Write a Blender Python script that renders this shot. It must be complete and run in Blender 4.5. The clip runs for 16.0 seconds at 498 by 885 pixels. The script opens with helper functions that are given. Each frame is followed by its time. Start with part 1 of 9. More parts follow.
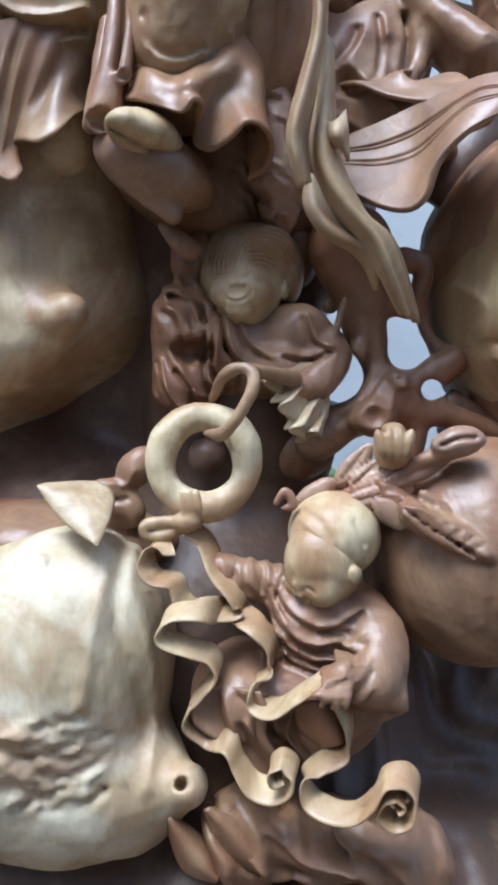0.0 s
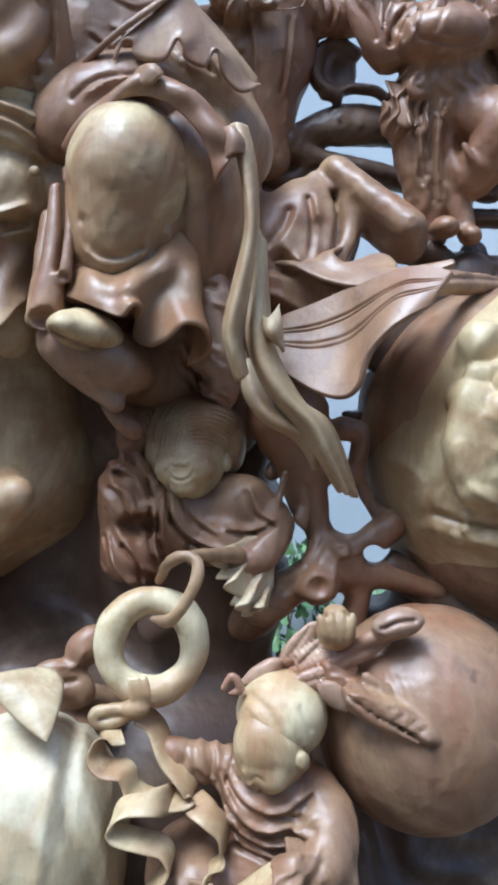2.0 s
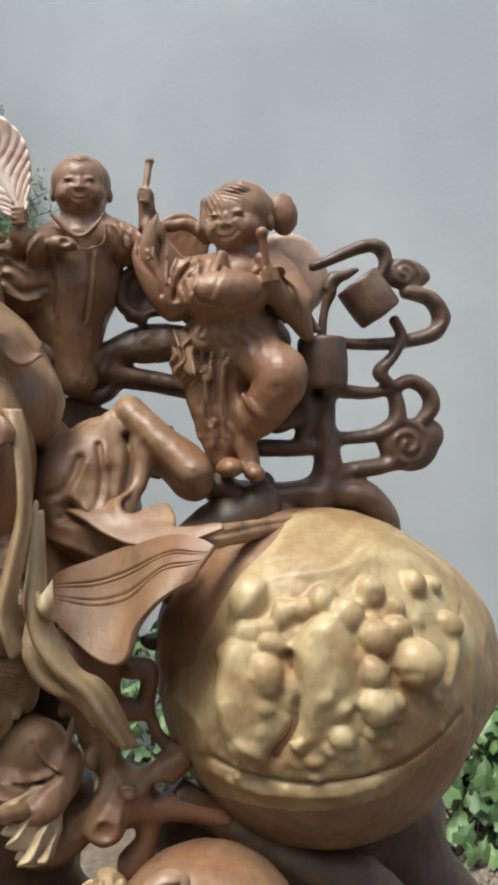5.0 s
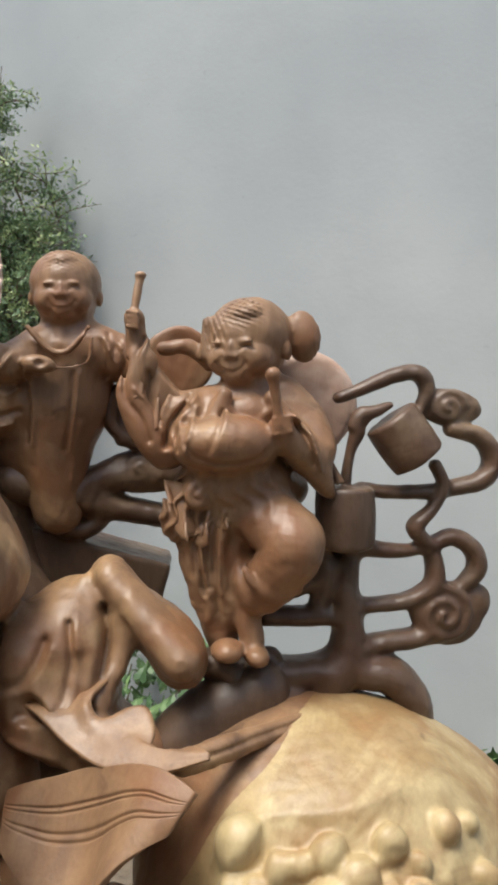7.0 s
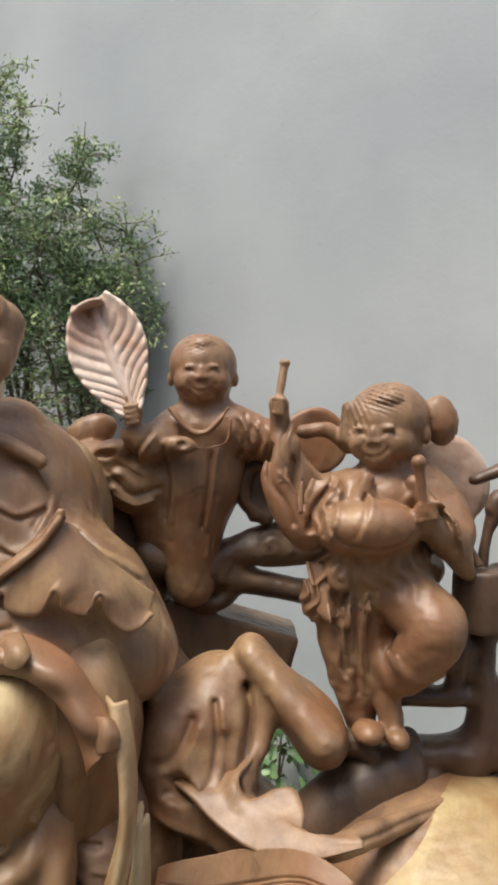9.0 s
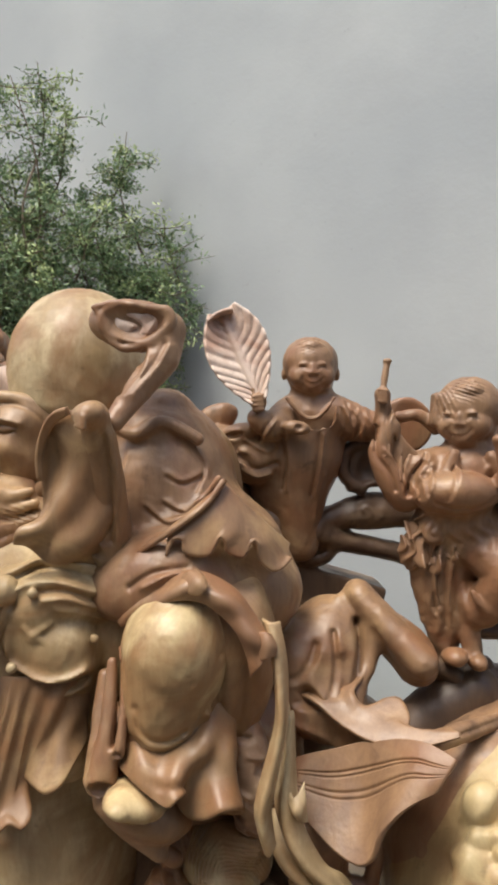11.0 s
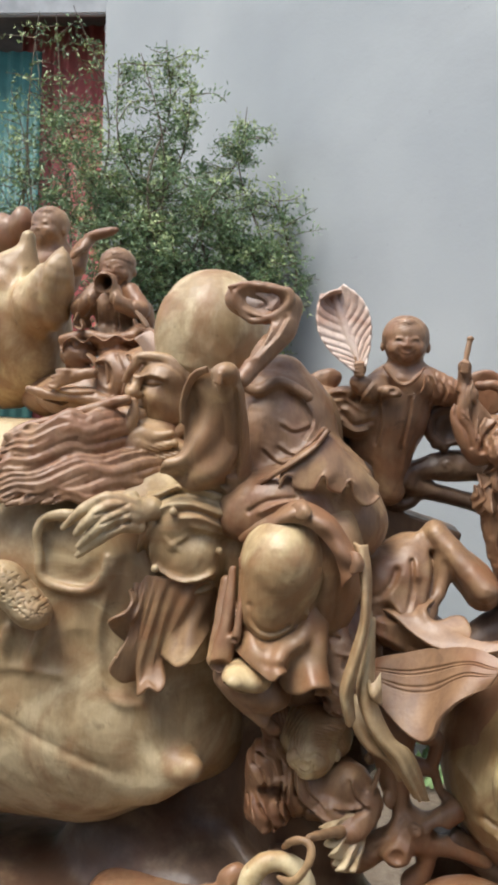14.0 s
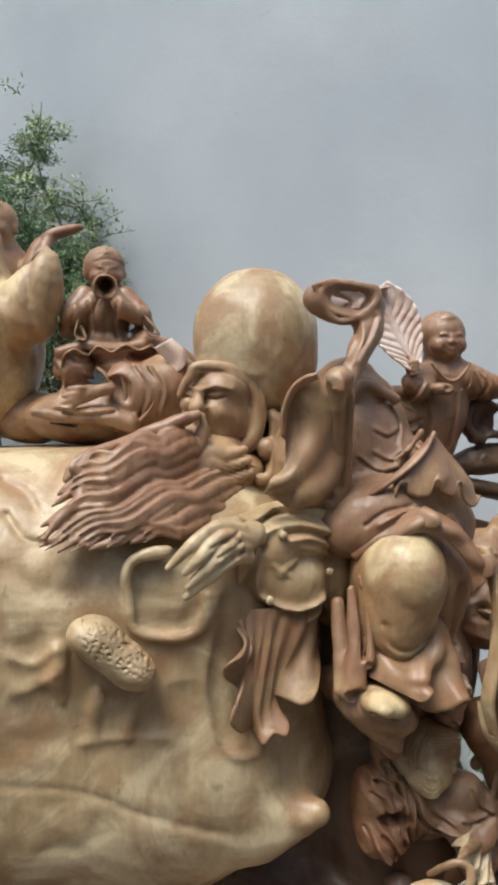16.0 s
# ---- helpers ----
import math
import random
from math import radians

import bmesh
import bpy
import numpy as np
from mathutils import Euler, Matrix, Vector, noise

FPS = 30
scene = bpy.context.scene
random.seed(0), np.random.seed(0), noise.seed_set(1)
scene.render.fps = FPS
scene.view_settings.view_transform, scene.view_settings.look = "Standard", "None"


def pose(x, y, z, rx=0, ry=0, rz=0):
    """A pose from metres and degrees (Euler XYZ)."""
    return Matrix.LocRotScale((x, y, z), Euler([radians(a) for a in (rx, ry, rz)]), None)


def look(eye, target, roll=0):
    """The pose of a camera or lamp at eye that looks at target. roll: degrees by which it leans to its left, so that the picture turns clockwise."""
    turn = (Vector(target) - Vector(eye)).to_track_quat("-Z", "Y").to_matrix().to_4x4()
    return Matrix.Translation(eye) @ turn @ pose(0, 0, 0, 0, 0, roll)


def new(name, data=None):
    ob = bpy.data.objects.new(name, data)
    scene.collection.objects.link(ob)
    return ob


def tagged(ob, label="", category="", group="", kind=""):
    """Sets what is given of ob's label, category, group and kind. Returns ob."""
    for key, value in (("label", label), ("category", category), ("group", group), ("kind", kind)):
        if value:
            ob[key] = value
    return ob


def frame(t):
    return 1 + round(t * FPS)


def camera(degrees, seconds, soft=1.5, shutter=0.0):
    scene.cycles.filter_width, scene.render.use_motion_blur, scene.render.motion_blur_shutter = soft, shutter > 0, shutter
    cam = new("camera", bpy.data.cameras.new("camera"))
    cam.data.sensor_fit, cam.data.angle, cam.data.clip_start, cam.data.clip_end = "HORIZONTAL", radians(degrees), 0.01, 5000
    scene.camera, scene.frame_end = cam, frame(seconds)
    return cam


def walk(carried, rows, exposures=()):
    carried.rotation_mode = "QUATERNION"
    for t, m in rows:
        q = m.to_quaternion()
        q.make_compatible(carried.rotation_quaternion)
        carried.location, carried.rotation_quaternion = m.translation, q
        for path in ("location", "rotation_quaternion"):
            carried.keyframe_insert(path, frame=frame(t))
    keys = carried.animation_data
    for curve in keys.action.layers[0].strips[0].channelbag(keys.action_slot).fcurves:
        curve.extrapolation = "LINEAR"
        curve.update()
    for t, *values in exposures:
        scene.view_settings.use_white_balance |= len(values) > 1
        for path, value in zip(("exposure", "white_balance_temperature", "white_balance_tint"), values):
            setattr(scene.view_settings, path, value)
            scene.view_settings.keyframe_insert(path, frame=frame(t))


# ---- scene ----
cam = camera(32.7, 16.0, 3.6)
METRES, EYE, TILT, LEAN, TURN = 1.8, 1.05, -5.0, 0.0, 0.0
ROWS = [
    (0.0, 0.0, 0.0, 0.0, 0.0, 0.0, -0.0),
    (0.5, -0.006, -0.0019, 0.0192, -0.59, 0.74, 0.35),
    (1.0, -0.0051, -0.0049, 0.0394, -1.17, 1.49, 0.69),
    (1.5, -0.0029, -0.0049, 0.051, -1.7, 2.32, 1.08),
    (2.0, 0.0082, -0.0123, 0.0635, -2.68, 3.13, 1.77),
    (2.5, 0.0251, -0.027, 0.0821, -3.97, 4.23, 2.31),
    (3.0, 0.039, -0.0431, 0.0928, -5.09, 5.32, 2.75),
    (3.5, 0.0554, -0.0528, 0.105, -6.09, 5.85, 3.16),
    (4.0, 0.0711, -0.058, 0.122, -7.49, 6.12, 3.64),
    (6.5, 0.1001, -0.0028, 0.2686, -7.18, 2.22, 1.77),
    (7.0, 0.1172, 0.0246, 0.2868, -5.14, 2.68, 1.15),
    (7.5, 0.1265, 0.0304, 0.2969, -2.77, 3.68, 0.36),
    (8.0, 0.1127, 0.0259, 0.3097, -1.07, 4.66, 0.53),
    (10.5, 0.0242, -0.049, 0.3066, -1.8, 5.11, 0.64),
    (11.0, 0.0085, -0.0888, 0.2926, -0.77, 4.92, 0.42),
    (11.5, -0.0082, -0.122, 0.2817, -0.03, 4.67, 0.05),
    (12.0, -0.0293, -0.1463, 0.2715, 0.75, 4.28, -0.26),
    (12.5, -0.0452, -0.1632, 0.2692, 1.02, 3.85, -0.18),
    (13.0, -0.0405, -0.182, 0.2724, 1.45, 3.77, -0.7),
    (13.5, -0.0015, -0.1964, 0.2756, 4.05, 3.29, -2.23),
    (14.0, 0.0073, -0.2057, 0.2748, 5.78, 2.58, -2.72),
    (14.5, -0.0332, -0.2039, 0.2706, 3.45, 2.78, -1.52),
    (15.0, -0.1105, -0.177, 0.275, -2.45, 3.18, -0.08),
    (15.5, -0.1781, -0.1554, 0.2796, -7.68, 3.24, 1.33),
    (16.0, -0.2388, -0.1411, 0.284, -11.79, 2.81, 2.85),
]
# the phone's own exposure and white balance drift on the way
EXPOSURES = [
    (0.0, 0.95, 4950, 8),
    (2.0, 1.03, 4780, 4),
    (3.0, 0.84, 5350, 1),
    (4.0, 0.75, 5900, 4),
    (6.5, 0.66, 6350, 6),
    (11.0, 0.71, 6650, 8),
    (13.0, 0.79, 6450, 8),
    (14.5, 0.74, 6100, 8),
    (16.0, 0.65, 6000, 6),
]
walk(cam, [(t, pose(0, 0, EYE, TILT, LEAN, TURN) @ pose(METRES * x, METRES * y, METRES * z, 90 + pitch, roll, yaw)) for t, x, y, z, yaw, pitch, roll in ROWS], EXPOSURES)

# ---- light: an open courtyard under a bright, thinly overcast sky ----
SUN_EL, SUN_AZ = 66.0, 225.0
world = bpy.data.worlds.new("sky")
scene.world = world
world.use_nodes = True
_wn = world.node_tree.nodes
_sky = _wn.new("ShaderNodeTexSky")
_sky.sky_type = 'NISHITA'
_sky.sun_disc = False
_sky.sun_elevation, _sky.sun_rotation = radians(SUN_EL), radians(SUN_AZ)
_sky.dust_density = 4.0
world.node_tree.links.new(_sky.outputs[0], _wn["Background"].inputs["Color"])
_wn["Background"].inputs["Strength"].default_value = 0.15
_sun = bpy.data.lights.new("sun", 'SUN')
_sun.energy, _sun.angle, _sun.color = 2.0, radians(26), (1.0, 0.96, 0.9)
_az, _el = radians(SUN_AZ), radians(SUN_EL)
_dir = Vector((math.sin(_az) * math.cos(_el), math.cos(_az) * math.cos(_el), math.sin(_el)))
new("sun", _sun).matrix_world = look(_dir * 20, (0, 0, 0))


# ---- carving kit: solid forms blended on a grid and skinned ----
Z3 = (0.0, 0.0, 0.0)
V = np.array


def turn(rx=0, ry=0, rz=0):
    return np.array(Euler((radians(rx), radians(ry), radians(rz))).to_matrix())


def ramp(d, k):
    return np.clip(0.5 + 0.5 * d / k, 0, 1)


class Op:
    def __init__(self, lo, hi, f, mode="add", k=0.008):
        self.lo, self.hi, self.f, self.mode, self.k = V(lo), V(hi), f, mode, k


def ball(c, r, rot=Z3, k=0.008, mode="add"):
    """An ellipsoid."""
    c, r = V(c, float), V(r if np.ndim(r) else (r, r, r), float)
    m = turn(*rot).T
    ext = np.sqrt((m.T ** 2) @ (r ** 2))

    def f(x, y, z):
        x, y, z = x - c[0], y - c[1], z - c[2]
        q = [m[i, 0] * x + m[i, 1] * y + m[i, 2] * z for i in range(3)]
        s0 = sum((q[i] / r[i]) ** 2 for i in range(3)) ** 0.5
        s1 = sum((q[i] / r[i] ** 2) ** 2 for i in range(3)) ** 0.5 + 1e-9
        return s0 * (s0 - 1) / s1
    return Op(c - ext, c + ext, f, mode, k)


def block(c, r, rot=Z3, round_=0.004, k=0.004, mode="add"):
    """A box with rounded edges."""
    c, r = V(c, float), V(r, float)
    m = turn(*rot).T
    ext = np.abs(m.T) @ r

    def f(x, y, z):
        x, y, z = x - c[0], y - c[1], z - c[2]
        q = [np.abs(m[i, 0] * x + m[i, 1] * y + m[i, 2] * z) - r[i] + round_ for i in range(3)]
        out = sum(np.maximum(a, 0) ** 2 for a in q) ** 0.5
        return out + np.minimum(np.maximum(np.maximum(q[0], q[1]), q[2]), 0) - round_
    return Op(c - ext, c + ext, f, mode, k)


def barrel(a, b, r, bulge=0.0, edge=0.003, k=0.004, mode="add"):
    """A drum between two points, with round edges."""
    a, b = V(a, float), V(b, float)
    n = b - a
    ln = np.linalg.norm(n)
    n = n / ln
    ext = np.sqrt(np.maximum(1 - n ** 2, 0)) * (r + bulge) + 0.001

    def f(x, y, z):
        x, y, z = x - a[0], y - a[1], z - a[2]
        h = x * n[0] + y * n[1] + z * n[2]
        q = np.sqrt(np.maximum(x * x + y * y + z * z - h * h, 0))
        rr = r + bulge * (1 - (2 * h / ln - 1) ** 2)
        d0, d1 = q - rr + edge, np.abs(h - ln / 2) - ln / 2 + edge
        return np.sqrt(np.maximum(d0, 0) ** 2 + np.maximum(d1, 0) ** 2) + np.minimum(np.maximum(d0, d1), 0) - edge
    return Op(np.minimum(a, b) - ext, np.maximum(a, b) + ext, f, mode, k)


def glide(pts, n=5):
    """A smooth line through the points."""
    p = V(pts, float)
    if len(p) < 3 or n < 2:
        return p
    e = np.vstack([2 * p[0] - p[1], p, 2 * p[-1] - p[-2]])
    t = np.linspace(0, 1, n, endpoint=False)[:, None]
    out = []
    for i in range(len(p) - 1):
        a, b, c, d = e[i:i + 4]
        out.append(0.5 * (2 * b + (c - a) * t + (2 * a - 5 * b + 4 * c - d) * t ** 2 + (3 * b - a - 3 * c + d) * t ** 3))
    return np.vstack(out + [p[-1:]])


def rod(pts, r, k=0.006, n=4, mode="add", flat=1.0):
    """A round, tapering limb along a line; flat squeezes it in depth."""
    r = V(r, float) if np.ndim(r) else np.full(len(pts), float(r))
    line = glide(np.hstack([V(pts, float), r[:, None]]), n if len(pts) > 2 else 1)
    q, rad = line[:, :3], np.maximum(line[:, 3], 0.0006)
    sc = V((1, 1 / flat, 1))

    def f(x, y, z):
        best = None
        for a, b, ra, rb in zip(q[:-1] * sc, q[1:] * sc, rad[:-1], rad[1:]):
            ab = b - a
            l2 = ab @ ab + 1e-12
            px, py, pz = x - a[0], y / flat - a[1], z - a[2]
            h = np.clip((px * ab[0] + py * ab[1] + pz * ab[2]) / l2, 0, 1)
            d = np.sqrt((px - ab[0] * h) ** 2 + (py - ab[1] * h) ** 2 + (pz - ab[2] * h) ** 2) - (ra + (rb - ra) * h)
            best = d if best is None else np.minimum(best, d)
        return best
    m = rad.max()
    return Op(q.min(0) - m, q.max(0) + m, f, mode, k)


def less(op, k=0.004):
    """The same form, cut away."""
    op.mode, op.k = "cut", k
    return op


def fold(pts, w=0.004, amp=0.003, deep=0.06, n=5):
    """A ridge (amp > 0) or groove (amp < 0) cut into whatever lies along the line, seen from the front."""
    q = glide(pts, n)
    m = 3.2 * w

    def f(x, y, z):
        best = None
        for a, b in zip(q[:-1], q[1:]):
            ax, az = b[0] - a[0], b[2] - a[2]
            px, pz = x - a[0], z - a[2]
            h = np.clip((px * ax + pz * az) / (ax * ax + az * az + 1e-12), 0, 1)
            d = (px - ax * h) ** 2 + (pz - az * h) ** 2
            best = d if best is None else np.minimum(best, d)
        yc = np.median(q[:, 1])
        return amp * np.exp(-(best / w ** 2) ** (0.62 if amp > 0 else 1.0)) * np.exp(-((y - yc) / deep) ** 4)
    return Op(q.min(0) - (m, 2 * deep, m), q.max(0) + (m, 2 * deep, m), f, "lift")


def plate(c, rx, rz, ang, amp, deep=0.08):
    """A raised oval with a crisp edge on whatever faces the viewer."""
    c, a = V(c, float), radians(ang)
    m = 1.1 * max(rx, rz)

    def f(x, y, z):
        u, w = (x - c[0]) * math.cos(a) - (z - c[2]) * math.sin(a), (x - c[0]) * math.sin(a) + (z - c[2]) * math.cos(a)
        s = (u / rx) ** 2 + (w / rz) ** 2
        return amp * np.clip(2.6 * (1 - s), 0, 1) ** 0.7 * (1.15 - 0.15 * s.clip(0, 1)) * np.exp(-((y - c[1]) / deep) ** 4)
    return Op(c - (m, 2 * deep, m), c + (m, 2 * deep, m), f, "lift")


def comb(c, r, way, step, amp, bend=None):
    """Fine parallel lines (hair, veins) within an ellipsoid; bend: rings round that point instead."""
    c, r = V(c, float), V(r if np.ndim(r) else (r, r, r), float)
    w = V(way, float) / np.linalg.norm(way)

    def f(x, y, z):
        g = np.clip(1.6 * (1 - (((x - c[0]) / r[0]) ** 2 + ((y - c[1]) / r[1]) ** 2 + ((z - c[2]) / r[2]) ** 2)), 0, 1)
        if bend is None:
            s = x * w[0] + y * w[1] + z * w[2]
        else:
            s = np.sqrt((x - bend[0]) ** 2 + (z - bend[2]) ** 2 + 0 * y)
        return amp * np.sin(s * 6.2832 / step) * g
    return Op(c - r, c + r, f, "lift")


def uneven(p):
    """Slow waves in space: the hand-worked unevenness of a surface, about -1 to 1."""
    rng = np.random.default_rng(8)
    out = 0.0
    for wave, amp in ((0.05, 0.5), (0.022, 0.4), (0.011, 0.22)):
        for _ in range(3):
            d = rng.normal(size=3)
            d *= 6.2832 / wave / np.linalg.norm(d)
            e = rng.normal(size=3)
            e *= 6.2832 / (1.7 * wave) / np.linalg.norm(e)
            out = out + amp * np.sin(p @ d + 1.6 * np.sin(p @ e + rng.uniform(0, 6)))
    return out / 2


def skin(ops, h=0.003, wear=0.0009):
    """Blend the forms in their order and skin the result: vertices and quads."""
    solid = [o for o in ops if o.mode == "add"]
    pad = 3 * h
    lo = np.min([o.lo for o in solid], 0) - pad
    hi = np.max([o.hi for o in solid], 0) + pad
    ax = [np.arange(lo[i], hi[i] + h, h, dtype=np.float32) for i in range(3)]
    grid = np.full([len(a) for a in ax], 0.06, np.float32)
    for o in ops:
        g = max(2.5 * h, 2 * o.k if o.mode != "lift" else 0)
        s = [slice(max(0, int((o.lo[i] - g - lo[i]) / h)), min(len(ax[i]), int((o.hi[i] + g - lo[i]) / h) + 2)) for i in range(3)]
        if any(q.stop - q.start < 1 for q in s):
            continue
        d = o.f(ax[0][s[0]][:, None, None], ax[1][s[1]][None, :, None], ax[2][s[2]][None, None, :])
        cur = grid[s[0], s[1], s[2]]
        if o.mode == "add":
            t = ramp(d - cur, o.k)
            grid[s[0], s[1], s[2]] = d + (cur - d) * t - o.k * t * (1 - t)
        elif o.mode == "cut":
            d = -d
            t = ramp(cur - d, o.k)
            grid[s[0], s[1], s[2]] = d + (cur - d) * t + o.k * t * (1 - t)
        else:
            grid[s[0], s[1], s[2]] = cur - d
    near = np.nonzero(np.abs(grid) < 2.2 * h)
    grid[near] += (wear * uneven(np.stack([ax[i][near[i]] for i in range(3)], 1))).astype(np.float32)
    grid[0], grid[-1], grid[:, 0], grid[:, -1], grid[:, :, 0], grid[:, :, -1] = (0.06,) * 6
    return nets(grid, lo, h)


def nets(g, lo, h):
    inside = g < 0
    n = V(g.shape)
    total = np.zeros((*(n - 1), 3), np.float32)
    count = np.zeros(n - 1, np.float32)
    quads = []
    cell = np.arange(np.prod(n - 1)).reshape(n - 1)
    for a in range(3):
        b, c = (a + 1) % 3, (a + 2) % 3
        s0, s1 = [slice(None)] * 3, [slice(None)] * 3
        s0[a], s1[a] = slice(0, -1), slice(1, None)
        g0, g1 = g[tuple(s0)], g[tuple(s1)]
        i0 = inside[tuple(s0)]
        hit = i0 != inside[tuple(s1)]
        e = np.argwhere(hit)
        e = e[(e[:, b] > 0) & (e[:, c] > 0) & (e[:, b] < n[b] - 1) & (e[:, c] < n[c] - 1)]
        v0, v1 = g0[tuple(e.T)], g1[tuple(e.T)]
        at = e.astype(np.float32)
        at[:, a] += v0 / (v0 - v1)
        flip = i0[tuple(e.T)]
        ring = []
        for db, dc in ((-1, -1), (0, -1), (0, 0), (-1, 0)):
            q = e.copy()
            q[:, b] += db
            q[:, c] += dc
            np.add.at(total, tuple(q.T), at)
            np.add.at(count, tuple(q.T), 1)
            ring.append(cell[tuple(q.T)])
        ring = np.stack(ring, 1)
        ring[~flip] = ring[~flip][:, ::-1]
        quads.append(ring)
    quads = np.vstack(quads)
    used = np.unique(quads)
    index = np.zeros(cell.size, np.int64)
    index[used] = np.arange(len(used))
    t, k = total.reshape(-1, 3)[used], count.reshape(-1)[used]
    return t / k[:, None] * h + lo, index[quads]


def sheet(f, nu=40, nv=16, thick=0.003, relief=None):
    """A thin sheet, f(u, v) for u and v from 0 to 1, with rounded rims; relief(u, v) is carved into both faces."""
    u, v = np.meshgrid(np.linspace(0, 1, nu), np.linspace(0, 1, nv), indexing="ij")
    p = np.stack(f(u, v), -1)
    nn = np.cross(np.gradient(p, axis=0), np.gradient(p, axis=1))
    nn /= np.linalg.norm(nn, axis=-1, keepdims=True) + 1e-9
    if relief:
        p = p + nn * relief(u, v)[..., None]
    rim = np.minimum.reduce([u * (nu - 1), (1 - u) * (nu - 1), v * (nv - 1), (1 - v) * (nv - 1)])
    th = (thick / 2 * np.where(rim < 0.5, 0.55, 1.0))[..., None]
    ids = np.arange(nu * nv).reshape(nu, nv)
    a = np.stack([ids[:-1, :-1], ids[1:, :-1], ids[1:, 1:], ids[:-1, 1:]], -1).reshape(-1, 4)
    edge = np.concatenate([ids[:, 0], ids[-1, 1:], ids[-2::-1, -1], ids[0, -2:0:-1]])
    nxt = np.roll(edge, -1)
    m = nu * nv
    rimq = np.stack([edge, edge + m, nxt + m, nxt], -1)
    return np.vstack([(p + nn * th).reshape(-1, 3), (p - nn * th).reshape(-1, 3)]), np.vstack([a, a[:, ::-1] + m, rimq])


def web(lines, thick=0.0035, nu=40, nv=18, relief=None):
    """A sheet of cloth stretched smoothly over a few lines laid side by side."""
    rails = [glide(p, 8) for p in lines]
    m = max(len(r) for r in rails)
    rails = [np.stack([np.interp(np.linspace(0, 1, m), np.linspace(0, 1, len(r)), r[:, i]) for i in range(3)], 1) for r in rails]
    across = np.stack([glide([r[j] for r in rails], 8) if len(rails) > 2 else np.linspace(rails[0][j], rails[1][j], 9) for j in range(m)])

    def f(u, v):
        x, y = u * (m - 1), v * (across.shape[1] - 1)
        i, j = np.minimum(x.astype(int), m - 2), np.minimum(y.astype(int), across.shape[1] - 2)
        s, t = (x - i)[..., None], (y - j)[..., None]
        q = (across[i, j] * (1 - t) + across[i, j + 1] * t) * (1 - s) + (across[i + 1, j] * (1 - t) + across[i + 1, j + 1] * t) * s
        return q[..., 0], q[..., 1], q[..., 2]
    return sheet(f, nu, nv, thick, relief)


def strap(pts, w, across, thick=0.004, n=8):
    """A ribbon along a line: half widths w, laid along the given directions across it."""
    pts = V(pts, float)
    w = V(w, float) if np.ndim(w) else np.full(len(pts), float(w))
    ac = V(across, float)
    ac = ac if ac.ndim == 2 else np.tile(ac, (len(pts), 1))
    line = glide(np.hstack([pts, w[:, None], ac]), n)
    p, ww, ac = line[:, :3], line[:, 3], line[:, 4:]
    tan = np.gradient(p, axis=0)
    tan /= np.linalg.norm(tan, axis=1, keepdims=True) + 1e-9
    ac = ac - tan * (ac * tan).sum(1, keepdims=True)
    ac /= np.linalg.norm(ac, axis=1, keepdims=True) + 1e-9
    up = np.cross(tan, ac)
    s = 12
    th = np.linspace(0, 2 * np.pi, s, endpoint=False)
    cu, cv = np.sign(np.cos(th)) * np.abs(np.cos(th)) ** 0.6, np.sign(np.sin(th)) * np.abs(np.sin(th)) ** 0.6
    ring = p[:, None] + ac[:, None] * (ww[:, None] * cu)[..., None] + up[:, None] * (thick / 2 * cv)[None, :, None]
    m = len(p)
    ids = np.arange(m * s).reshape(m, s)
    q = np.stack([ids[:-1], np.roll(ids[:-1], -1, 1), np.roll(ids[1:], -1, 1), ids[1:]], -1).reshape(-1, 4)
    caps = [V([ids[e][[0, i, i + 1, i + 1]] for i in range(1, s - 1)]) for e in (0, -1)]
    return ring.reshape(-1, 3), (q, caps[0][:, :3], caps[1][:, [0, 2, 1]])


def tray(pieces):
    """Join pieces (vertices, faces) into plain lists for a mesh."""
    vs, fs, base = [], [], 0
    for v, f in pieces:
        for part_ in (f if isinstance(f, tuple) else (f,)):
            fs.extend((part_ + base).tolist())
        vs.append(v)
        base += len(v)
    return np.vstack(vs), fs


def part(name, pieces, material, parent=None, label="", smooth=True):
    """One mesh object of one or more pieces, under a thing or a part."""
    pieces = pieces if isinstance(pieces, list) else [pieces]
    vs, fs = tray([p[:2] for p in pieces])
    me = bpy.data.meshes.new(name)
    me.from_pydata(vs.tolist(), [], fs)
    me.polygons.foreach_set("use_smooth", [smooth] * len(me.polygons))
    mats = [material]
    slot = []
    for p in pieces:
        m = p[2] if len(p) > 2 else material
        if m not in mats:
            mats.append(m)
        slot += [mats.index(m)] * sum(len(q) for q in (p[1] if isinstance(p[1], tuple) else (p[1],)))
    for m in mats:
        me.materials.append(m)
    me.polygons.foreach_set("material_index", slot)
    me.update()
    ob = new(name, me)
    ob.parent = parent
    return tagged(ob, label)


# ---- materials ----
def material(name):
    m = bpy.data.materials.new(name)
    m.use_nodes = True
    nt = m.node_tree
    return m, nt.nodes, nt.links, nt.nodes["Principled BSDF"]


def mixed(nodes, links, a, b, fac, mode="MIX"):
    n = nodes.new("ShaderNodeMix")
    n.data_type, n.blend_type = "RGBA", mode
    for s, v in ((n.inputs[6], a), (n.inputs[7], b), (n.inputs[0], fac)):
        if isinstance(v, (tuple, float, int)):
            s.default_value = v
        else:
            links.new(v, s)
    return n.outputs[2]


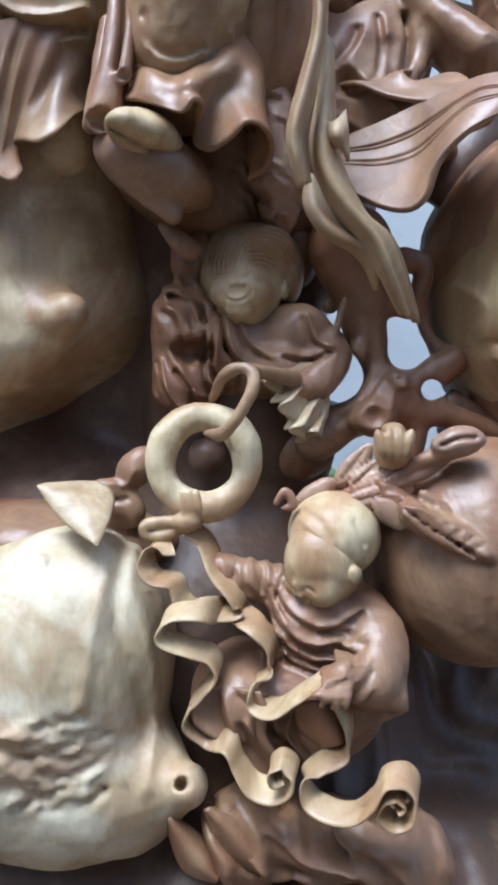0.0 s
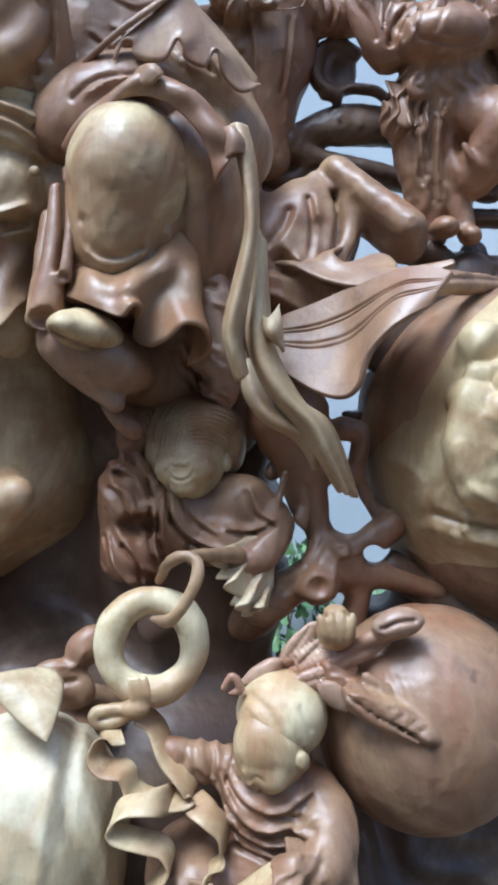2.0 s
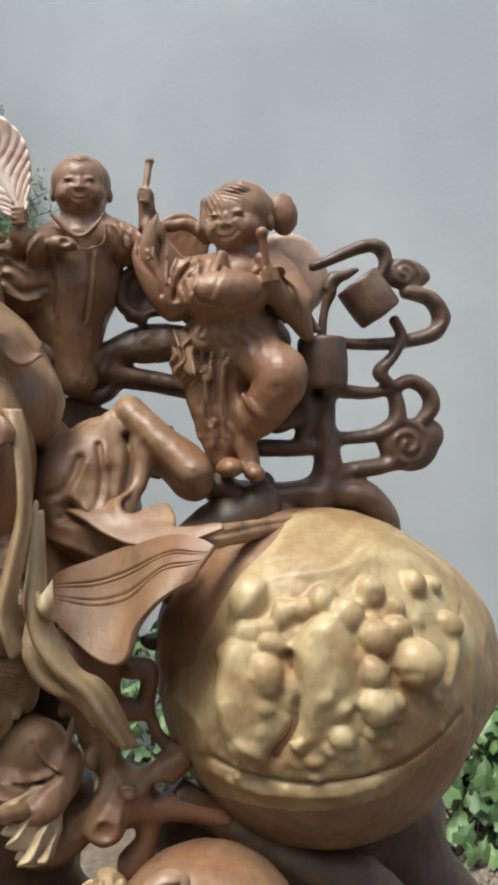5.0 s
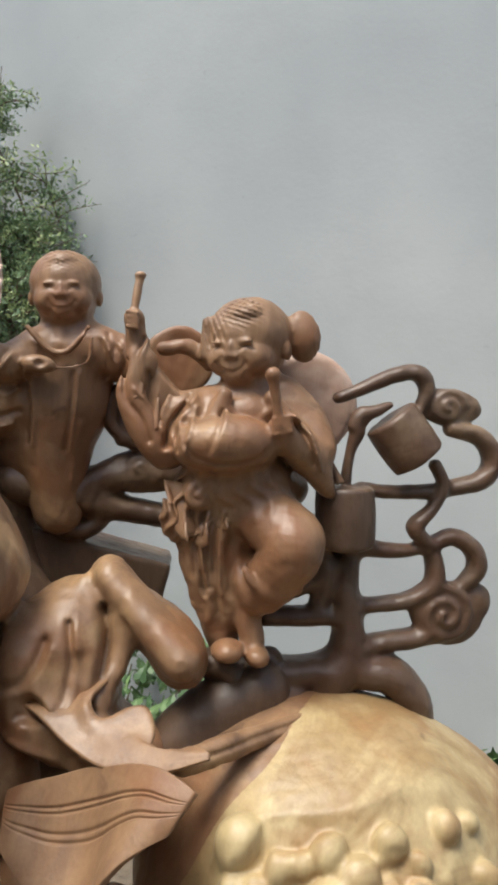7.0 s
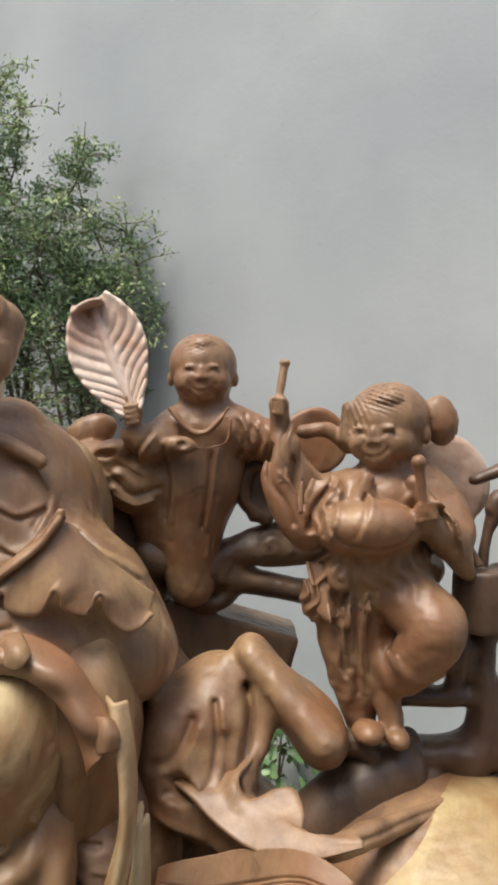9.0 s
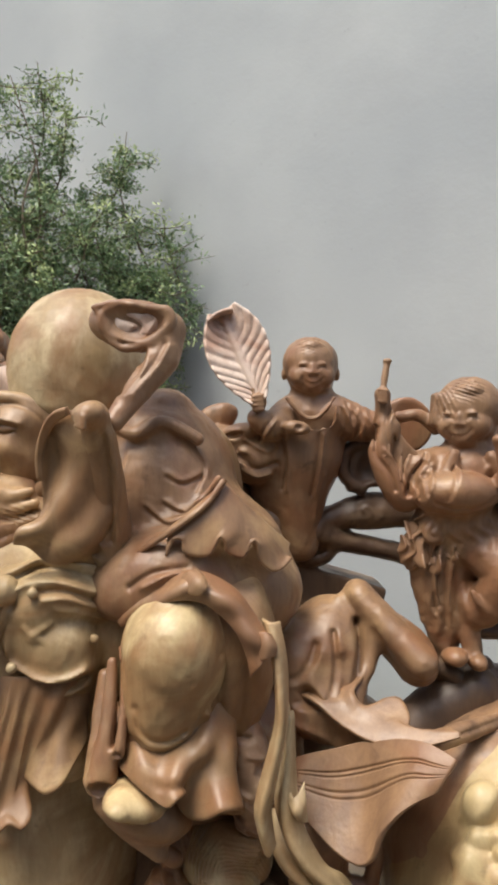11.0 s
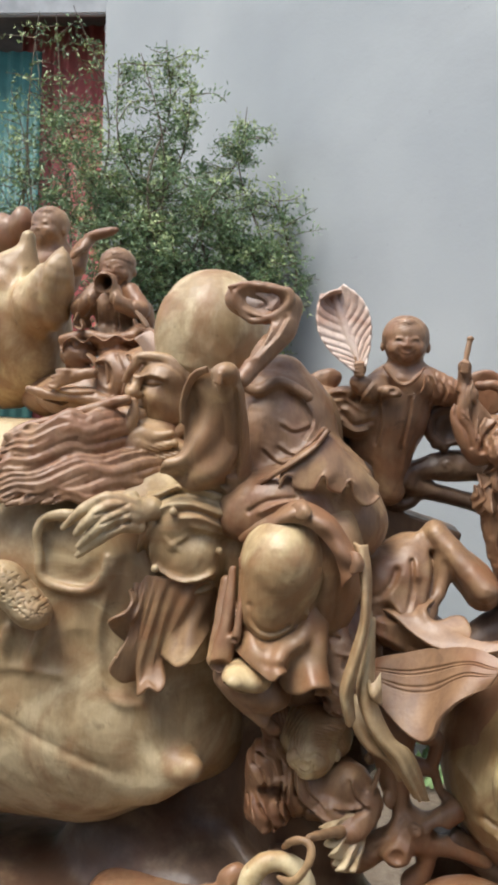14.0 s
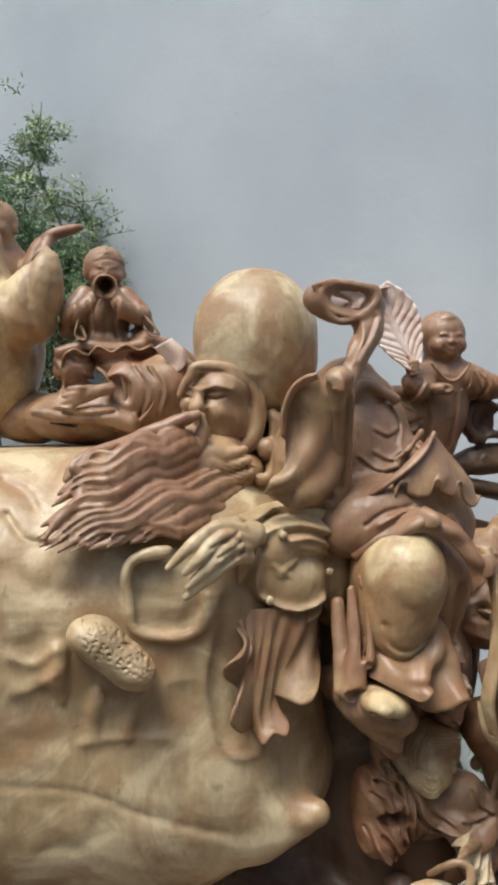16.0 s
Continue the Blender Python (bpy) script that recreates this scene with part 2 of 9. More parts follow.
def cloudy(nodes, links, co, scale, detail=4.0, rough=0.55, lo=0.35, hi=0.65, warp=0.0):
    n = nodes.new("ShaderNodeTexNoise")
    n.inputs["Scale"].default_value, n.inputs["Detail"].default_value = scale, detail
    n.inputs["Roughness"].default_value, n.inputs["Distortion"].default_value = rough, warp
    links.new(co, n.inputs["Vector"])
    r = nodes.new("ShaderNodeMapRange")
    r.inputs[1].default_value, r.inputs[2].default_value = lo, hi
    links.new(n.outputs[0], r.inputs[0])
    return r.outputs[0]


def stretched(nodes, links, scale, rot=(0, 0, 0)):
    co = nodes.new("ShaderNodeTexCoord")
    mp = nodes.new("ShaderNodeMapping")
    mp.inputs["Scale"].default_value = scale
    mp.inputs["Rotation"].default_value = [radians(a) for a in rot]
    links.new(co.outputs["Object"], mp.inputs[0])
    return mp.outputs[0]


def bumped(nodes, links, bsdf, heights):
    last = None
    for h, strength, dist in heights:
        b = nodes.new("ShaderNodeBump")
        b.inputs["Strength"].default_value, b.inputs["Distance"].default_value = strength, dist
        links.new(h, b.inputs["Height"])
        if last:
            links.new(last, b.inputs["Normal"])
        last = b.outputs[0]
    links.new(last, bsdf.inputs["Normal"])


def wood(name, dark, mid, pale, sap, rough=0.36, grain=(1.0, 1.0, 0.22), rot=(8, 12, 0)):
    """Oiled camphor-like wood: grain streaks, reddish heartwood, paler sapwood in large patches (sap: how much of it)."""
    m, n, l, b = material(name)
    co = stretched(n, l, (1, 1, 1))
    gr = stretched(n, l, grain, rot)
    big = cloudy(n, l, co, 7.0, 5.0, 0.6, 0.58 - 0.3 * sap, 0.70 - 0.3 * sap, 0.9)
    red = cloudy(n, l, co, 9.0, 5.0, 0.6, 0.46, 0.62, 0.9)
    streak = cloudy(n, l, gr, 55.0, 5.0, 0.6, 0.3, 0.7, 0.4)
    fine = cloudy(n, l, gr, 260.0, 3.0, 0.6, 0.3, 0.75)
    stain = cloudy(n, l, co, 24.0, 4.0, 0.6, 0.5, 0.8)
    tool = cloudy(n, l, co, 70.0, 2.0, 0.5, 0.3, 0.7, 0.6)
    soft = n.new("ShaderNodeMapRange")
    soft.inputs[3].default_value, soft.inputs[4].default_value = 0.2, 1.0
    l.new(streak, soft.inputs[0])
    c = mixed(n, l, dark, mid, soft.outputs[0])
    c = mixed(n, l, c, pale, big)
    warm = n.new("ShaderNodeMath")
    warm.operation = 'MULTIPLY'
    warm.inputs[1].default_value = 0.75
    l.new(red, warm.inputs[0])
    c = mixed(n, l, c, (mid[0] * 0.74, mid[1] * 0.55, mid[2] * 0.47, 1), warm.outputs[0])
    half = n.new("ShaderNodeMath")
    half.operation = 'MULTIPLY'
    half.inputs[1].default_value = 0.6
    l.new(stain, half.inputs[0])
    c = mixed(n, l, c, dark, half.outputs[0])
    f2 = n.new("ShaderNodeMath")
    f2.operation = 'MULTIPLY'
    f2.inputs[1].default_value = 0.16
    l.new(fine, f2.inputs[0])
    c = mixed(n, l, c, tuple(0.45 * q for q in dark[:3]) + (1,), f2.outputs[0])
    knot = cloudy(n, l, co, 42.0, 3.0, 0.5, 0.66, 0.76, 0.5)
    k2 = n.new("ShaderNodeMath")
    k2.operation = 'MULTIPLY'
    k2.inputs[1].default_value = 0.55
    l.new(knot, k2.inputs[0])
    c = mixed(n, l, c, tuple(0.5 * q for q in dark[:3]) + (1,), k2.outputs[0])
    l.new(c, b.inputs["Base Color"])
    r = n.new("ShaderNodeMapRange")
    r.inputs[3].default_value, r.inputs[4].default_value = rough - 0.03, rough + 0.16
    l.new(stain, r.inputs[0])
    l.new(r.outputs[0], b.inputs["Roughness"])
    b.inputs["Coat Weight"].default_value = 0.03
    b.inputs["Coat Roughness"].default_value = 0.24
    bumped(n, l, b, ((streak, 0.16, 0.001), (fine, 0.22, 0.0005), (stain, 0.16, 0.002), (tool, 0.2, 0.0014)))
    return m


HEART = wood("heartwood", (0.18, 0.10, 0.056, 1), (0.335, 0.198, 0.104, 1), (0.44, 0.285, 0.145, 1), 0.10, 0.45)
UMBER = wood("umber_wood", (0.19, 0.11, 0.056, 1), (0.345, 0.212, 0.105, 1), (0.46, 0.31, 0.155, 1), 0.16, 0.46)
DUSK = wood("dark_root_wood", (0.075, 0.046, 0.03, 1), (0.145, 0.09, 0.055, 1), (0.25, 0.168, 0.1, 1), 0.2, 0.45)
AMBER = wood("amber_wood", (0.25, 0.155, 0.075, 1), (0.41, 0.28, 0.135, 1), (0.58, 0.45, 0.24, 1), 0.44, 0.46)
STRAW = wood("straw_wood", (0.27, 0.182, 0.088, 1), (0.425, 0.305, 0.158, 1), (0.585, 0.465, 0.275, 1), 0.46, 0.48)
GOLD = wood("golden_wood", (0.27, 0.175, 0.08, 1), (0.41, 0.285, 0.13, 1), (0.53, 0.41, 0.215, 1), 0.48, 0.48)
SAPWOOD = wood("sapwood", (0.34, 0.235, 0.11, 1), (0.53, 0.40, 0.20, 1), (0.65, 0.54, 0.32, 1), 0.5, 0.5)
CREAM = wood("cream_wood", (0.36, 0.26, 0.13, 1), (0.56, 0.46, 0.27, 1), (0.68, 0.60, 0.41, 1), 0.5, 0.55)
PALE = wood("pale_wood", (0.44, 0.34, 0.19, 1), (0.61, 0.53, 0.35, 1), (0.71, 0.66, 0.49, 1), 0.55, 0.58)
ROSY = wood("rosy_wood", (0.23, 0.135, 0.085, 1), (0.39, 0.25, 0.155, 1), (0.57, 0.41, 0.265, 1), 0.35, 0.42)
BLUSH = wood("blush_wood", (0.44, 0.30, 0.22, 1), (0.60, 0.45, 0.35, 1), (0.70, 0.57, 0.47, 1), 0.4, 0.5)

CARVING = tagged(new("root_carving"), "large oiled brown wood carving of fruit, robed figures and children", "wood carving")


# ---- the carving: shared forms ----
def local(c, r, rot):
    c, r, m = V(c, float), V(r, float), turn(*rot)
    return lambda x, y, z: c + m @ (V((x, y, z)) * r)


def child_head(c, r, rot=Z3, hair=True, tuft=0.15):
    """A round child's head that faces -y before it is turned: cheeks, nose, closed eyes, a smile, cropped hair."""
    q = local(c, r, rot)
    s = r[0]
    ops = [ball(c, (0.96 * r[0], 0.94 * r[1], r[2]), rot, 0.006)]
    if hair:
        ops += [ball(q(0, 0.09, 0.22), (1.07 * r[0], 1.05 * r[1], 0.93 * r[2]), rot, 0.012 * s)]
        ops += [ball(q(tuft, -0.46, 0.74), (0.5 * s, 0.4 * s, 0.26 * s), rot, 0.04 * s)]
        ops += [comb(q(tuft, -0.5, 0.74), 0.64 * s, turn(*rot) @ V((0.35, 0.2, 1)), 0.11 * s, 0.03 * s)]
    ops += [ball(q(0, -0.2, -0.12), (0.88 * r[0], 0.82 * r[1], 0.7 * r[2]), rot, 0.015 * s)]
    ops += [ball(q(x, -0.58, -0.32), (0.4 * s, 0.38 * s, 0.34 * s), rot, 0.22 * s) for x in (-0.42, 0.42)]
    ops += [ball(q(0, -0.68, -0.70), (0.34 * s, 0.26 * s, 0.2 * s), rot, 0.16 * s)]
    if hair:
        ops += [ball(q(x, -0.93, 0.12), (0.22 * s, 0.06 * s, 0.06 * s), rot, 0.08 * s) for x in (-0.36, 0.36)]
    ops += [ball(q(0, -0.99, -0.17), (0.11 * s, 0.12 * s, 0.085 * s), rot, 0.07 * s), ball(q(0, -0.98, -0.02), (0.07 * s, 0.09 * s, 0.18 * s), rot, 0.08 * s)]
    ops += [ball(q(x, -1.0, -0.2), (0.07 * s, 0.08 * s, 0.065 * s), rot, 0.05 * s) for x in (-0.13, 0.13)]
    ops += [ball(q(x, 0.05, -0.16), (0.13 * s, 0.2 * s, 0.26 * s), rot, 0.05 * s) for x in (-1.0, 1.0)]
    ops += [ball(q(0, -0.9, -0.52), (0.26 * s, 0.1 * s, 0.16 * s), rot, 0.14 * s)]
    # closed eyes, smile and the lines beside the nose
    ops += [fold([q(x * 0.60, -0.95, -0.08), q(x * 0.48, -0.95, 0.0), q(x * 0.36, -0.95, 0.02), q(x * 0.2, -0.95, -0.07)], 0.04 * s, -0.038 * s, 1.2 * s) for x in (-1, 1)]
    ops += [fold([q(-0.40, -1.0, -0.36), q(-0.22, -1.0, -0.50), q(0.0, -1.0, -0.56), q(0.22, -1.0, -0.50), q(0.40, -1.0, -0.36)], 0.05 * s, -0.042 * s, 1.2 * s), fold([q(-0.26, -1.0, -0.44), q(0.0, -1.0, -0.50), q(0.26, -1.0, -0.44)], 0.035 * s, 0.03 * s, 1.2 * s)]
    ops += [fold([q(x * 0.22, -1.0, -0.22), q(x * 0.38, -1.0, -0.34), q(x * 0.42, -1.0, -0.46)], 0.035 * s, -0.022 * s, 1.2 * s) for x in (-1, 1)]
    return ops


def bell(pts, r, mouth=0.8, k=0.006, flat=0.85, tip=(0.0, -0.35, -0.25)):
    """A hanging fold of cloth that flares to an open mouth."""
    r = V(r, float)
    e, m = V(pts[-1], float), r[-1]
    return [rod(pts, r, k, 4, flat=flat), less(ball(e + V(tip) * m, (mouth * m, mouth * m * 0.9, mouth * m * 0.72)), 0.0015)]


def drape(c, r, way, step, amp, wob=0.35, seed=0.0):
    """Loose folds of cloth that run across the given way, within an ellipsoid."""
    c, r = V(c, float), V(r if np.ndim(r) else (r, r, r), float)
    w = V(way, float) / np.linalg.norm(way)
    t = np.cross(w, (0, 1, 0))
    t = t / (np.linalg.norm(t) + 1e-9)

    def f(x, y, z):
        g = np.clip(1.8 * (1 - (((x - c[0]) / r[0]) ** 2 + ((y - c[1]) / r[1]) ** 2 + ((z - c[2]) / r[2]) ** 2)), 0, 1)
        s = (x - c[0]) * w[0] + (y - c[1]) * w[1] + (z - c[2]) * w[2]
        o = (x - c[0]) * t[0] + (z - c[2]) * t[2]
        ph = s * 6.2832 / step + wob * 6.2832 * (np.sin(o * 0.8 * 6.2832 / (step * 3.1) + seed) + 0.5 * np.sin(o * 6.2832 / (step * 1.9) + 2 * seed))
        q = 0.5 + 0.5 * np.sin(ph)
        return amp * (q ** 1.7 - 0.35) * g
    return Op(c - r, c + r, f, "lift")


def fingers(wrist, tip, spread, r=0.004, n=4, bend=(0, -0.006, 0)):
    """A hand as a palm and a fan of bent fingers."""
    w, t, s = V(wrist, float), V(tip, float), V(spread, float)
    palm = w + (t - w) * 0.42
    ops = [rod([w, palm], [1.9 * r, 2.3 * r], 0.006)]
    for i in range(n):
        f = (i / (n - 1) - 0.5) * 2
        a = palm + s * 0.55 * f
        b = w + (t - w) * (1 - 0.09 * f * f) + s * f
        ops.append(rod([a, (a + b) / 2 + V(bend), b], [1.15 * r, r, 0.75 * r], 0.003, 3))
    return ops


def whorl(c, r, turns=1.6, thick=0.006, deep=0.012, flip=1, start=0.0, tube=None):
    """A flat cloud scroll: a spiral ridge on a disc that faces the viewer."""
    c = V(c, float)
    pts, rad = [], []
    m = int(14 * turns)
    for i in range(m):
        f = i / (m - 1)
        a = start + flip * f * turns * 6.2832
        q = r * (1 - 0.86 * f)
        pts.append(c + (math.cos(a) * q, -deep * 0.55 * (0.3 + f), math.sin(a) * q))
        rad.append((tube or thick) * (1 - 0.35 * f))
    return [ball(c, (0.95 * r, deep * 0.6, 0.95 * r), Z3, 0.003), rod(pts, rad, 0.003, 1)]


def hem(top, low, waves, amp, y_amp, thick=0.003, phase=0.0, nu=70, nv=16, bow=0.0, curl=0.0):
    """Hanging cloth between a top line and a lower line whose folds grow towards the hem."""
    a, b = glide(top, 8), glide(low, 8)

    def f(u, v):
        def along(p):
            x = u * (len(p) - 1)
            i = np.minimum(x.astype(int), len(p) - 2)
            w = (x - i)[..., None]
            return p[i] * (1 - w) + p[i + 1] * w
        q = along(a) * (1 - v[..., None]) + along(b) * v[..., None]
        s = np.sin((u * waves + phase) * 6.2832)
        c = np.cos((u * waves + phase) * 6.2832)
        g = v ** 1.4
        q[..., 1] += y_amp * s * g - bow * np.sin(np.pi * v) - curl * v ** 4
        q[..., 0] += amp * 0.9 * c * g * s
        q[..., 2] += amp * c * g
        return q[..., 0], q[..., 1], q[..., 2]
    return sheet(f, nu, nv, thick)


def gather(top, low, waves, loop, deep, slant=0.7, thick=0.003, phase=0.0, nu=120, nv=18):
    """Cloth gathered along a top line that opens below into looping folds; the mouths of the folds tip towards the viewer."""
    a, b = glide(top, 8), glide(low, 8)

    def f(u, v):
        def along(p):
            x = u * (len(p) - 1)
            i = np.minimum(x.astype(int), len(p) - 2)
            w = (x - i)[..., None]
            return p[i] * (1 - w) + p[i + 1] * w
        q = along(a) * (1 - v[..., None]) + along(b) * v[..., None]
        th = (u * waves + phase) * 6.2832
        g = v ** 1.25
        dy = deep * np.cos(th) * g
        q[..., 0] += -loop * np.sin(2 * th) * g
        q[..., 1] += dy
        q[..., 2] += -slant * dy * v ** 2
        return q[..., 0], q[..., 1], q[..., 2]
    return sheet(f, nu, nv, thick)


def pleats(lines, w=0.003, amp=0.004, deep=0.06):
    """Crisp folds of cloth: along each line a ridge, and a groove beside it."""
    out = []
    for p in lines:
        p = V(p, float)
        d = np.gradient(p, axis=0)
        s = np.stack([d[:, 2], 0 * d[:, 1], -d[:, 0]], 1)
        s /= np.linalg.norm(s, axis=1, keepdims=True) + 1e-9
        out += [fold(p, w, amp, deep, 4), fold(p + s * 1.7 * w, 0.8 * w, -0.85 * amp, deep, 4)]
    return out


def turned(lines, w=0.012, thick=0.003, across=(0.1, 1, 0.3)):
    """Turned-out edges of cloth, seen edge on."""
    return [strap(p, [0.45 * w] + [w] * (len(p) - 2) + [0.4 * w], across, thick, 6) for p in lines]


# ---- the carving: roots and body behind the figures ----
HOLES = [((0.1406, 0.72, 1.1683), (0.2929, 1.5, 1.2964), 0.024), ((0.0792, 0.72, 1.0961), (0.1651, 1.5, 1.146), 0.018), ((0.1329, 0.72, 1.063), (0.2769, 1.5, 1.0772), 0.018), ((0.077, 0.74, 1.0439), (0.1562, 1.5, 1.0307), 0.026), ((0.1592, 0.74, 1.0326), (0.3227, 1.5, 1.0148), 0.013), ((0.1567, 0.74, 0.9823), (0.3176, 1.5, 0.9127), 0.018), ((0.1406, 0.74, 1.119), (0.2849, 1.5, 1.1899), 0.012)]


def root_body():
    ops = [ball((-0.0127, 0.93, 1.2444), (0.15, 0.11, 0.2), Z3, 0.03)]
    ops += [ball((-0.0066, 0.9, 1.0217), (0.105, 0.1, 0.17), Z3, 0.03)]
    ops += [ball((-0.0366, 0.88, 0.7524), (0.2, 0.15, 0.17), Z3, 0.04)]
    ops += [ball((0.0236, 0.87, 0.5509), (0.24, 0.15, 0.16), Z3, 0.04)]
    ops += [ball((-0.0957, 1.02, 1.4149), (0.17, 0.12, 0.22), Z3, 0.04), ball((-0.14, 0.97, 1.05), (0.1, 0.1, 0.3), Z3, 0.04)]
    ops += [ball((0.05, 0.86, 0.42), (0.42, 0.3, 0.24), Z3, 0.06)]
    ops += [ball((-0.28, 0.95, 0.5), (0.36, 0.28, 0.3), Z3, 0.06)]
    ops += [rod([(0.1, 0.85, 0.4), (0.3, 0.78, 0.25), (0.42, 0.72, 0.02)], [0.16, 0.12, 0.1], 0.05)]
    ops += [rod([(-0.3, 0.95, 0.4), (-0.5, 0.85, 0.2), (-0.62, 0.8, 0.02)], [0.18, 0.13, 0.1], 0.05)]
    ops += [rod([(0.0, 0.8, 0.4), (-0.05, 0.66, 0.2), (-0.1, 0.58, 0.02)], [0.18, 0.13, 0.09], 0.05)]
    ops += [rod([(0.0, 1.0, 0.4), (0.1, 1.15, 0.2), (0.2, 1.25, 0.02)], [0.2, 0.14, 0.1], 0.05)]
    ops += [rod([(0.067, 0.82, 0.715), (0.1132, 0.82, 0.6152), (0.1789, 0.8, 0.5206)], [0.05, 0.05, 0.045], 0.02)]
    ops += [rod([(0.1633, 0.8, 1.0304), (0.232, 0.8, 0.9844), (0.3018, 0.8, 0.9376), (0.3734, 0.8, 0.9019), (0.4138, 0.8, 0.8447), (0.4542, 0.8, 0.7811)], [0.02, 0.016, 0.018, 0.03, 0.035, 0.04], 0.015)]
    ops += [rod([(0.2446, 0.97, 0.9036), (0.3775, 0.96, 0.8798), (0.4635, 0.92, 0.8376), (0.5281, 0.88, 0.7675)], [0.085, 0.085, 0.06, 0.05], 0.03), ball((0.3909, 0.95, 0.9098), (0.13, 0.09, 0.07), Z3, 0.03)]
    ops += [ball((0.2405, 0.92, 0.6217), (0.13, 0.1, 0.17), Z3, 0.04), ball((0.1185, 0.86, 0.6064), (0.1, 0.08, 0.12), Z3, 0.03), ball((-0.2295, 0.93, 0.8941), (0.15, 0.1, 0.12), Z3, 0.03)]
    ops += [ball((-0.4405, 0.92, 0.7745), (0.42, 0.24, 0.12), Z3, 0.04), ball((-0.175, 0.86, 0.8631), (0.12, 0.1, 0.09), Z3, 0.04)]
    ops += [rod([(0.171, 0.86, 1.1706), (0.2003, 0.86, 1.2273), (0.2409, 0.86, 1.2724), (0.2873, 0.86, 1.3002)], [0.02, 0.035, 0.035, 0.03], 0.02)]
    ops += [drape((0.1917, 0.82, 0.6683), (0.2, 0.2, 0.25), (1, 0, 0.6), 0.05, 0.006, 0.4, 0.3)]
    for a, b, r in HOLES:
        ops += [less(rod([a, b], r), 0.012)]
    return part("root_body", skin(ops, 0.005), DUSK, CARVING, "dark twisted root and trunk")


def big_fruit():
    """The broad smooth mass on which the elder leans, with shallow relief on its face."""
    ops = [block((-0.605, 1.055, 1.24), (0.515, 0.30, 0.30), (0, 0, 0), 0.2, 0.03)]
    ops += [ball((-0.32, 0.88, 1.12), (0.2, 0.13, 0.13), (0, 10, 0), 0.06)]
    ops += [less(ball((-0.10, 0.74, 0.87), (0.26, 0.26, 0.19), (0, -12, 0)), 0.05)]
    ops += [rod([(-0.2166, 0.79, 1.0744), (-0.157, 0.755, 1.099)], [0.034, 0.016], 0.035)]
    ops += [fold([(-0.4126, 0.74, 1.1311), (-0.351, 0.74, 1.1285), (-0.2893, 0.74, 1.1034), (-0.2472, 0.74, 1.0859), (-0.1836, 0.74, 1.0861)], 0.012, -0.0016, 0.1)]
    ops += [fold([(-0.5188, 0.74, 1.1752), (-0.4288, 0.74, 1.1594), (-0.3549, 0.74, 1.1253), (-0.2715, 0.74, 1.0945)], 0.004, -0.002, 0.1)]
    # shallow relief: a looping stem, thin legs under the boss, a leaf edge beside the sleeve
    ops += [rod([(-0.3255, 0.752, 1.4266), (-0.3475, 0.753, 1.4232), (-0.3668, 0.753, 1.4147), (-0.3736, 0.753, 1.3941), (-0.3688, 0.753, 1.3717), (-0.3693, 0.753, 1.3455), (-0.3566, 0.753, 1.3331), (-0.3335, 0.753, 1.3274), (-0.3101, 0.753, 1.3264), (-0.2917, 0.753, 1.3341), (-0.2829, 0.753, 1.3523), (-0.2805, 0.757, 1.3699)], [0.006, 0.008, 0.008, 0.0075, 0.0075, 0.007, 0.0075, 0.0075, 0.0075, 0.0075, 0.0065, 0.004], 0.005), fold([(-0.3566, 0.75, 1.4057), (-0.3596, 0.75, 1.3791), (-0.3524, 0.75, 1.3507), (-0.3333, 0.75, 1.3407), (-0.3073, 0.75, 1.3408), (-0.2941, 0.75, 1.3561)], 0.012, -0.004, 0.1)]
    ops += [fold([(-0.2686, 0.735, 1.3688), (-0.2756, 0.735, 1.33), (-0.2865, 0.735, 1.2848), (-0.2872, 0.735, 1.239), (-0.2773, 0.735, 1.2043), (-0.2562, 0.735, 1.1812), (-0.2267, 0.735, 1.1792)], 0.006, 0.0045, 0.1), fold([(-0.2596, 0.735, 1.3619), (-0.2653, 0.735, 1.323), (-0.2737, 0.735, 1.2776), (-0.2731, 0.735, 1.2316), (-0.2618, 0.735, 1.2007)], 0.010, -0.004, 0.1)]
    ops += [rod([(-0.4086, 0.753, 1.2668), (-0.4154, 0.753, 1.2496), (-0.4141, 0.753, 1.2268)], [0.008, 0.0075, 0.004], 0.006), rod([(-0.3612, 0.753, 1.2768), (-0.368, 0.753, 1.2527), (-0.3775, 0.753, 1.2307), (-0.3817, 0.753, 1.2099)], [0.008, 0.008, 0.007, 0.004], 0.006), rod([(-0.4489, 0.753, 1.322), (-0.4531, 0.753, 1.2946), (-0.4491, 0.753, 1.2671)], [0.007, 0.007, 0.004], 0.006), fold([(-0.4315, 0.74, 1.215), (-0.3847, 0.74, 1.2173), (-0.3343, 0.74, 1.2113)], 0.006, 0.004, 0.1), fold([(-0.497, 0.745, 1.2802), (-0.4726, 0.745, 1.2872), (-0.4477, 0.745, 1.3037)], 0.010, 0.006, 0.1), fold([(-0.5014, 0.745, 1.3181), (-0.4778, 0.745, 1.3096), (-0.4559, 0.745, 1.3265)], 0.008, 0.006, 0.1)]
    ops += [fold([(-0.5052, 0.76, 1.4714), (-0.4852, 0.76, 1.4451), (-0.4642, 0.76, 1.4375)], 0.0035, -0.006, 0.12), fold([(-0.5083, 0.78, 1.5075), (-0.4843, 0.78, 1.4935), (-0.4726, 0.78, 1.4768)], 0.006, -0.005, 0.15), fold([(-0.5032, 0.74, 1.4123), (-0.4744, 0.74, 1.3917), (-0.4386, 0.74, 1.3827)], 0.012, -0.004, 0.12)]
    rng = np.random.default_rng(4)
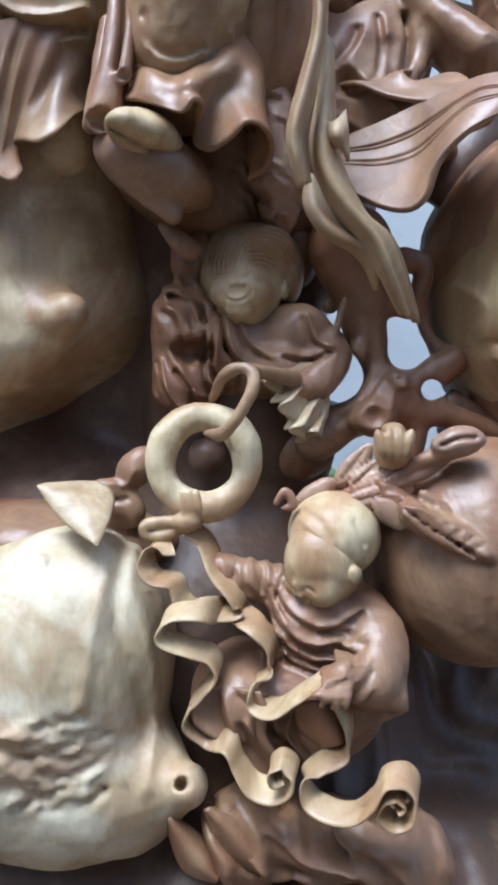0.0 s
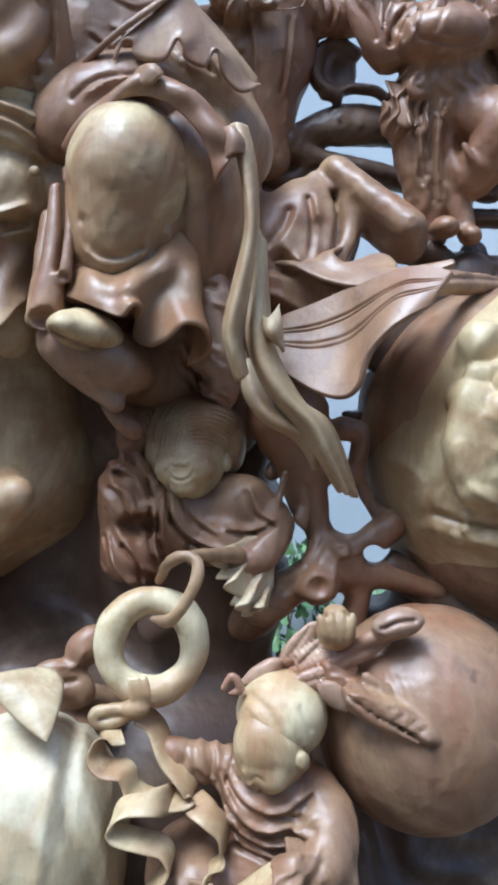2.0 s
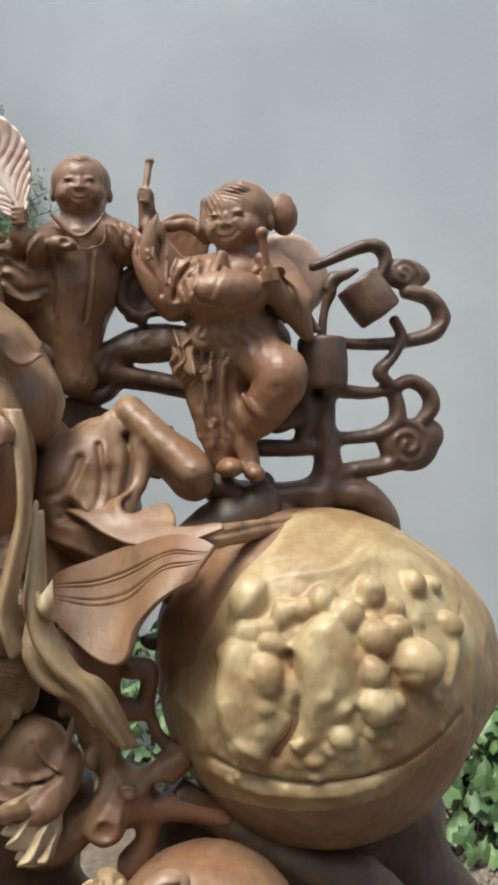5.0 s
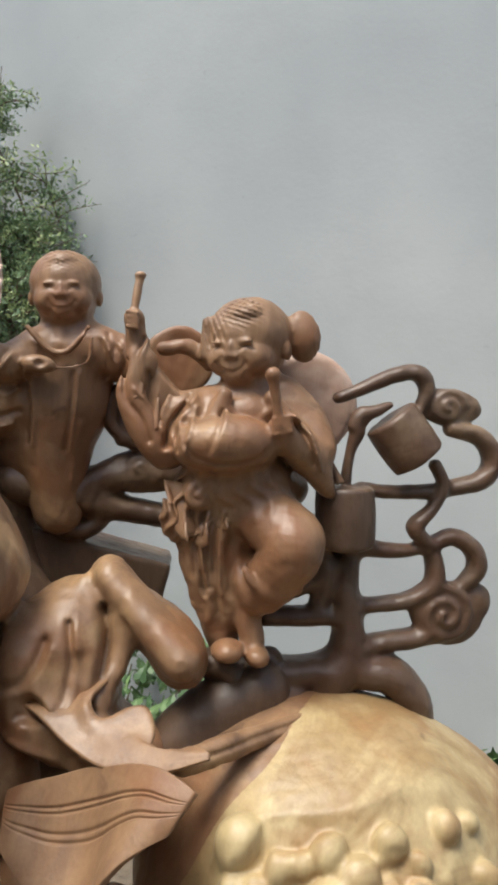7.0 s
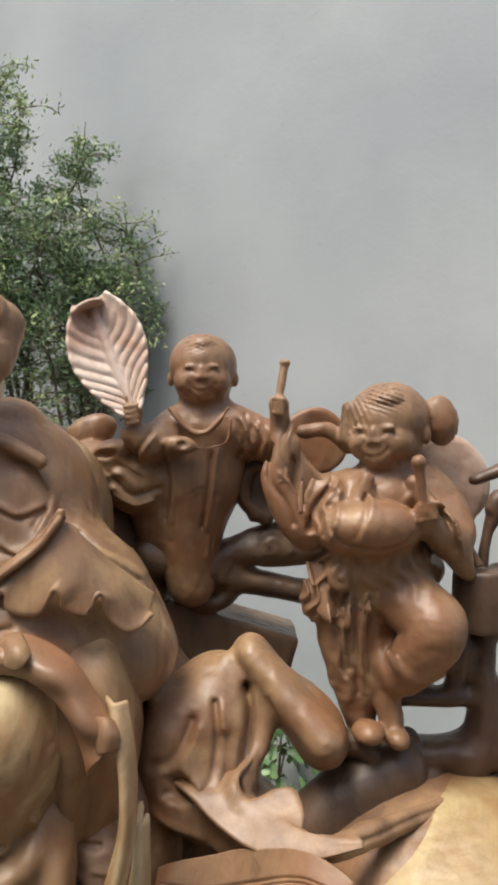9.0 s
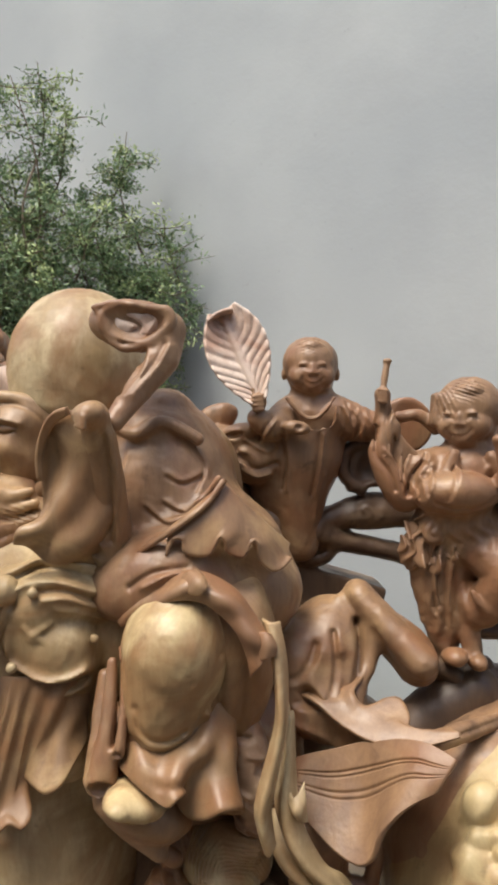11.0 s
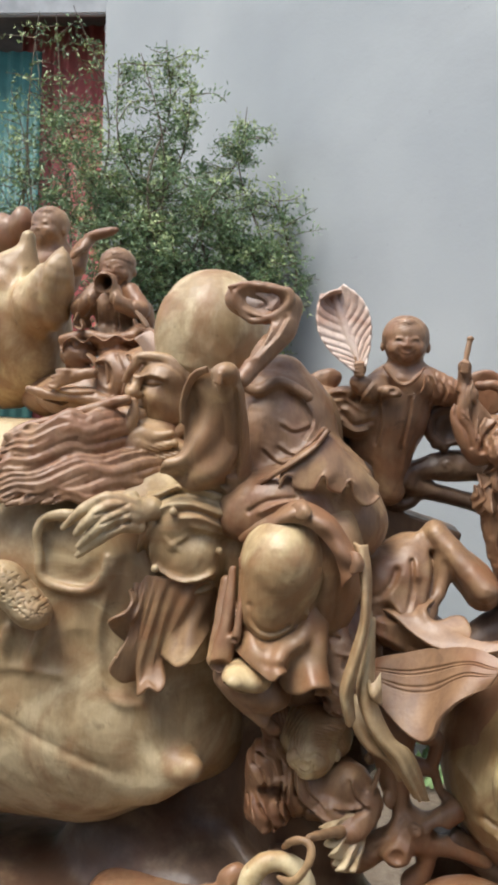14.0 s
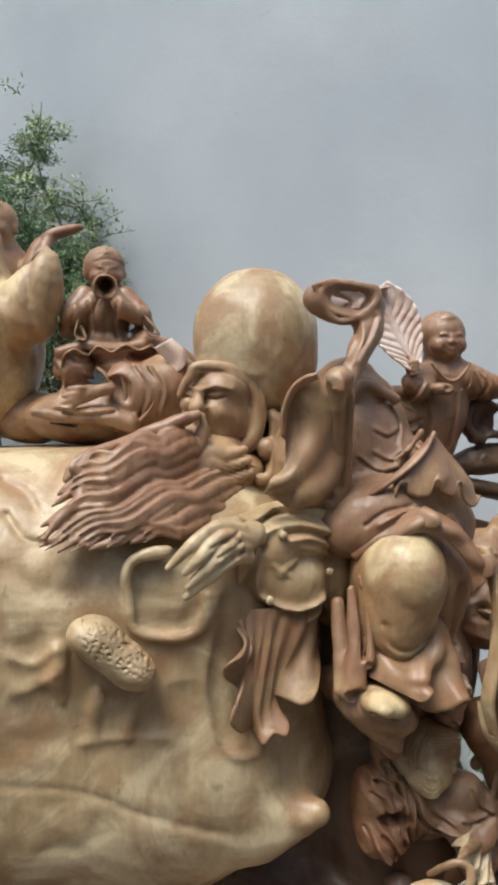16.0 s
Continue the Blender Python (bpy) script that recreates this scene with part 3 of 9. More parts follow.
    boss = [ball((-0.4127, 0.735, 1.3397), (0.030, 0.034, 0.023), (0, 8, 0), 0.004), ball((-0.3942, 0.735, 1.3207), (0.034, 0.034, 0.024), (0, 30, 0), 0.012), ball((-0.373, 0.735, 1.3003), (0.029, 0.034, 0.0235), (0, 30, 0), 0.012)]
    for i in range(230):
        u, w = rng.uniform(-1, 1, 2)
        if u * u + w * w < 1:
            boss.append(fold([V((-0.3871, 0.705, 1.3268)) + V((u * 0.044, 0, w * 0.021 - u * 0.026))] * 2, rng.uniform(0.0007, 0.0014), -rng.uniform(0.001, 0.0035), 0.05, 1))
    for i in range(26):
        p = V((rng.uniform(-0.75, -0.2), 0.74, rng.uniform(1.05, 1.42)))
        q = p + V((rng.uniform(0.02, 0.06), 0, rng.uniform(-0.02, 0.02)))
        ops.append(fold([p, (p + q) / 2 + V((0, 0, rng.uniform(-0.01, 0.01))), q], rng.uniform(0.006, 0.016), rng.uniform(-0.003, 0.003), 0.15, 3))
    ob = part("big_fruit", skin(ops, 0.0036), STRAW, CARVING, "huge smooth fruit with shallow relief of stems on its face")
    part("pitted_boss", skin(boss, 0.0014), STRAW, ob, "pale oval boss full of small pits")
    return ob


def seed_fruit():
    """The split pomegranate with its seeds."""
    c, r = V((0.3469, 0.845, 1.1231)), V((0.175, 0.165, 0.175))
    ops = [ball(c, r, Z3, 0.01)]
    ops += [ball(c + (0.11, 0.03, 0.0), (0.1, 0.1, 0.1), Z3, 0.06)]

    def at(x, z, lift=0.0):
        s = 1 - ((x - c[0]) / r[0]) ** 2 - ((z - c[2]) / r[2]) ** 2
        return V((x, c[1] - r[1] * math.sqrt(max(s, 0.02)) - lift, z))
    rng = np.random.default_rng(11)
    # two raised panels, then the seeds that stand out of them and round them
    ops += [ball(at(0.257, 1.131, -0.010), (0.036, 0.021, 0.058), (0, -8, 0), 0.006), ball(at(0.320, 1.156, -0.010), (0.036, 0.022, 0.054), (0, 6, 0), 0.006)]
    left = [(0.241, 1.132, 0.0123), (0.264, 1.131, 0.0111), (0.245, 1.112, 0.0115), (0.261, 1.110, 0.0098), (0.249, 1.093, 0.0164), (0.248, 1.153, 0.0098), (0.267, 1.158, 0.0180), (0.240, 1.173, 0.0148), (0.256, 1.193, 0.0115)]
    middle = [(0.324, 1.173, 0.0090), (0.316, 1.140, 0.0123), (0.332, 1.129, 0.0082), (0.296, 1.131, 0.0090), (0.285, 1.099, 0.0115), (0.323, 1.191, 0.0197), (0.324, 1.161, 0.0066)]
    upper = [(0.286, 1.211, 0.0131), (0.272, 1.199, 0.0115), (0.275, 1.185, 0.0123), (0.302, 1.215, 0.0123), (0.324, 1.222, 0.0148), (0.344, 1.208, 0.0180), (0.372, 1.226, 0.0148), (0.421, 1.226, 0.0131), (0.445, 1.223, 0.0107), (0.259, 1.221, 0.0197)]
    right = [(0.369, 1.188, 0.0189), (0.394, 1.193, 0.0111), (0.363, 1.159, 0.0148), (0.409, 1.160, 0.0271), (0.365, 1.128, 0.0180), (0.384, 1.129, 0.0090), (0.332, 1.102, 0.0115), (0.454, 1.186, 0.0139), (0.394, 1.211, 0.0090), (0.348, 1.171, 0.0082), (0.424, 1.126, 0.0074)]
    for x, z, s in left + middle + upper + right:
        ops.append(ball(at(x, z, 0.001), (s * rng.uniform(0.95, 1.25), s * 0.85, s * rng.uniform(0.85, 1.05)), (0, rng.uniform(0, 90), 0), 0.003))
    for i in range(46):
        a, b = rng.uniform(-1, 1, 2)
        x, z, s = c[0] - 0.01 + a * 0.10, c[2] + 0.02 + b * 0.085 + a * 0.02, rng.uniform(0.0035, 0.0065)
        ops.append(ball(at(x, z, 0.0), (s * 1.3, s * 0.7, s), (0, rng.uniform(0, 90), 0), 0.004))
    ops += [rod([at(*p, -0.001) for p in [(0.445, 1.193), (0.456, 1.170), (0.453, 1.153), (0.442, 1.134)]], [0.004, 0.007, 0.006, 0.004], 0.004), ball(c + (0.165, -0.03, -0.02), (0.034, 0.03, 0.026), Z3, 0.02)]

    def line(t, text, w, amp):
        return fold([at(x, z) for x, _, z in text], w, amp, 0.08)
    ops += [line(4, [(0.2321, 0.72, 1.1781), (0.2507, 0.72, 1.22), (0.2795, 0.72, 1.2427), (0.3243, 0.72, 1.2473), (0.3585, 0.72, 1.252), (0.3931, 0.72, 1.2584), (0.4214, 0.72, 1.2485)], 0.011, 0.005)]
    for i in range(90):
        a, b = rng.normal(0, 0.5, 2)
        p = at(c[0] + a * 0.13, c[2] + 0.01 + b * 0.12)
        ops.append(fold([p, p + V((rng.uniform(-0.01, 0.01), 0, rng.uniform(-0.008, 0.008)))], rng.uniform(0.002, 0.005), rng.uniform(-0.0018, 0.0018), 0.08, 1))
    ops += [line(4, [(0.2184, 0.72, 1.072), (0.2478, 0.72, 1.063), (0.2915, 0.72, 1.0571), (0.3363, 0.72, 1.0591), (0.382, 0.72, 1.0662), (0.4232, 0.72, 1.082), (0.4593, 0.72, 1.1013)], 0.003, -0.0045)]
    ops += [line(4, [(0.2151, 0.72, 1.059), (0.2579, 0.72, 1.0471), (0.313, 0.72, 1.0433), (0.3697, 0.72, 1.0508)], 0.009, 0.006)]
    ops += [line(4, [(0.1808, 0.72, 1.1763), (0.2014, 0.72, 1.2123), (0.2246, 0.72, 1.2431)], 0.0022, -0.004)]
    ops += [line(4, [(0.1861, 0.72, 1.1226), (0.204, 0.72, 1.1052), (0.208, 0.72, 1.0782)], 0.006, 0.004)]
    ops += [line(4, [(0.2896, 0.72, 1.1742), (0.2961, 0.72, 1.1411), (0.2888, 0.72, 1.1092), (0.2709, 0.72, 1.0836)], 0.006, -0.008)]
    ops += [line(4, [(0.2245, 0.72, 1.1357), (0.2336, 0.72, 1.1028), (0.2598, 0.72, 1.0819)], 0.007, 0.005)]
    ob = part("pomegranate", skin(ops, 0.0026), GOLD, CARVING, "split pomegranate with bulging seeds in pale yellow wood")
    # real rind on the left; the lowered second ball browns the underside as shade
    rind_and_shade = [ball(c + (-0.020, 0.010, 0.012), (0.158, 0.161, 0.163), Z3, 0.01), ball(c + (0.004, 0.004, -0.016), (0.172, 0.162, 0.171), Z3, 0.01), fold([(0.1731, 0.72, 1.1821), (0.1936, 0.72, 1.2181), (0.2195, 0.72, 1.2488), (0.2478, 0.72, 1.2689)], 0.004, 0.003, 0.3), fold([(0.1788, 0.75, 1.0955), (0.191, 0.75, 1.0615), (0.2226, 0.75, 1.0256)], 0.005, -0.003, 0.3)]
    part("rind_and_shade", skin(rind_and_shade, 0.003), HEART, ob, "brown outer rind, and the shaded underside done in the same brown")
    return ob


def plain_fruit():
    """The smooth pomegranate with its open crown and a sprig in relief."""
    c, r = V((0.2032, 0.735, 0.8908)), V((0.098, 0.095, 0.1))
    ops = [ball(c, r, (0, 12, 0), 0.01)]
    ops += [rod([(0.2566, 0.715, 0.8875), (0.2898, 0.7, 0.8903)], [0.05, 0.016], 0.03)]
    ops += [rod([(0.2898, 0.7, 0.8903), (0.3055, 0.695, 0.889)], [0.013, 0.021], 0.004)]
    ops += [less(rod([(0.2894, 0.69, 0.8927), (0.3064, 0.67, 0.8948)], [0.007, 0.018]), 0.002)]

    def at(p, lift=0.0):
        s = 1 - ((p[0] - c[0]) / r[0]) ** 2 - ((p[2] - c[2]) / r[2]) ** 2
        return (p[0], c[1] - r[1] * math.sqrt(max(s, 0.02)) - lift, p[2])
    ops += [ball(at((0.1316, 0.65, 0.9369)), (0.033, 0.0075, 0.0105), (0, 36, 0), 0.003), ball(at((0.1574, 0.65, 0.9179)), (0.036, 0.007, 0.0115), (0, 26, 0), 0.003), ball(at((0.1527, 0.65, 0.9334)), (0.028, 0.0065, 0.009), (0, 50, 0), 0.003), rod([at(p, 0.001) for p in [(0.0956, 0.65, 0.9511), (0.1219, 0.65, 0.9467), (0.1484, 0.65, 0.9268), (0.1796, 0.65, 0.9045)]], [0.004, 0.0035, 0.003, 0.002], 0.003)]
    for w in ([(0.1153, 0.65, 0.9467), (0.133, 0.65, 0.9356), (0.1507, 0.65, 0.9223)], [(0.1419, 0.65, 0.9268), (0.1596, 0.65, 0.9157), (0.1796, 0.65, 0.9059)], [(0.1429, 0.65, 0.9445), (0.1536, 0.65, 0.9325), (0.1626, 0.65, 0.9201)]):
        ops += [fold([at(p) for p in w], 0.0011, -0.0022, 0.05)]
    ops += [comb(at((0.1462, 0.65, 0.929)), (0.05, 0.03, 0.03), (1, 0, 0.25), 0.006, 0.0006)]
    ops += [plate((0.1476, 0.655, 0.9255), 0.050, 0.0135, 27, 0.006, 0.1), plate((0.1294, 0.66, 0.938), 0.036, 0.009, 42, 0.005, 0.1), fold([(0.1131, 0.65, 0.9468), (0.1353, 0.65, 0.9307), (0.1621, 0.65, 0.9145), (0.1845, 0.65, 0.8992)], 0.0014, -0.004, 0.1)]
    ops += [fold([V(a), V(a) + V((0.012, 0, d))], 0.0011, -0.0022, 0.1, 1) for a in [(0.1264, 0.65, 0.9372), (0.1344, 0.65, 0.9308), (0.1424, 0.65, 0.9252), (0.1513, 0.65, 0.9206), (0.1603, 0.65, 0.915), (0.1684, 0.65, 0.9099)] for d in (0.0055, -0.009)]
    return part("smooth_pomegranate", skin(ops, 0.0024), HEART, CARVING, "smooth round pomegranate with open crown and leaf relief")


def pale_peach():
    c = V((-0.1971, 0.735, 0.7575))
    ops = [ball(c, (0.118, 0.112, 0.14), (0, -8, 0), 0.01)]
    ops += [ball((-0.1497, 0.73, 0.8133), (0.085, 0.085, 0.1), Z3, 0.03)]
    ops += [ball((-0.14, 0.72, 0.689), (0.075, 0.08, 0.06), (0, -25, 0), 0.03)]
    ops += [rod([(-0.0925, 0.7, 0.694), (-0.052, 0.665, 0.7109)], [0.05, 0.019], 0.03)]
    ops += [less(rod([(-0.0566, 0.665, 0.7118), (-0.0518, 0.64, 0.7254)], [0.004, 0.007]), 0.002)]
    ops += [fold([(-0.0991, 0.65, 0.9157), (-0.0953, 0.65, 0.8709), (-0.0825, 0.65, 0.8302), (-0.0763, 0.65, 0.7798), (-0.0806, 0.65, 0.7148)], 0.006, 0.0045, 0.1)]
    ops += [fold([(-0.1148, 0.65, 0.8933), (-0.1222, 0.65, 0.8438), (-0.1298, 0.65, 0.789)], 0.007, 0.004, 0.1)]
    ops += [fold([(-0.1081, 0.65, 0.8978), (-0.1067, 0.65, 0.8438), (-0.0917, 0.65, 0.7982), (-0.0856, 0.65, 0.7474)], 0.005, -0.004, 0.1)]
    rng = np.random.default_rng(3)
    for i in range(170):
        p = V((-0.1633, 0.62, 0.7436)) + V((rng.uniform(-0.055, 0.04), 0, rng.uniform(-0.04, 0.035)))
        q = p + V((rng.uniform(0.006, 0.02), 0, rng.uniform(-0.008, 0.008)))
        ops += [fold([p, (p + q) / 2 + V((0, 0, rng.uniform(-0.004, 0.004))), q], rng.uniform(0.0016, 0.004), rng.uniform(-0.0032, 0.003), 0.1, 3)]
    return part("peach", skin(ops, 0.003), CREAM, CARVING, "pale bleached peach with a rough unfinished patch")


def far_fruit():
    c = V((-0.5725, 1.13, 1.6894))
    ops = [ball(c, (0.112, 0.1, 0.135), Z3, 0.02)]
    ops += [rod([(-0.4868, 1.06, 1.7327), (-0.4573, 1.04, 1.7864), (-0.4504, 1.05, 1.8272)], [0.05, 0.026, 0.003], 0.02)]
    ops += [rod([(-0.5578, 1.1, 1.7746), (-0.5339, 1.1, 1.8235), (-0.5297, 1.1, 1.8525)], [0.05, 0.02, 0.012], 0.02)]
    ops += [fold([(-0.4725, 1.04, 1.8138), (-0.4802, 1.04, 1.7489), (-0.4687, 1.04, 1.6843)], 0.006, -0.004, 0.1)]
    ops += [fold([(-0.5249, 1.04, 1.7942), (-0.523, 1.04, 1.7293), (-0.507, 1.04, 1.6738)], 0.006, 0.004, 0.1)]
    ops += [fold([(-0.439, 1.04, 1.8145), (-0.4294, 1.04, 1.7502), (-0.4354, 1.04, 1.6945)], 0.005, 0.003, 0.1)]
    return part("beaked_peach", skin(ops, 0.0035), AMBER, CARVING, "tall peach with a pointed leaf tip")


# ---- the carving: figures, each one solid ----
def drum_child():
    ops = child_head((0.2818, 0.862, 1.6178), (0.0365, 0.038, 0.038), (6, 0, -30))
    ops += [ball((0.3315, 0.862, 1.6255), (0.0165, 0.014, 0.024), (0, -8, 0), 0.004), block((0.2469, 0.862, 1.6231), (0.008, 0.013, 0.02), (0, 8, 0), 0.005, 0.004)]
    ops += [comb((0.3385, 0.875, 1.6237), (0.016, 0.03, 0.03), (1, 0, 0.2), 0.0042, 0.0009), comb((0.2515, 0.85, 1.6306), (0.014, 0.03, 0.026), (1, 0, 0.3), 0.0042, 0.0009)]
    ops += [ball((0.282, 0.875, 1.5413), (0.05, 0.04, 0.05), Z3, 0.012), rod([(0.2811, 0.86, 1.5777), (0.2809, 0.86, 1.5623)], [0.02, 0.03], 0.01)]
    ops += [rod([(0.2563, 0.835, 1.5699), (0.2661, 0.835, 1.5574), (0.281, 0.835, 1.5547), (0.2987, 0.835, 1.561)], 0.0035, 0.004), rod([(0.2531, 0.84, 1.5665), (0.2462, 0.84, 1.5427), (0.2435, 0.84, 1.5227)], 0.005, 0.006)]
    ops += [rod([(0.2575, 0.83, 1.5723), (0.2483, 0.83, 1.5503), (0.2309, 0.83, 1.5357)], [0.007, 0.009, 0.008], 0.003), rod([(0.2992, 0.83, 1.5694), (0.308, 0.83, 1.5544), (0.3153, 0.83, 1.5369)], [0.007, 0.009, 0.008], 0.003), ball((0.2794, 0.845, 1.5532), (0.03, 0.02, 0.02), Z3, 0.004), rod([(0.2583, 0.828, 1.5664), (0.268, 0.828, 1.5535), (0.2853, 0.828, 1.5513), (0.3003, 0.828, 1.5619)], 0.0028, 0.002)]
    # the drum held in front
    ops += [ball((0.2594, 0.822, 1.5284), (0.047, 0.036, 0.026), (-14, -2, 0), 0.003), fold([(0.2217, 0.79, 1.5308), (0.2308, 0.79, 1.5197), (0.2561, 0.79, 1.514), (0.2814, 0.79, 1.5175), (0.2911, 0.79, 1.5258)], 0.0016, -0.002)]
    ops += [ball((0.269, 0.85, 1.4963), (0.05, 0.035, 0.03), Z3, 0.01), drape((0.2091, 0.85, 1.553), (0.035, 0.05, 0.045), (1, 0, 0.5), 0.014, 0.004, 0.3, 1.0), drape((0.3361, 0.85, 1.5258), (0.03, 0.05, 0.04), (1, 0, 0.7), 0.012, 0.003, 0.3, 2.0)]
    # raised arm with its loose sleeve
    ops += [rod([(0.2448, 0.86, 1.555), (0.2142, 0.86, 1.5554), (0.1942, 0.86, 1.5786), (0.1821, 0.86, 1.6091)], [0.026, 0.022, 0.018, 0.011], 0.01)]
    ops += [rod([(0.1829, 0.85, 1.6035), (0.1803, 0.845, 1.6378)], [0.0105, 0.009], 0.005), ball((0.18, 0.842, 1.6415), (0.0095, 0.009, 0.0085), Z3, 0.003)]
    ops += [rod([(0.1781, 0.838, 1.6361), (0.1854, 0.845, 1.6763)], 0.0042, 0.002), ball((0.1859, 0.845, 1.6783), (0.0055, 0.0055, 0.0035), Z3, 0.001)]
    ops += [rod([V((0.1746, 0.834, 1.6455)) - (0, 0, 0.0042 * i), V((0.1828, 0.833, 1.6439)) - (0, 0, 0.0042 * i)], 0.0022, 0.001) for i in range(4)]
    ops += [rod([(0.1877, 0.84, 1.6029), (0.1775, 0.84, 1.5783), (0.1844, 0.84, 1.5535), (0.1964, 0.84, 1.5334), (0.2086, 0.84, 1.5233)], [0.012, 0.014, 0.016, 0.016, 0.010], 0.008, flat=0.7)]
    ops += [rod([(0.2241, 0.85, 1.5528), (0.2138, 0.85, 1.5328), (0.2035, 0.85, 1.5203), (0.1886, 0.85, 1.5282)], [0.022, 0.02, 0.014, 0.008], 0.008)]
    ops += [fold([(0.173, 0.84, 1.603), (0.171, 0.84, 1.5734), (0.1844, 0.84, 1.5535), (0.1915, 0.84, 1.5335)], 0.0025, -0.005), fold([(0.191, 0.84, 1.593), (0.192, 0.84, 1.5682), (0.2016, 0.84, 1.5483), (0.2087, 0.84, 1.5283)], 0.0025, -0.006)]
    ops += [fold([(0.2241, 0.84, 1.5629), (0.2115, 0.84, 1.5506), (0.2047, 0.84, 1.5283)], 0.0028, -0.006), fold([(0.2331, 0.84, 1.5628), (0.2247, 0.84, 1.538), (0.221, 0.84, 1.5206)], 0.0025, 0.004)]
    ops += [fold([(0.1799, 0.84, 1.5782), (0.1934, 0.84, 1.5623), (0.2039, 0.84, 1.5408)], 0.002, 0.004)]
    flow = [gather([(0.1855, 0.84, 1.6176), (0.1975, 0.84, 1.5978), (0.2193, 0.84, 1.5729)], [(0.176, 0.84, 1.5783), (0.1901, 0.84, 1.5435), (0.2086, 0.84, 1.5208)], 2.2, 0.006, 0.010, 0.5, 0.003, 0.1), gather([(0.3304, 0.845, 1.549), (0.3406, 0.845, 1.5386), (0.3482, 0.845, 1.5258)], [(0.3307, 0.85, 1.5053), (0.3488, 0.85, 1.4947), (0.3644, 0.85, 1.4867)], 1.5, 0.005, 0.008, 0.5, 0.003, 0.1)]
    # the other arm and mallet
    ops += [rod([(0.3104, 0.865, 1.5671), (0.3321, 0.855, 1.5445), (0.3375, 0.84, 1.5203), (0.32, 0.82, 1.5243), (0.3039, 0.805, 1.542)], [0.024, 0.022, 0.02, 0.015, 0.010], 0.008)]
    ops += [ball((0.3046, 0.805, 1.5465), (0.0115, 0.01, 0.009), Z3, 0.003), rod([(0.3029, 0.8, 1.538), (0.2961, 0.795, 1.5845)], [0.0035, 0.0045], 0.002), ball((0.2957, 0.795, 1.5883), 0.0068, Z3, 0.002)]
    ops += [rod([V((0.2969, 0.797, 1.551)) - (0, 0, 0.0042 * i), V((0.3113, 0.797, 1.5536)) - (0, 0, 0.0042 * i)], 0.0024, 0.001) for i in range(4)]
    ops += [rod([(0.3212, 0.83, 1.5285), (0.336, 0.83, 1.5088), (0.3456, 0.835, 1.491), (0.3534, 0.84, 1.4819)], [0.014, 0.014, 0.009, 0.004], 0.006), fold([(0.3142, 0.82, 1.5533), (0.3272, 0.82, 1.5436), (0.3335, 0.82, 1.5243), (0.3393, 0.82, 1.5049)], 0.002, 0.004)]
    # skirt, legs, shoes
    ops += [ball((0.2813, 0.875, 1.4861), (0.056, 0.04, 0.03), Z3, 0.012), rod([(0.2337, 0.86, 1.4962), (0.2591, 0.86, 1.475), (0.2955, 0.86, 1.4794)], [0.016, 0.02, 0.02], 0.01)]
    ops += [rod([(0.2516, 0.865, 1.4746), (0.2458, 0.865, 1.4278), (0.2503, 0.865, 1.3753), (0.2551, 0.865, 1.3462)], [0.036, 0.031, 0.02, 0.014], 0.01)]
    ops += [rod([(0.2835, 0.85, 1.4722), (0.3084, 0.825, 1.4511), (0.3135, 0.815, 1.4384), (0.3011, 0.825, 1.4146), (0.2882, 0.835, 1.3992)], [0.028, 0.029, 0.028, 0.025, 0.022], 0.010), rod([(0.2871, 0.845, 1.4003), (0.277, 0.845, 1.3779), (0.2798, 0.842, 1.3511)], [0.020, 0.013, 0.011], 0.006), ball((0.2669, 0.87, 1.4076), (0.030, 0.03, 0.05), Z3, 0.015), rod([(0.2719, 0.81, 1.4217), (0.2804, 0.81, 1.4087), (0.2995, 0.81, 1.3994), (0.3187, 0.81, 1.402)], [0.003, 0.0045, 0.0045, 0.003], 0.004)]
    ops += [ball((0.2564, 0.83, 1.3468), (0.015, 0.02, 0.011), Z3, 0.004), ball((0.2832, 0.835, 1.3398), (0.012, 0.018, 0.010), (0, 20, 0), 0.004)]
    ops += pleats([[(0.2417, 0.84, 1.47), (0.2353, 0.84, 1.4399), (0.2426, 0.84, 1.3942)], [(0.2553, 0.84, 1.4697), (0.2502, 0.84, 1.4294), (0.2545, 0.84, 1.3785)], [(0.2589, 0.84, 1.5575), (0.2527, 0.84, 1.5401), (0.2445, 0.84, 1.5227)], [(0.3169, 0.84, 1.5517), (0.3295, 0.84, 1.5364), (0.3374, 0.84, 1.5135)], [(0.2094, 0.84, 1.573), (0.2016, 0.84, 1.5507), (0.2087, 0.84, 1.5283)], [(0.2317, 0.84, 1.5703), (0.218, 0.84, 1.5505), (0.2196, 0.84, 1.5256)], [(0.1917, 0.83, 1.6217), (0.1856, 0.83, 1.6023), (0.191, 0.83, 1.5779)]], 0.0024, 0.0035, 0.05)
    ops += [fold([(0.2478, 0.84, 1.4724), (0.2383, 0.84, 1.4424), (0.2428, 0.84, 1.4018)], 0.0025, -0.003), fold([(0.2628, 0.84, 1.4695), (0.2549, 0.84, 1.4419), (0.2569, 0.84, 1.4013)], 0.0025, 0.003)]
    ops += [drape((0.268, 0.84, 1.4861), (0.06, 0.07, 0.035), (1, 0, 0.3), 0.015, 0.0016, 0.3, 0.4), drape((0.2486, 0.86, 1.41), (0.035, 0.06, 0.06), (1, 0, 0.1), 0.018, 0.003, 0.2, 1.4)]
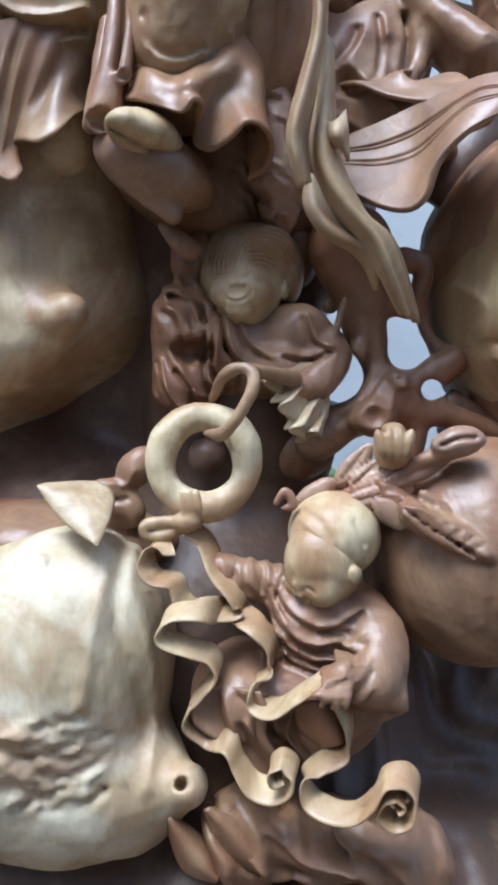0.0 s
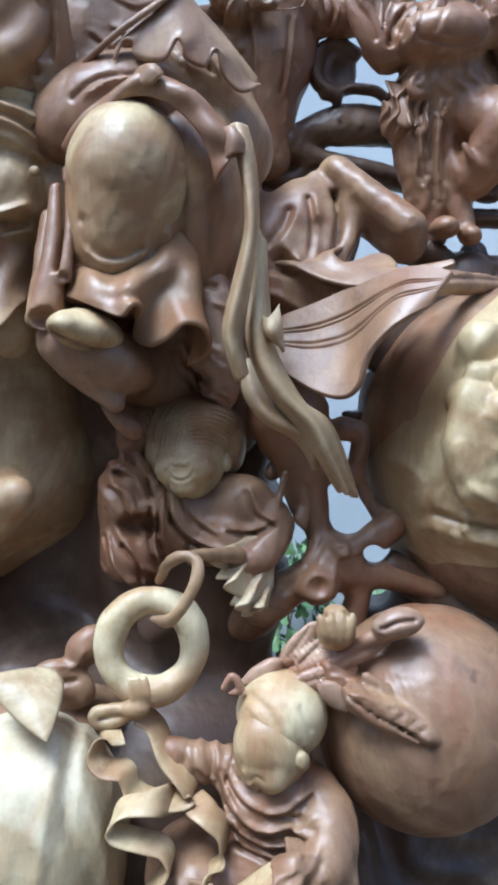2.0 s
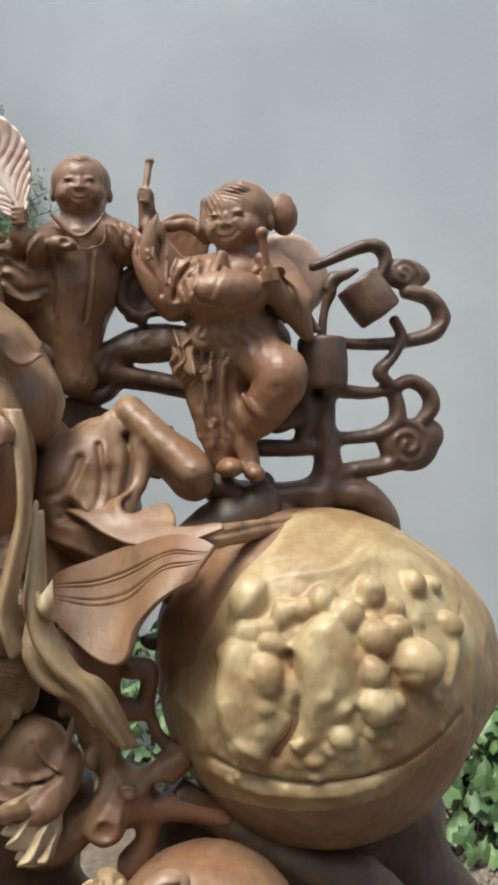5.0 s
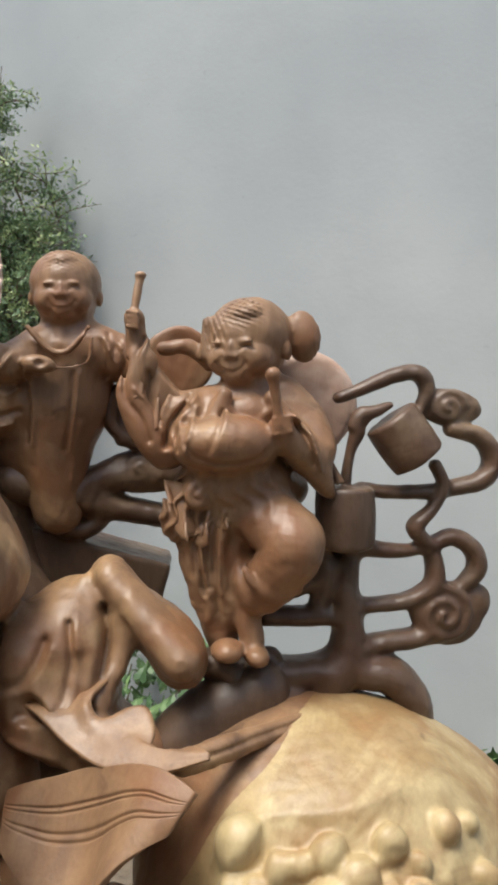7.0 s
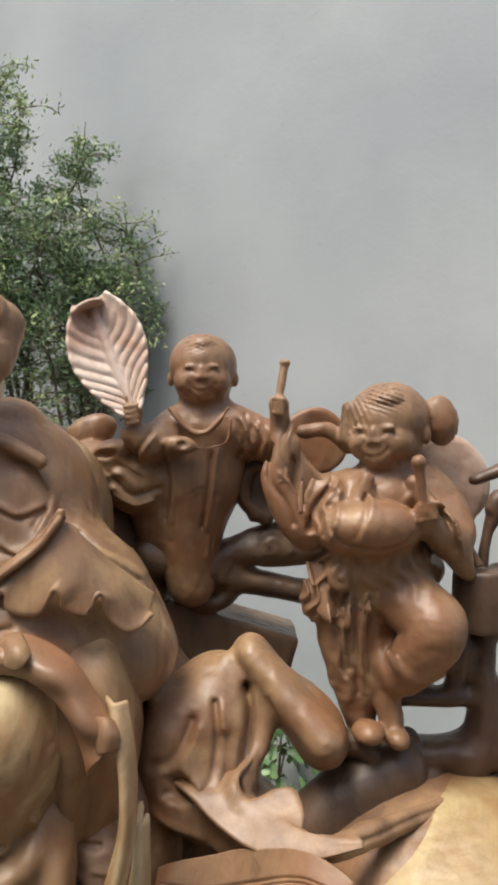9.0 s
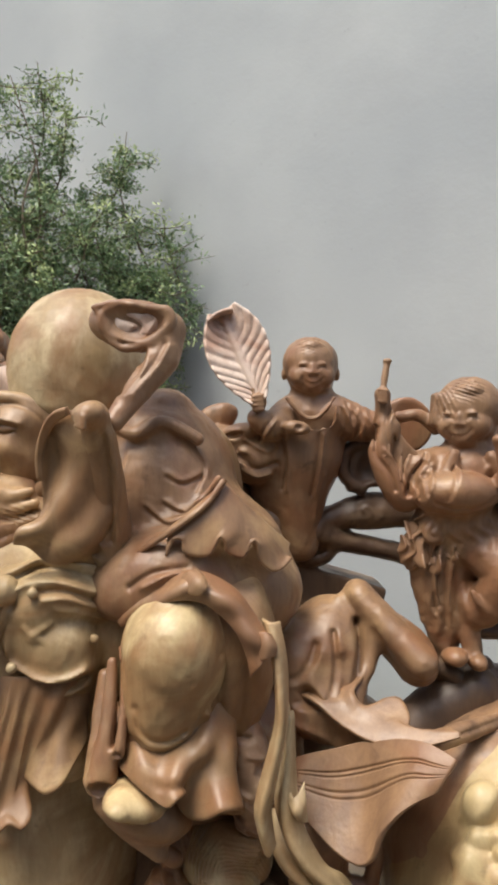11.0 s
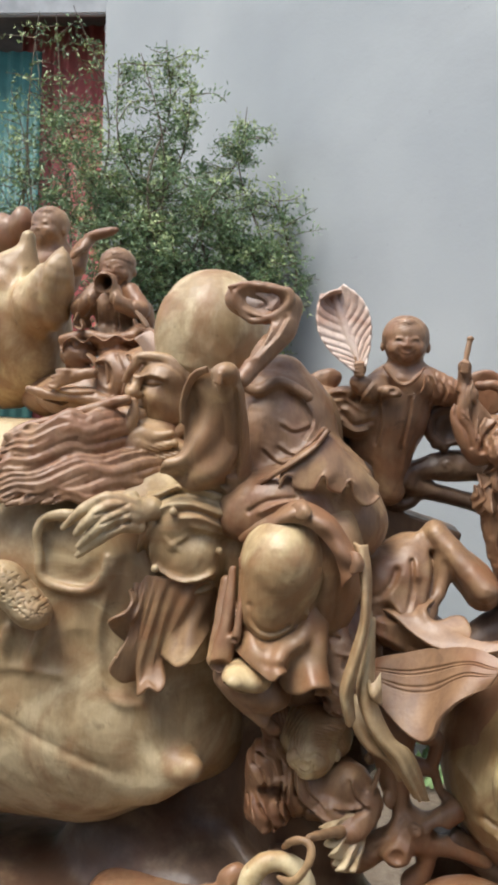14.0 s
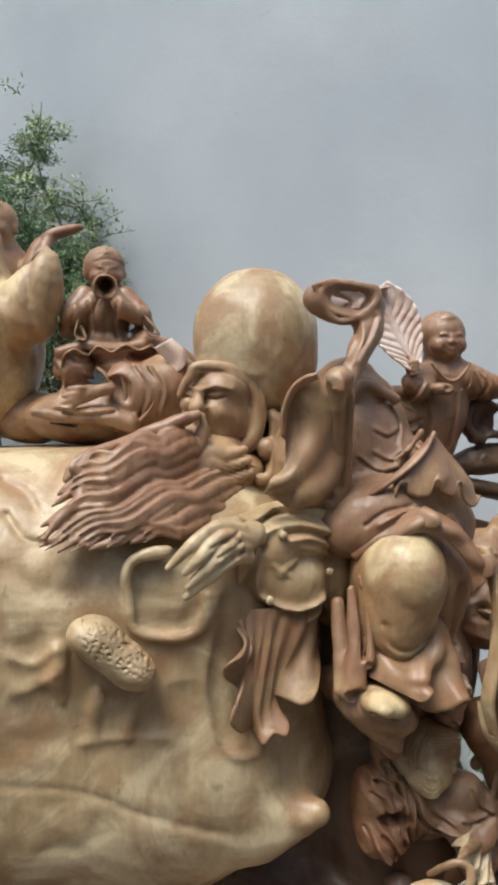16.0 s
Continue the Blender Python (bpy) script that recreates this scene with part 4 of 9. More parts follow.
    # a rosette at the hip
    ops += [ball((0.2229, 0.855, 1.4687), (0.022, 0.02, 0.03), (0, 25, 0), 0.008), drape((0.2229, 0.85, 1.4718), (0.03, 0.05, 0.04), (1, 0, -0.5), 0.011, 0.005, 0.3, 0.8)]
    ops += whorl((0.2336, 0.83, 1.4838), 0.013, 1.3, 0.0034, 0.01)
    sash = [hem([(0.2032, 0.845, 1.498), (0.2182, 0.845, 1.4952), (0.2331, 0.845, 1.4873), (0.2481, 0.845, 1.4819)], [(0.2078, 0.832, 1.4718), (0.2222, 0.832, 1.4465), (0.2345, 0.832, 1.4437), (0.2497, 0.832, 1.4608)], 2.2, 0.006, 0.009, 0.003, 0.0, 70, 12), hem([(0.2431, 0.845, 1.482), (0.2633, 0.845, 1.4791), (0.2785, 0.845, 1.4787)], [(0.2495, 0.828, 1.4613), (0.2643, 0.828, 1.456), (0.2768, 0.828, 1.4632)], 1.6, 0.005, 0.007, 0.003, 0.3, 50, 10)]
    sash += [gather([(0.2918, 0.83, 1.4847), (0.3133, 0.825, 1.4754), (0.3335, 0.83, 1.4623)], [(0.2932, 0.818, 1.4694), (0.3141, 0.812, 1.4619), (0.3355, 0.82, 1.4517)], 2.2, 0.004, 0.006, 0.3, 0.003, 0.4)]
    # the drum on its back, and a round hat
    back = [barrel((0.3412, 0.895, 1.5649), (0.3398, 0.94, 1.5641), 0.047, 0.005, 0.006, 0.002), fold([(0.3727, 0.9, 1.6049), (0.3846, 0.9, 1.5721), (0.3788, 0.9, 1.5339), (0.3664, 0.9, 1.5122)], 0.0012, -0.002)]
    ops += [barrel((0.2195, 0.91, 1.6066), (0.2196, 0.925, 1.6074), 0.034, 0.0, 0.004, 0.002), less(ball((0.2195, 0.905, 1.6106), (0.024, 0.006, 0.024)), 0.002)]
    ops += [rod([(0.2048, 0.875, 1.6161), (0.2281, 0.875, 1.6175), (0.2471, 0.875, 1.6018)], [0.007, 0.0075, 0.007], 0.004)]
    return part("drum_child", [skin(ops, 0.0017), skin(back, 0.002) + (BLUSH,)] + sash + flow, HEART, CARVING, "laughing child beating a drum, one knee raised")


def fan_child():
    ops = child_head((0.108, 0.95, 1.678), (0.033, 0.035, 0.036), (0, 0, 0), tuft=0.0)
    ops += [ball((0.1016, 0.965, 1.5931), (0.052, 0.042, 0.06), Z3, 0.012), rod([(0.1096, 0.955, 1.6464), (0.1081, 0.955, 1.6251)], [0.022, 0.03], 0.012)]
    ops += [rod([(0.0981, 0.97, 1.5607), (0.0906, 0.97, 1.5103), (0.0939, 0.97, 1.4597)], [0.046, 0.036, 0.026], 0.015, 10)]
    ops += [ball((0.0587, 0.98, 1.5316), (0.03, 0.035, 0.045), Z3, 0.015)]
    ops += [rod([(0.136, 0.95, 1.6212), (0.1714, 0.95, 1.6089), (0.1913, 0.95, 1.6067)], [0.026, 0.022, 0.018], 0.01)]
    ops += [fold([(0.1512, 0.93, 1.6344), (0.1559, 0.93, 1.6135), (0.1489, 0.93, 1.5927)], 0.002, -0.003), fold([(0.163, 0.93, 1.6274), (0.1685, 0.93, 1.6099), (0.1628, 0.93, 1.5926)], 0.002, -0.003), fold([(0.172, 0.93, 1.6252), (0.1789, 0.93, 1.6099), (0.1753, 0.93, 1.5946)], 0.002, 0.002)]
    ops += [rod([(0.0789, 0.945, 1.6178), (0.0567, 0.92, 1.6069), (0.0394, 0.91, 1.6171)], [0.024, 0.018, 0.012], 0.008)]
    ops += [ball((0.0407, 0.905, 1.6359), (0.0105, 0.01, 0.012), Z3, 0.003)]
    ops += [rod([V((0.0345, 0.896, 1.6416)) - (0, 0, 0.0055 * i), V((0.0466, 0.897, 1.6436)) - (0, 0, 0.0055 * i)], 0.0027, 0.001) for i in range(4)]
    ops += [rod([(0.0442, 0.912, 1.6205), (0.0361, 0.905, 1.6508)], 0.004, 0.002)]
    ops += [ball((0.0866, 0.905, 1.6045), (0.017, 0.01, 0.0085), (0, 8, 0), 0.003), less(ball((0.0901, 0.896, 1.605), (0.006, 0.004, 0.004)), 0.002)]
    ops += pleats([[(0.0739, 0.92, 1.5965), (0.0785, 0.92, 1.5621), (0.0755, 0.92, 1.5277)], [(0.1221, 0.92, 1.5962), (0.1184, 0.92, 1.5618), (0.1113, 0.92, 1.5206)], [(0.0627, 0.93, 1.614), (0.0501, 0.93, 1.5968), (0.0396, 0.93, 1.576)], [(0.0293, 0.93, 1.6038), (0.0222, 0.93, 1.5761), (0.036, 0.93, 1.5517)], [(-0.002, 0.93, 1.5832), (0.0152, 0.93, 1.5657), (0.0429, 0.93, 1.5586)], [(0.1477, 0.93, 1.6295), (0.1545, 0.93, 1.61), (0.1488, 0.93, 1.5906)], [(0.163, 0.93, 1.6239), (0.1699, 0.93, 1.6085), (0.1642, 0.93, 1.5919)]], 0.0028, 0.0035, 0.05)
    # bib and collar lines
    ops += [rod([(0.0737, 0.915, 1.6088), (0.101, 0.915, 1.6018), (0.1306, 0.915, 1.6064), (0.1362, 0.915, 1.6304)], 0.0018, 0.002), rod([(0.0759, 0.915, 1.641), (0.0943, 0.915, 1.6203), (0.1148, 0.915, 1.6182), (0.1335, 0.915, 1.6407)], 0.0022, 0.002)]
    ops += [fold([(0.081, 0.92, 1.6343), (0.1036, 0.92, 1.6136), (0.1292, 0.92, 1.632)], 0.002, 0.002), fold([(0.1228, 0.93, 1.5477), (0.1157, 0.93, 1.5199), (0.1121, 0.93, 1.4921)], 0.003, 0.003)]
    # wide hanging sleeve
    ops += [ball((0.0012, 0.95, 1.5795), (0.045, 0.03, 0.03), (0, 8, 0), 0.012), ball((0.0365, 0.95, 1.5687), (0.035, 0.03, 0.035), Z3, 0.012)]
    ops += [ball((0.0189, 0.93, 1.6004), (0.024, 0.016, 0.011), (0, -12, 0), 0.004), less(ball((0.0099, 0.915, 1.5955), (0.014, 0.01, 0.005), (0, -12, 0)), 0.002)]
    ops += [ball((-0.0097, 0.97, 1.619), (0.028, 0.012, 0.018), (0, -20, 0), 0.006)]
    ops += [drape((0.0117, 0.95, 1.5724), (0.04, 0.06, 0.03), (0.4, 0, 1), 0.016, 0.003, 0.25, 0.3), drape((0.1643, 0.95, 1.6104), (0.03, 0.06, 0.03), (1, 0, 0.1), 0.012, 0.002, 0.2, 0.0)]
    ops += [fold([(0.0153, 0.93, 1.5761), (0.036, 0.93, 1.5552), (0.0638, 0.93, 1.5619)], 0.003, -0.004), fold([(0.0186, 0.93, 1.5553), (0.0394, 0.93, 1.5447), (0.0568, 0.93, 1.5481)], 0.0025, 0.004), fold([(0.0258, 0.93, 1.59), (0.05, 0.93, 1.5759), (0.0639, 0.93, 1.5828)], 0.0025, 0.003)]
    # the leaf fan
    ax0, ax1 = V((0.0414, 0.905, 1.6406)), V((-0.003, 0.925, 1.7455))
    side = V((0.9, 0.05, 0.42))

    def leaf(u, v):
        s = (u - 0.5) * 2
        half = 0.046 * np.sin(np.pi * np.clip(v * 0.86 + 0.05, 0, 1)) ** 0.8 * (0.72 + 0.28 * v) + 0.002
        q = ax0 + (ax1 - ax0) * v[..., None]
        q = q + side * (s * half)[..., None] * 0.92
        vein = 0.0012 * np.sin((v * 8.5 - np.abs(s) * 2.4 + 0.15 * np.sin(9 * v + 3 * s)) * 6.2832) * np.clip(np.abs(s) * 3, 0, 1) - 0.004 * np.exp(-(s / 0.1) ** 2)
        q[..., 1] += vein - 0.012 * s * s + 0.014 * np.clip(v - 0.82, 0, 1) * 6 * 0.3
        q[..., 2] += 0.010 * np.abs(s) * (v - 0.5)
        return q[..., 0], q[..., 1], q[..., 2]
    curl = web([[(-0.0208, 0.918, 1.7328), (-0.0125, 0.918, 1.741), (0.0012, 0.918, 1.7458), (0.0122, 0.918, 1.7464)], [(-0.0189, 0.905, 1.7337), (-0.0094, 0.905, 1.7418), (0.0014, 0.905, 1.7465), (0.0109, 0.905, 1.7478)], [(-0.0186, 0.935, 1.7338), (-0.0074, 0.935, 1.7393), (0.0038, 0.935, 1.7435), (0.0135, 0.935, 1.7462)]], 0.003, 30, 16)
    return part("fan_child", [skin(ops, 0.0019), sheet(leaf, 41, 90, 0.004) + (BLUSH,), curl + (BLUSH,)], HEART, CARVING, "smiling child in a bib holding up a leaf fan")


def horn_child():
    ops = child_head((-0.3681, 1.09, 1.7993), (0.029, 0.031, 0.032), (6, 0, 4), tuft=0.0)
    ops += [ball((-0.369, 1.09, 1.7318), (0.038, 0.032, 0.042), Z3, 0.012), ball((-0.3694, 1.09, 1.6767), (0.055, 0.045, 0.03), Z3, 0.012)]
    ops += [rod([(-0.3718, 1.03, 1.7667), (-0.3695, 1.075, 1.7801)], [0.0185, 0.008], 0.003), less(rod([(-0.3724, 1.018, 1.7649), (-0.3703, 1.06, 1.7753)], [0.0165, 0.006]), 0.001)]
    ops += [rod([(-0.3416, 1.08, 1.7599), (-0.3192, 1.06, 1.7279), (-0.3497, 1.03, 1.7368), (-0.3564, 1.04, 1.7584)], [0.016, 0.016, 0.012, 0.009], 0.006)]
    ops += [rod([(-0.3998, 1.08, 1.76), (-0.4216, 1.06, 1.7287), (-0.4016, 1.03, 1.7371), (-0.3862, 1.04, 1.7585)], [0.016, 0.016, 0.012, 0.009], 0.006)]
    ops += [rod([(-0.3174, 1.08, 1.7302), (-0.3114, 1.08, 1.709), (-0.3268, 1.08, 1.7049)], [0.016, 0.013, 0.008], 0.006), rod([(-0.419, 1.08, 1.731), (-0.4263, 1.08, 1.7103), (-0.4142, 1.08, 1.706)], [0.016, 0.013, 0.008], 0.006)]
    ops += [ball((-0.4205, 1.05, 1.6542), (0.03, 0.03, 0.028), Z3, 0.01), ball((-0.3516, 1.05, 1.6528), (0.04, 0.03, 0.024), (0, 25, 0), 0.01)]
    ops += [rod([(-0.4395, 1.03, 1.6734), (-0.4037, 1.03, 1.6809), (-0.364, 1.03, 1.6762), (-0.3233, 1.03, 1.6821)], [0.008, 0.01, 0.01, 0.008], 0.006)]
    ops += [ball((-0.3433, 1.01, 1.6183), (0.035, 0.03, 0.04), (0, -30, 0), 0.01), less(ball((-0.3568, 0.985, 1.6178), (0.016, 0.012, 0.024), (0, -30, 0)), 0.004)]
    ops += [rod([(-0.3174, 1.05, 1.6853), (-0.2803, 1.05, 1.6723), (-0.2513, 1.05, 1.6592)], [0.02, 0.018, 0.012], 0.012), rod([(-0.4759, 0.98, 1.5901), (-0.4387, 0.98, 1.5827), (-0.393, 0.98, 1.5836), (-0.3471, 0.98, 1.5704)], [0.006, 0.01, 0.012, 0.014], 0.008)]
    ops += fingers((-0.3725, 0.98, 1.6196), (-0.4377, 0.97, 1.6056), (0.004, 0, 0.013), 0.0046)
    ops += [ball((-0.3824, 1.06, 1.5835), (0.11, 0.07, 0.045), Z3, 0.015), ball((-0.2939, 1.02, 1.6173), (0.06, 0.05, 0.05), (0, -25, 0), 0.015), ball((-0.4816, 1.12, 1.5825), (0.06, 0.05, 0.04), Z3, 0.015)]
    ops += pleats([[(-0.4437, 1.02, 1.6609), (-0.433, 1.02, 1.6368), (-0.4417, 1.02, 1.6131)], [(-0.3334, 1.02, 1.6507), (-0.3167, 1.02, 1.6179), (-0.3279, 1.02, 1.5776)], [(-0.3111, 1, 1.6491), (-0.2962, 1, 1.6167), (-0.3056, 1, 1.5769)], [(-0.4053, 1.02, 1.6442), (-0.3859, 1.02, 1.6357), (-0.3659, 1.02, 1.6393)], [(-0.3926, 1.06, 1.7449), (-0.3896, 1.06, 1.7161), (-0.3945, 1.06, 1.6955)], [(-0.3501, 1.06, 1.7447), (-0.3544, 1.06, 1.7157), (-0.3502, 1.06, 1.6949)], [(-0.4458, 0.99, 1.597), (-0.408, 0.99, 1.588), (-0.3692, 0.99, 1.5907)]], 0.003, 0.004, 0.06)
    ops += [fold([(-0.4278, 1.05, 1.6707), (-0.4163, 1.05, 1.6582), (-0.396, 1.05, 1.6619)], 0.003, -0.003), fold([(-0.3725, 1.05, 1.7476), (-0.3712, 1.05, 1.7189), (-0.3737, 1.05, 1.6944)], 0.006, -0.003), fold([(-0.4041, 1.02, 1.6761), (-0.385, 1.02, 1.6598), (-0.353, 1.02, 1.6632)], 0.003, -0.004)]
    ops += [fold([(-0.3278, 1.05, 1.7392), (-0.3205, 1.05, 1.7143), (-0.3358, 1.05, 1.7021)], 0.002, -0.003), fold([(-0.4132, 1.05, 1.7397), (-0.4197, 1.05, 1.7153), (-0.4105, 1.05, 1.7046)], 0.002, -0.003)]
    ops += [fold([(-0.384, 1.05, 1.8081), (-0.3624, 1.05, 1.8118), (-0.3321, 1.05, 1.8018)], 0.0018, -0.002)]
    ruff = turned([[(-0.4375, 1.025, 1.6517), (-0.4324, 1.025, 1.6705), (-0.4171, 1.025, 1.6791), (-0.4002, 1.025, 1.6707), (-0.3849, 1.025, 1.6828), (-0.3662, 1.025, 1.6744), (-0.3466, 1.025, 1.684), (-0.327, 1.025, 1.6765), (-0.3082, 1.025, 1.6818), (-0.2979, 1.025, 1.6682)], [(-0.4111, 1.02, 1.7195), (-0.4162, 1.02, 1.6982), (-0.4027, 1.02, 1.6924), (-0.4061, 1.02, 1.7076)], [(-0.318, 1.02, 1.7238), (-0.3061, 1.02, 1.7103), (-0.2976, 1.02, 1.6968), (-0.3129, 1.02, 1.6983), (-0.3197, 1.02, 1.7102)], [(-0.4625, 0.99, 1.5895), (-0.4527, 0.99, 1.5813), (-0.4254, 0.99, 1.5764), (-0.4197, 0.99, 1.5681), (-0.4312, 0.99, 1.5705), (-0.4543, 0.99, 1.5746)], [(-0.3896, 1, 1.6505), (-0.3771, 1, 1.6405), (-0.3713, 1, 1.6255), (-0.3813, 1, 1.617)], [(-0.3197, 0.985, 1.6501), (-0.3081, 0.985, 1.6294), (-0.313, 0.985, 1.6003), (-0.3313, 0.985, 1.5769), (-0.3544, 0.985, 1.5601)]], 0.010, 0.003)
    ruff += [web([[(-0.3567, 0.99, 1.6376), (-0.3534, 0.99, 1.6085), (-0.3592, 0.99, 1.5793), (-0.37, 0.99, 1.56)], [(-0.3401, 1.005, 1.6428), (-0.3334, 1.005, 1.6108), (-0.3418, 1.005, 1.582), (-0.3569, 1.005, 1.56)], [(-0.3147, 0.985, 1.6435), (-0.3081, 0.985, 1.6169), (-0.3164, 0.985, 1.5903), (-0.3337, 0.985, 1.5669)]], 0.004), web([[(-0.309, 0.985, 1.675), (-0.2882, 0.985, 1.6503), (-0.2899, 0.985, 1.6337)], [(-0.2942, 0.975, 1.6825), (-0.2752, 0.975, 1.6621), (-0.2711, 0.975, 1.6457)], [(-0.2845, 0.99, 1.6881), (-0.2703, 0.99, 1.6758), (-0.2636, 0.99, 1.6633)]], 0.004) + (BLUSH,)]
    return part("horn_child", [skin(ops, 0.0022)] + ruff, HEART, CARVING, "seated child blowing a horn")


def far_child():
    ops = child_head((-0.5346, 1.22, 1.8922), (0.034, 0.034, 0.036), (0, 0, -20))
    ops += [ball((-0.5986, 1.25, 1.9028), (0.024, 0.03, 0.036), Z3, 0.008), ball((-0.5372, 1.24, 1.8172), (0.06, 0.05, 0.06), Z3, 0.02), ball((-0.6426, 1.25, 1.8807), (0.04, 0.03, 0.045), Z3, 0.01)]
    ops += [rod([(-0.4754, 1.2, 1.8223), (-0.4657, 1.2, 1.8533), (-0.4503, 1.2, 1.8689)], [0.02, 0.014, 0.01], 0.008)]
    ops += [ball((-0.4266, 1.19, 1.8786), (0.034, 0.012, 0.01), (0, -14, 0), 0.006)]
    ops += fingers((-0.4473, 1.19, 1.867), (-0.4694, 1.17, 1.8325), (0.008, 0, 0.004), 0.004)
    return part("far_child", skin(ops, 0.003), HEART, CARVING, "small child with a raised hand")


def upper_child():
    """The child above the ring."""
    head = child_head((-0.0011, 0.79, 1.1277), (0.034, 0.038, 0.042), (-6, 0, -14), hair=False)
    head += [ball((0.0036, 0.806, 1.1534), (0.041, 0.045, 0.032), (0, 4, 0), 0.004), ball((-0.0288, 0.812, 1.1443), (0.018, 0.032, 0.036), (0, 12, 0), 0.004), ball((0.036, 0.812, 1.141), (0.016, 0.03, 0.032), Z3, 0.004), ball((0.0156, 0.79, 1.1632), (0.026, 0.034, 0.018), (0, 8, 0), 0.004)]
    head += [comb((0.0183, 0.765, 1.1567), (0.03, 0.06, 0.024), (0, 0, 1), 0.0040, 0.0013, (0.007, 0.78, 1.1172)), comb((-0.0211, 0.78, 1.1563), (0.026, 0.06, 0.03), (0, 0, 1), 0.0040, 0.0013, (0.0228, 0.78, 1.1378)), comb((0.0332, 0.78, 1.1402), (0.016, 0.05, 0.024), (1, 0, 0.5), 0.0036, 0.0006)]
    ops = [ball((0.0462, 0.84, 1.161), (0.022, 0.03, 0.034), Z3, 0.004), ball((-0.0424, 0.82, 1.1557), (0.016, 0.03, 0.024), Z3, 0.004)]
    ops += [comb((-0.0414, 0.8, 1.1531), (0.022, 0.05, 0.028), (1, 0, 0.35), 0.005, 0.0016)]
    late = pleats([[(-0.0208, 0.77, 1.0968), (-0.0168, 0.77, 1.0715), (-0.0005, 0.77, 1.0523), (0.025, 0.77, 1.0452)], [(-0.0269, 0.77, 1.0907), (-0.0291, 0.77, 1.0563), (-0.022, 0.77, 1.0309)], [(-0.0081, 0.77, 1.0942), (0.0005, 0.77, 1.0741), (0.0199, 0.77, 1.0604)], [(-0.0351, 0.77, 1.0816), (-0.0372, 0.77, 1.0513), (-0.0312, 0.77, 1.0258)], [(0.0528, 0.77, 1.0968), (0.0605, 0.77, 1.0766), (0.0733, 0.77, 1.069)], [(0.0326, 0.77, 1.0639), (0.053, 0.77, 1.0604), (0.0708, 0.77, 1.0675)], [(-0.0723, 0.78, 1.1202), (-0.056, 0.78, 1.1116), (-0.0458, 0.78, 1.0897)], [(-0.063, 0.78, 1.1253), (-0.0467, 0.78, 1.1167), (-0.0375, 0.78, 1.0974)], [(-0.075, 0.78, 1.105), (-0.0632, 0.78, 1.0974), (-0.0572, 0.78, 1.0795)], [(-0.0806, 0.78, 1.0564), (-0.073, 0.78, 1.0306), (-0.0602, 0.78, 1.0099)], [(-0.0625, 0.78, 1.0513), (-0.0497, 0.78, 1.0306), (-0.0472, 0.78, 1.0125)]], 0.0028, 0.0045, 0.06)
    late += [drape((-0.0603, 0.79, 1.1083), (0.032, 0.06, 0.032), (1, 0, 0.4), 0.015, 0.004, 0.15, 0.6), drape((-0.0582, 0.79, 1.0356), (0.04, 0.06, 0.04), (1, 0, 0.8), 0.018, 0.004, 0.2, 1.6)]
    ops += [ball((0.0049, 0.82, 1.0676), (0.062, 0.05, 0.05), Z3, 0.015), ball((0.0438, 0.79, 1.0825), (0.03, 0.03, 0.028), Z3, 0.012)]
    ops += [rod([(0.055, 0.8, 1.0776), (0.0718, 0.78, 1.0616), (0.06, 0.76, 1.0362), (0.0394, 0.75, 1.0314)], [0.024, 0.022, 0.016, 0.012], 0.01)]
    ops += [rod([(-0.027, 0.8, 1.0724), (-0.0586, 0.8, 1.0829), (-0.0691, 0.8, 1.0986)], [0.03, 0.028, 0.02], 0.012), ball((-0.0611, 0.8, 1.1064), (0.024, 0.024, 0.026), Z3, 0.01)]
    ops += [ball((-0.0589, 0.8, 1.0354), (0.032, 0.03, 0.03), Z3, 0.012), ball((-0.0765, 0.82, 1.0676), (0.016, 0.03, 0.05), Z3, 0.012), less(ball((-0.0492, 0.775, 1.0656), (0.026, 0.02, 0.012)), 0.004)]
    ops += [fold([(-0.0233, 0.77, 1.0968), (-0.0209, 0.77, 1.0715), (-0.0056, 0.77, 1.0513), (0.0199, 0.77, 1.0411)], 0.0028, -0.004), fold([(-0.0284, 0.77, 1.0917), (-0.0285, 0.77, 1.0614), (-0.0209, 0.77, 1.0411)], 0.0025, 0.004), fold([(0.0326, 0.77, 1.0563), (0.0556, 0.77, 1.0589), (0.0708, 0.77, 1.0665)], 0.003, -0.004)]
    ops += [fold([(-0.0714, 0.77, 1.1168), (-0.0563, 0.77, 1.1093), (-0.0462, 0.77, 1.0892)], 0.0025, -0.006), fold([(-0.069, 0.77, 1.1043), (-0.0589, 0.77, 1.0968), (-0.0539, 0.77, 1.0816)], 0.0022, 0.005), fold([(-0.0562, 0.77, 1.1243), (-0.0436, 0.77, 1.1118), (-0.0401, 0.77, 1.0917)], 0.0025, -0.006), fold([(-0.0486, 0.77, 1.1268), (-0.036, 0.77, 1.1168), (-0.032, 0.77, 1.1018)], 0.0022, 0.004)]
    ops += [fold([(-0.0669, 0.77, 1.0462), (-0.0542, 0.77, 1.0309), (-0.0466, 0.77, 1.0155)], 0.0028, -0.005), fold([(-0.0772, 0.77, 1.036), (-0.0671, 0.77, 1.0207), (-0.0569, 0.77, 1.0079)], 0.0028, 0.004), fold([(-0.0056, 0.77, 1.0462), (-0.0107, 0.77, 1.0258), (-0.0082, 0.77, 1.0053)], 0.003, -0.004)]
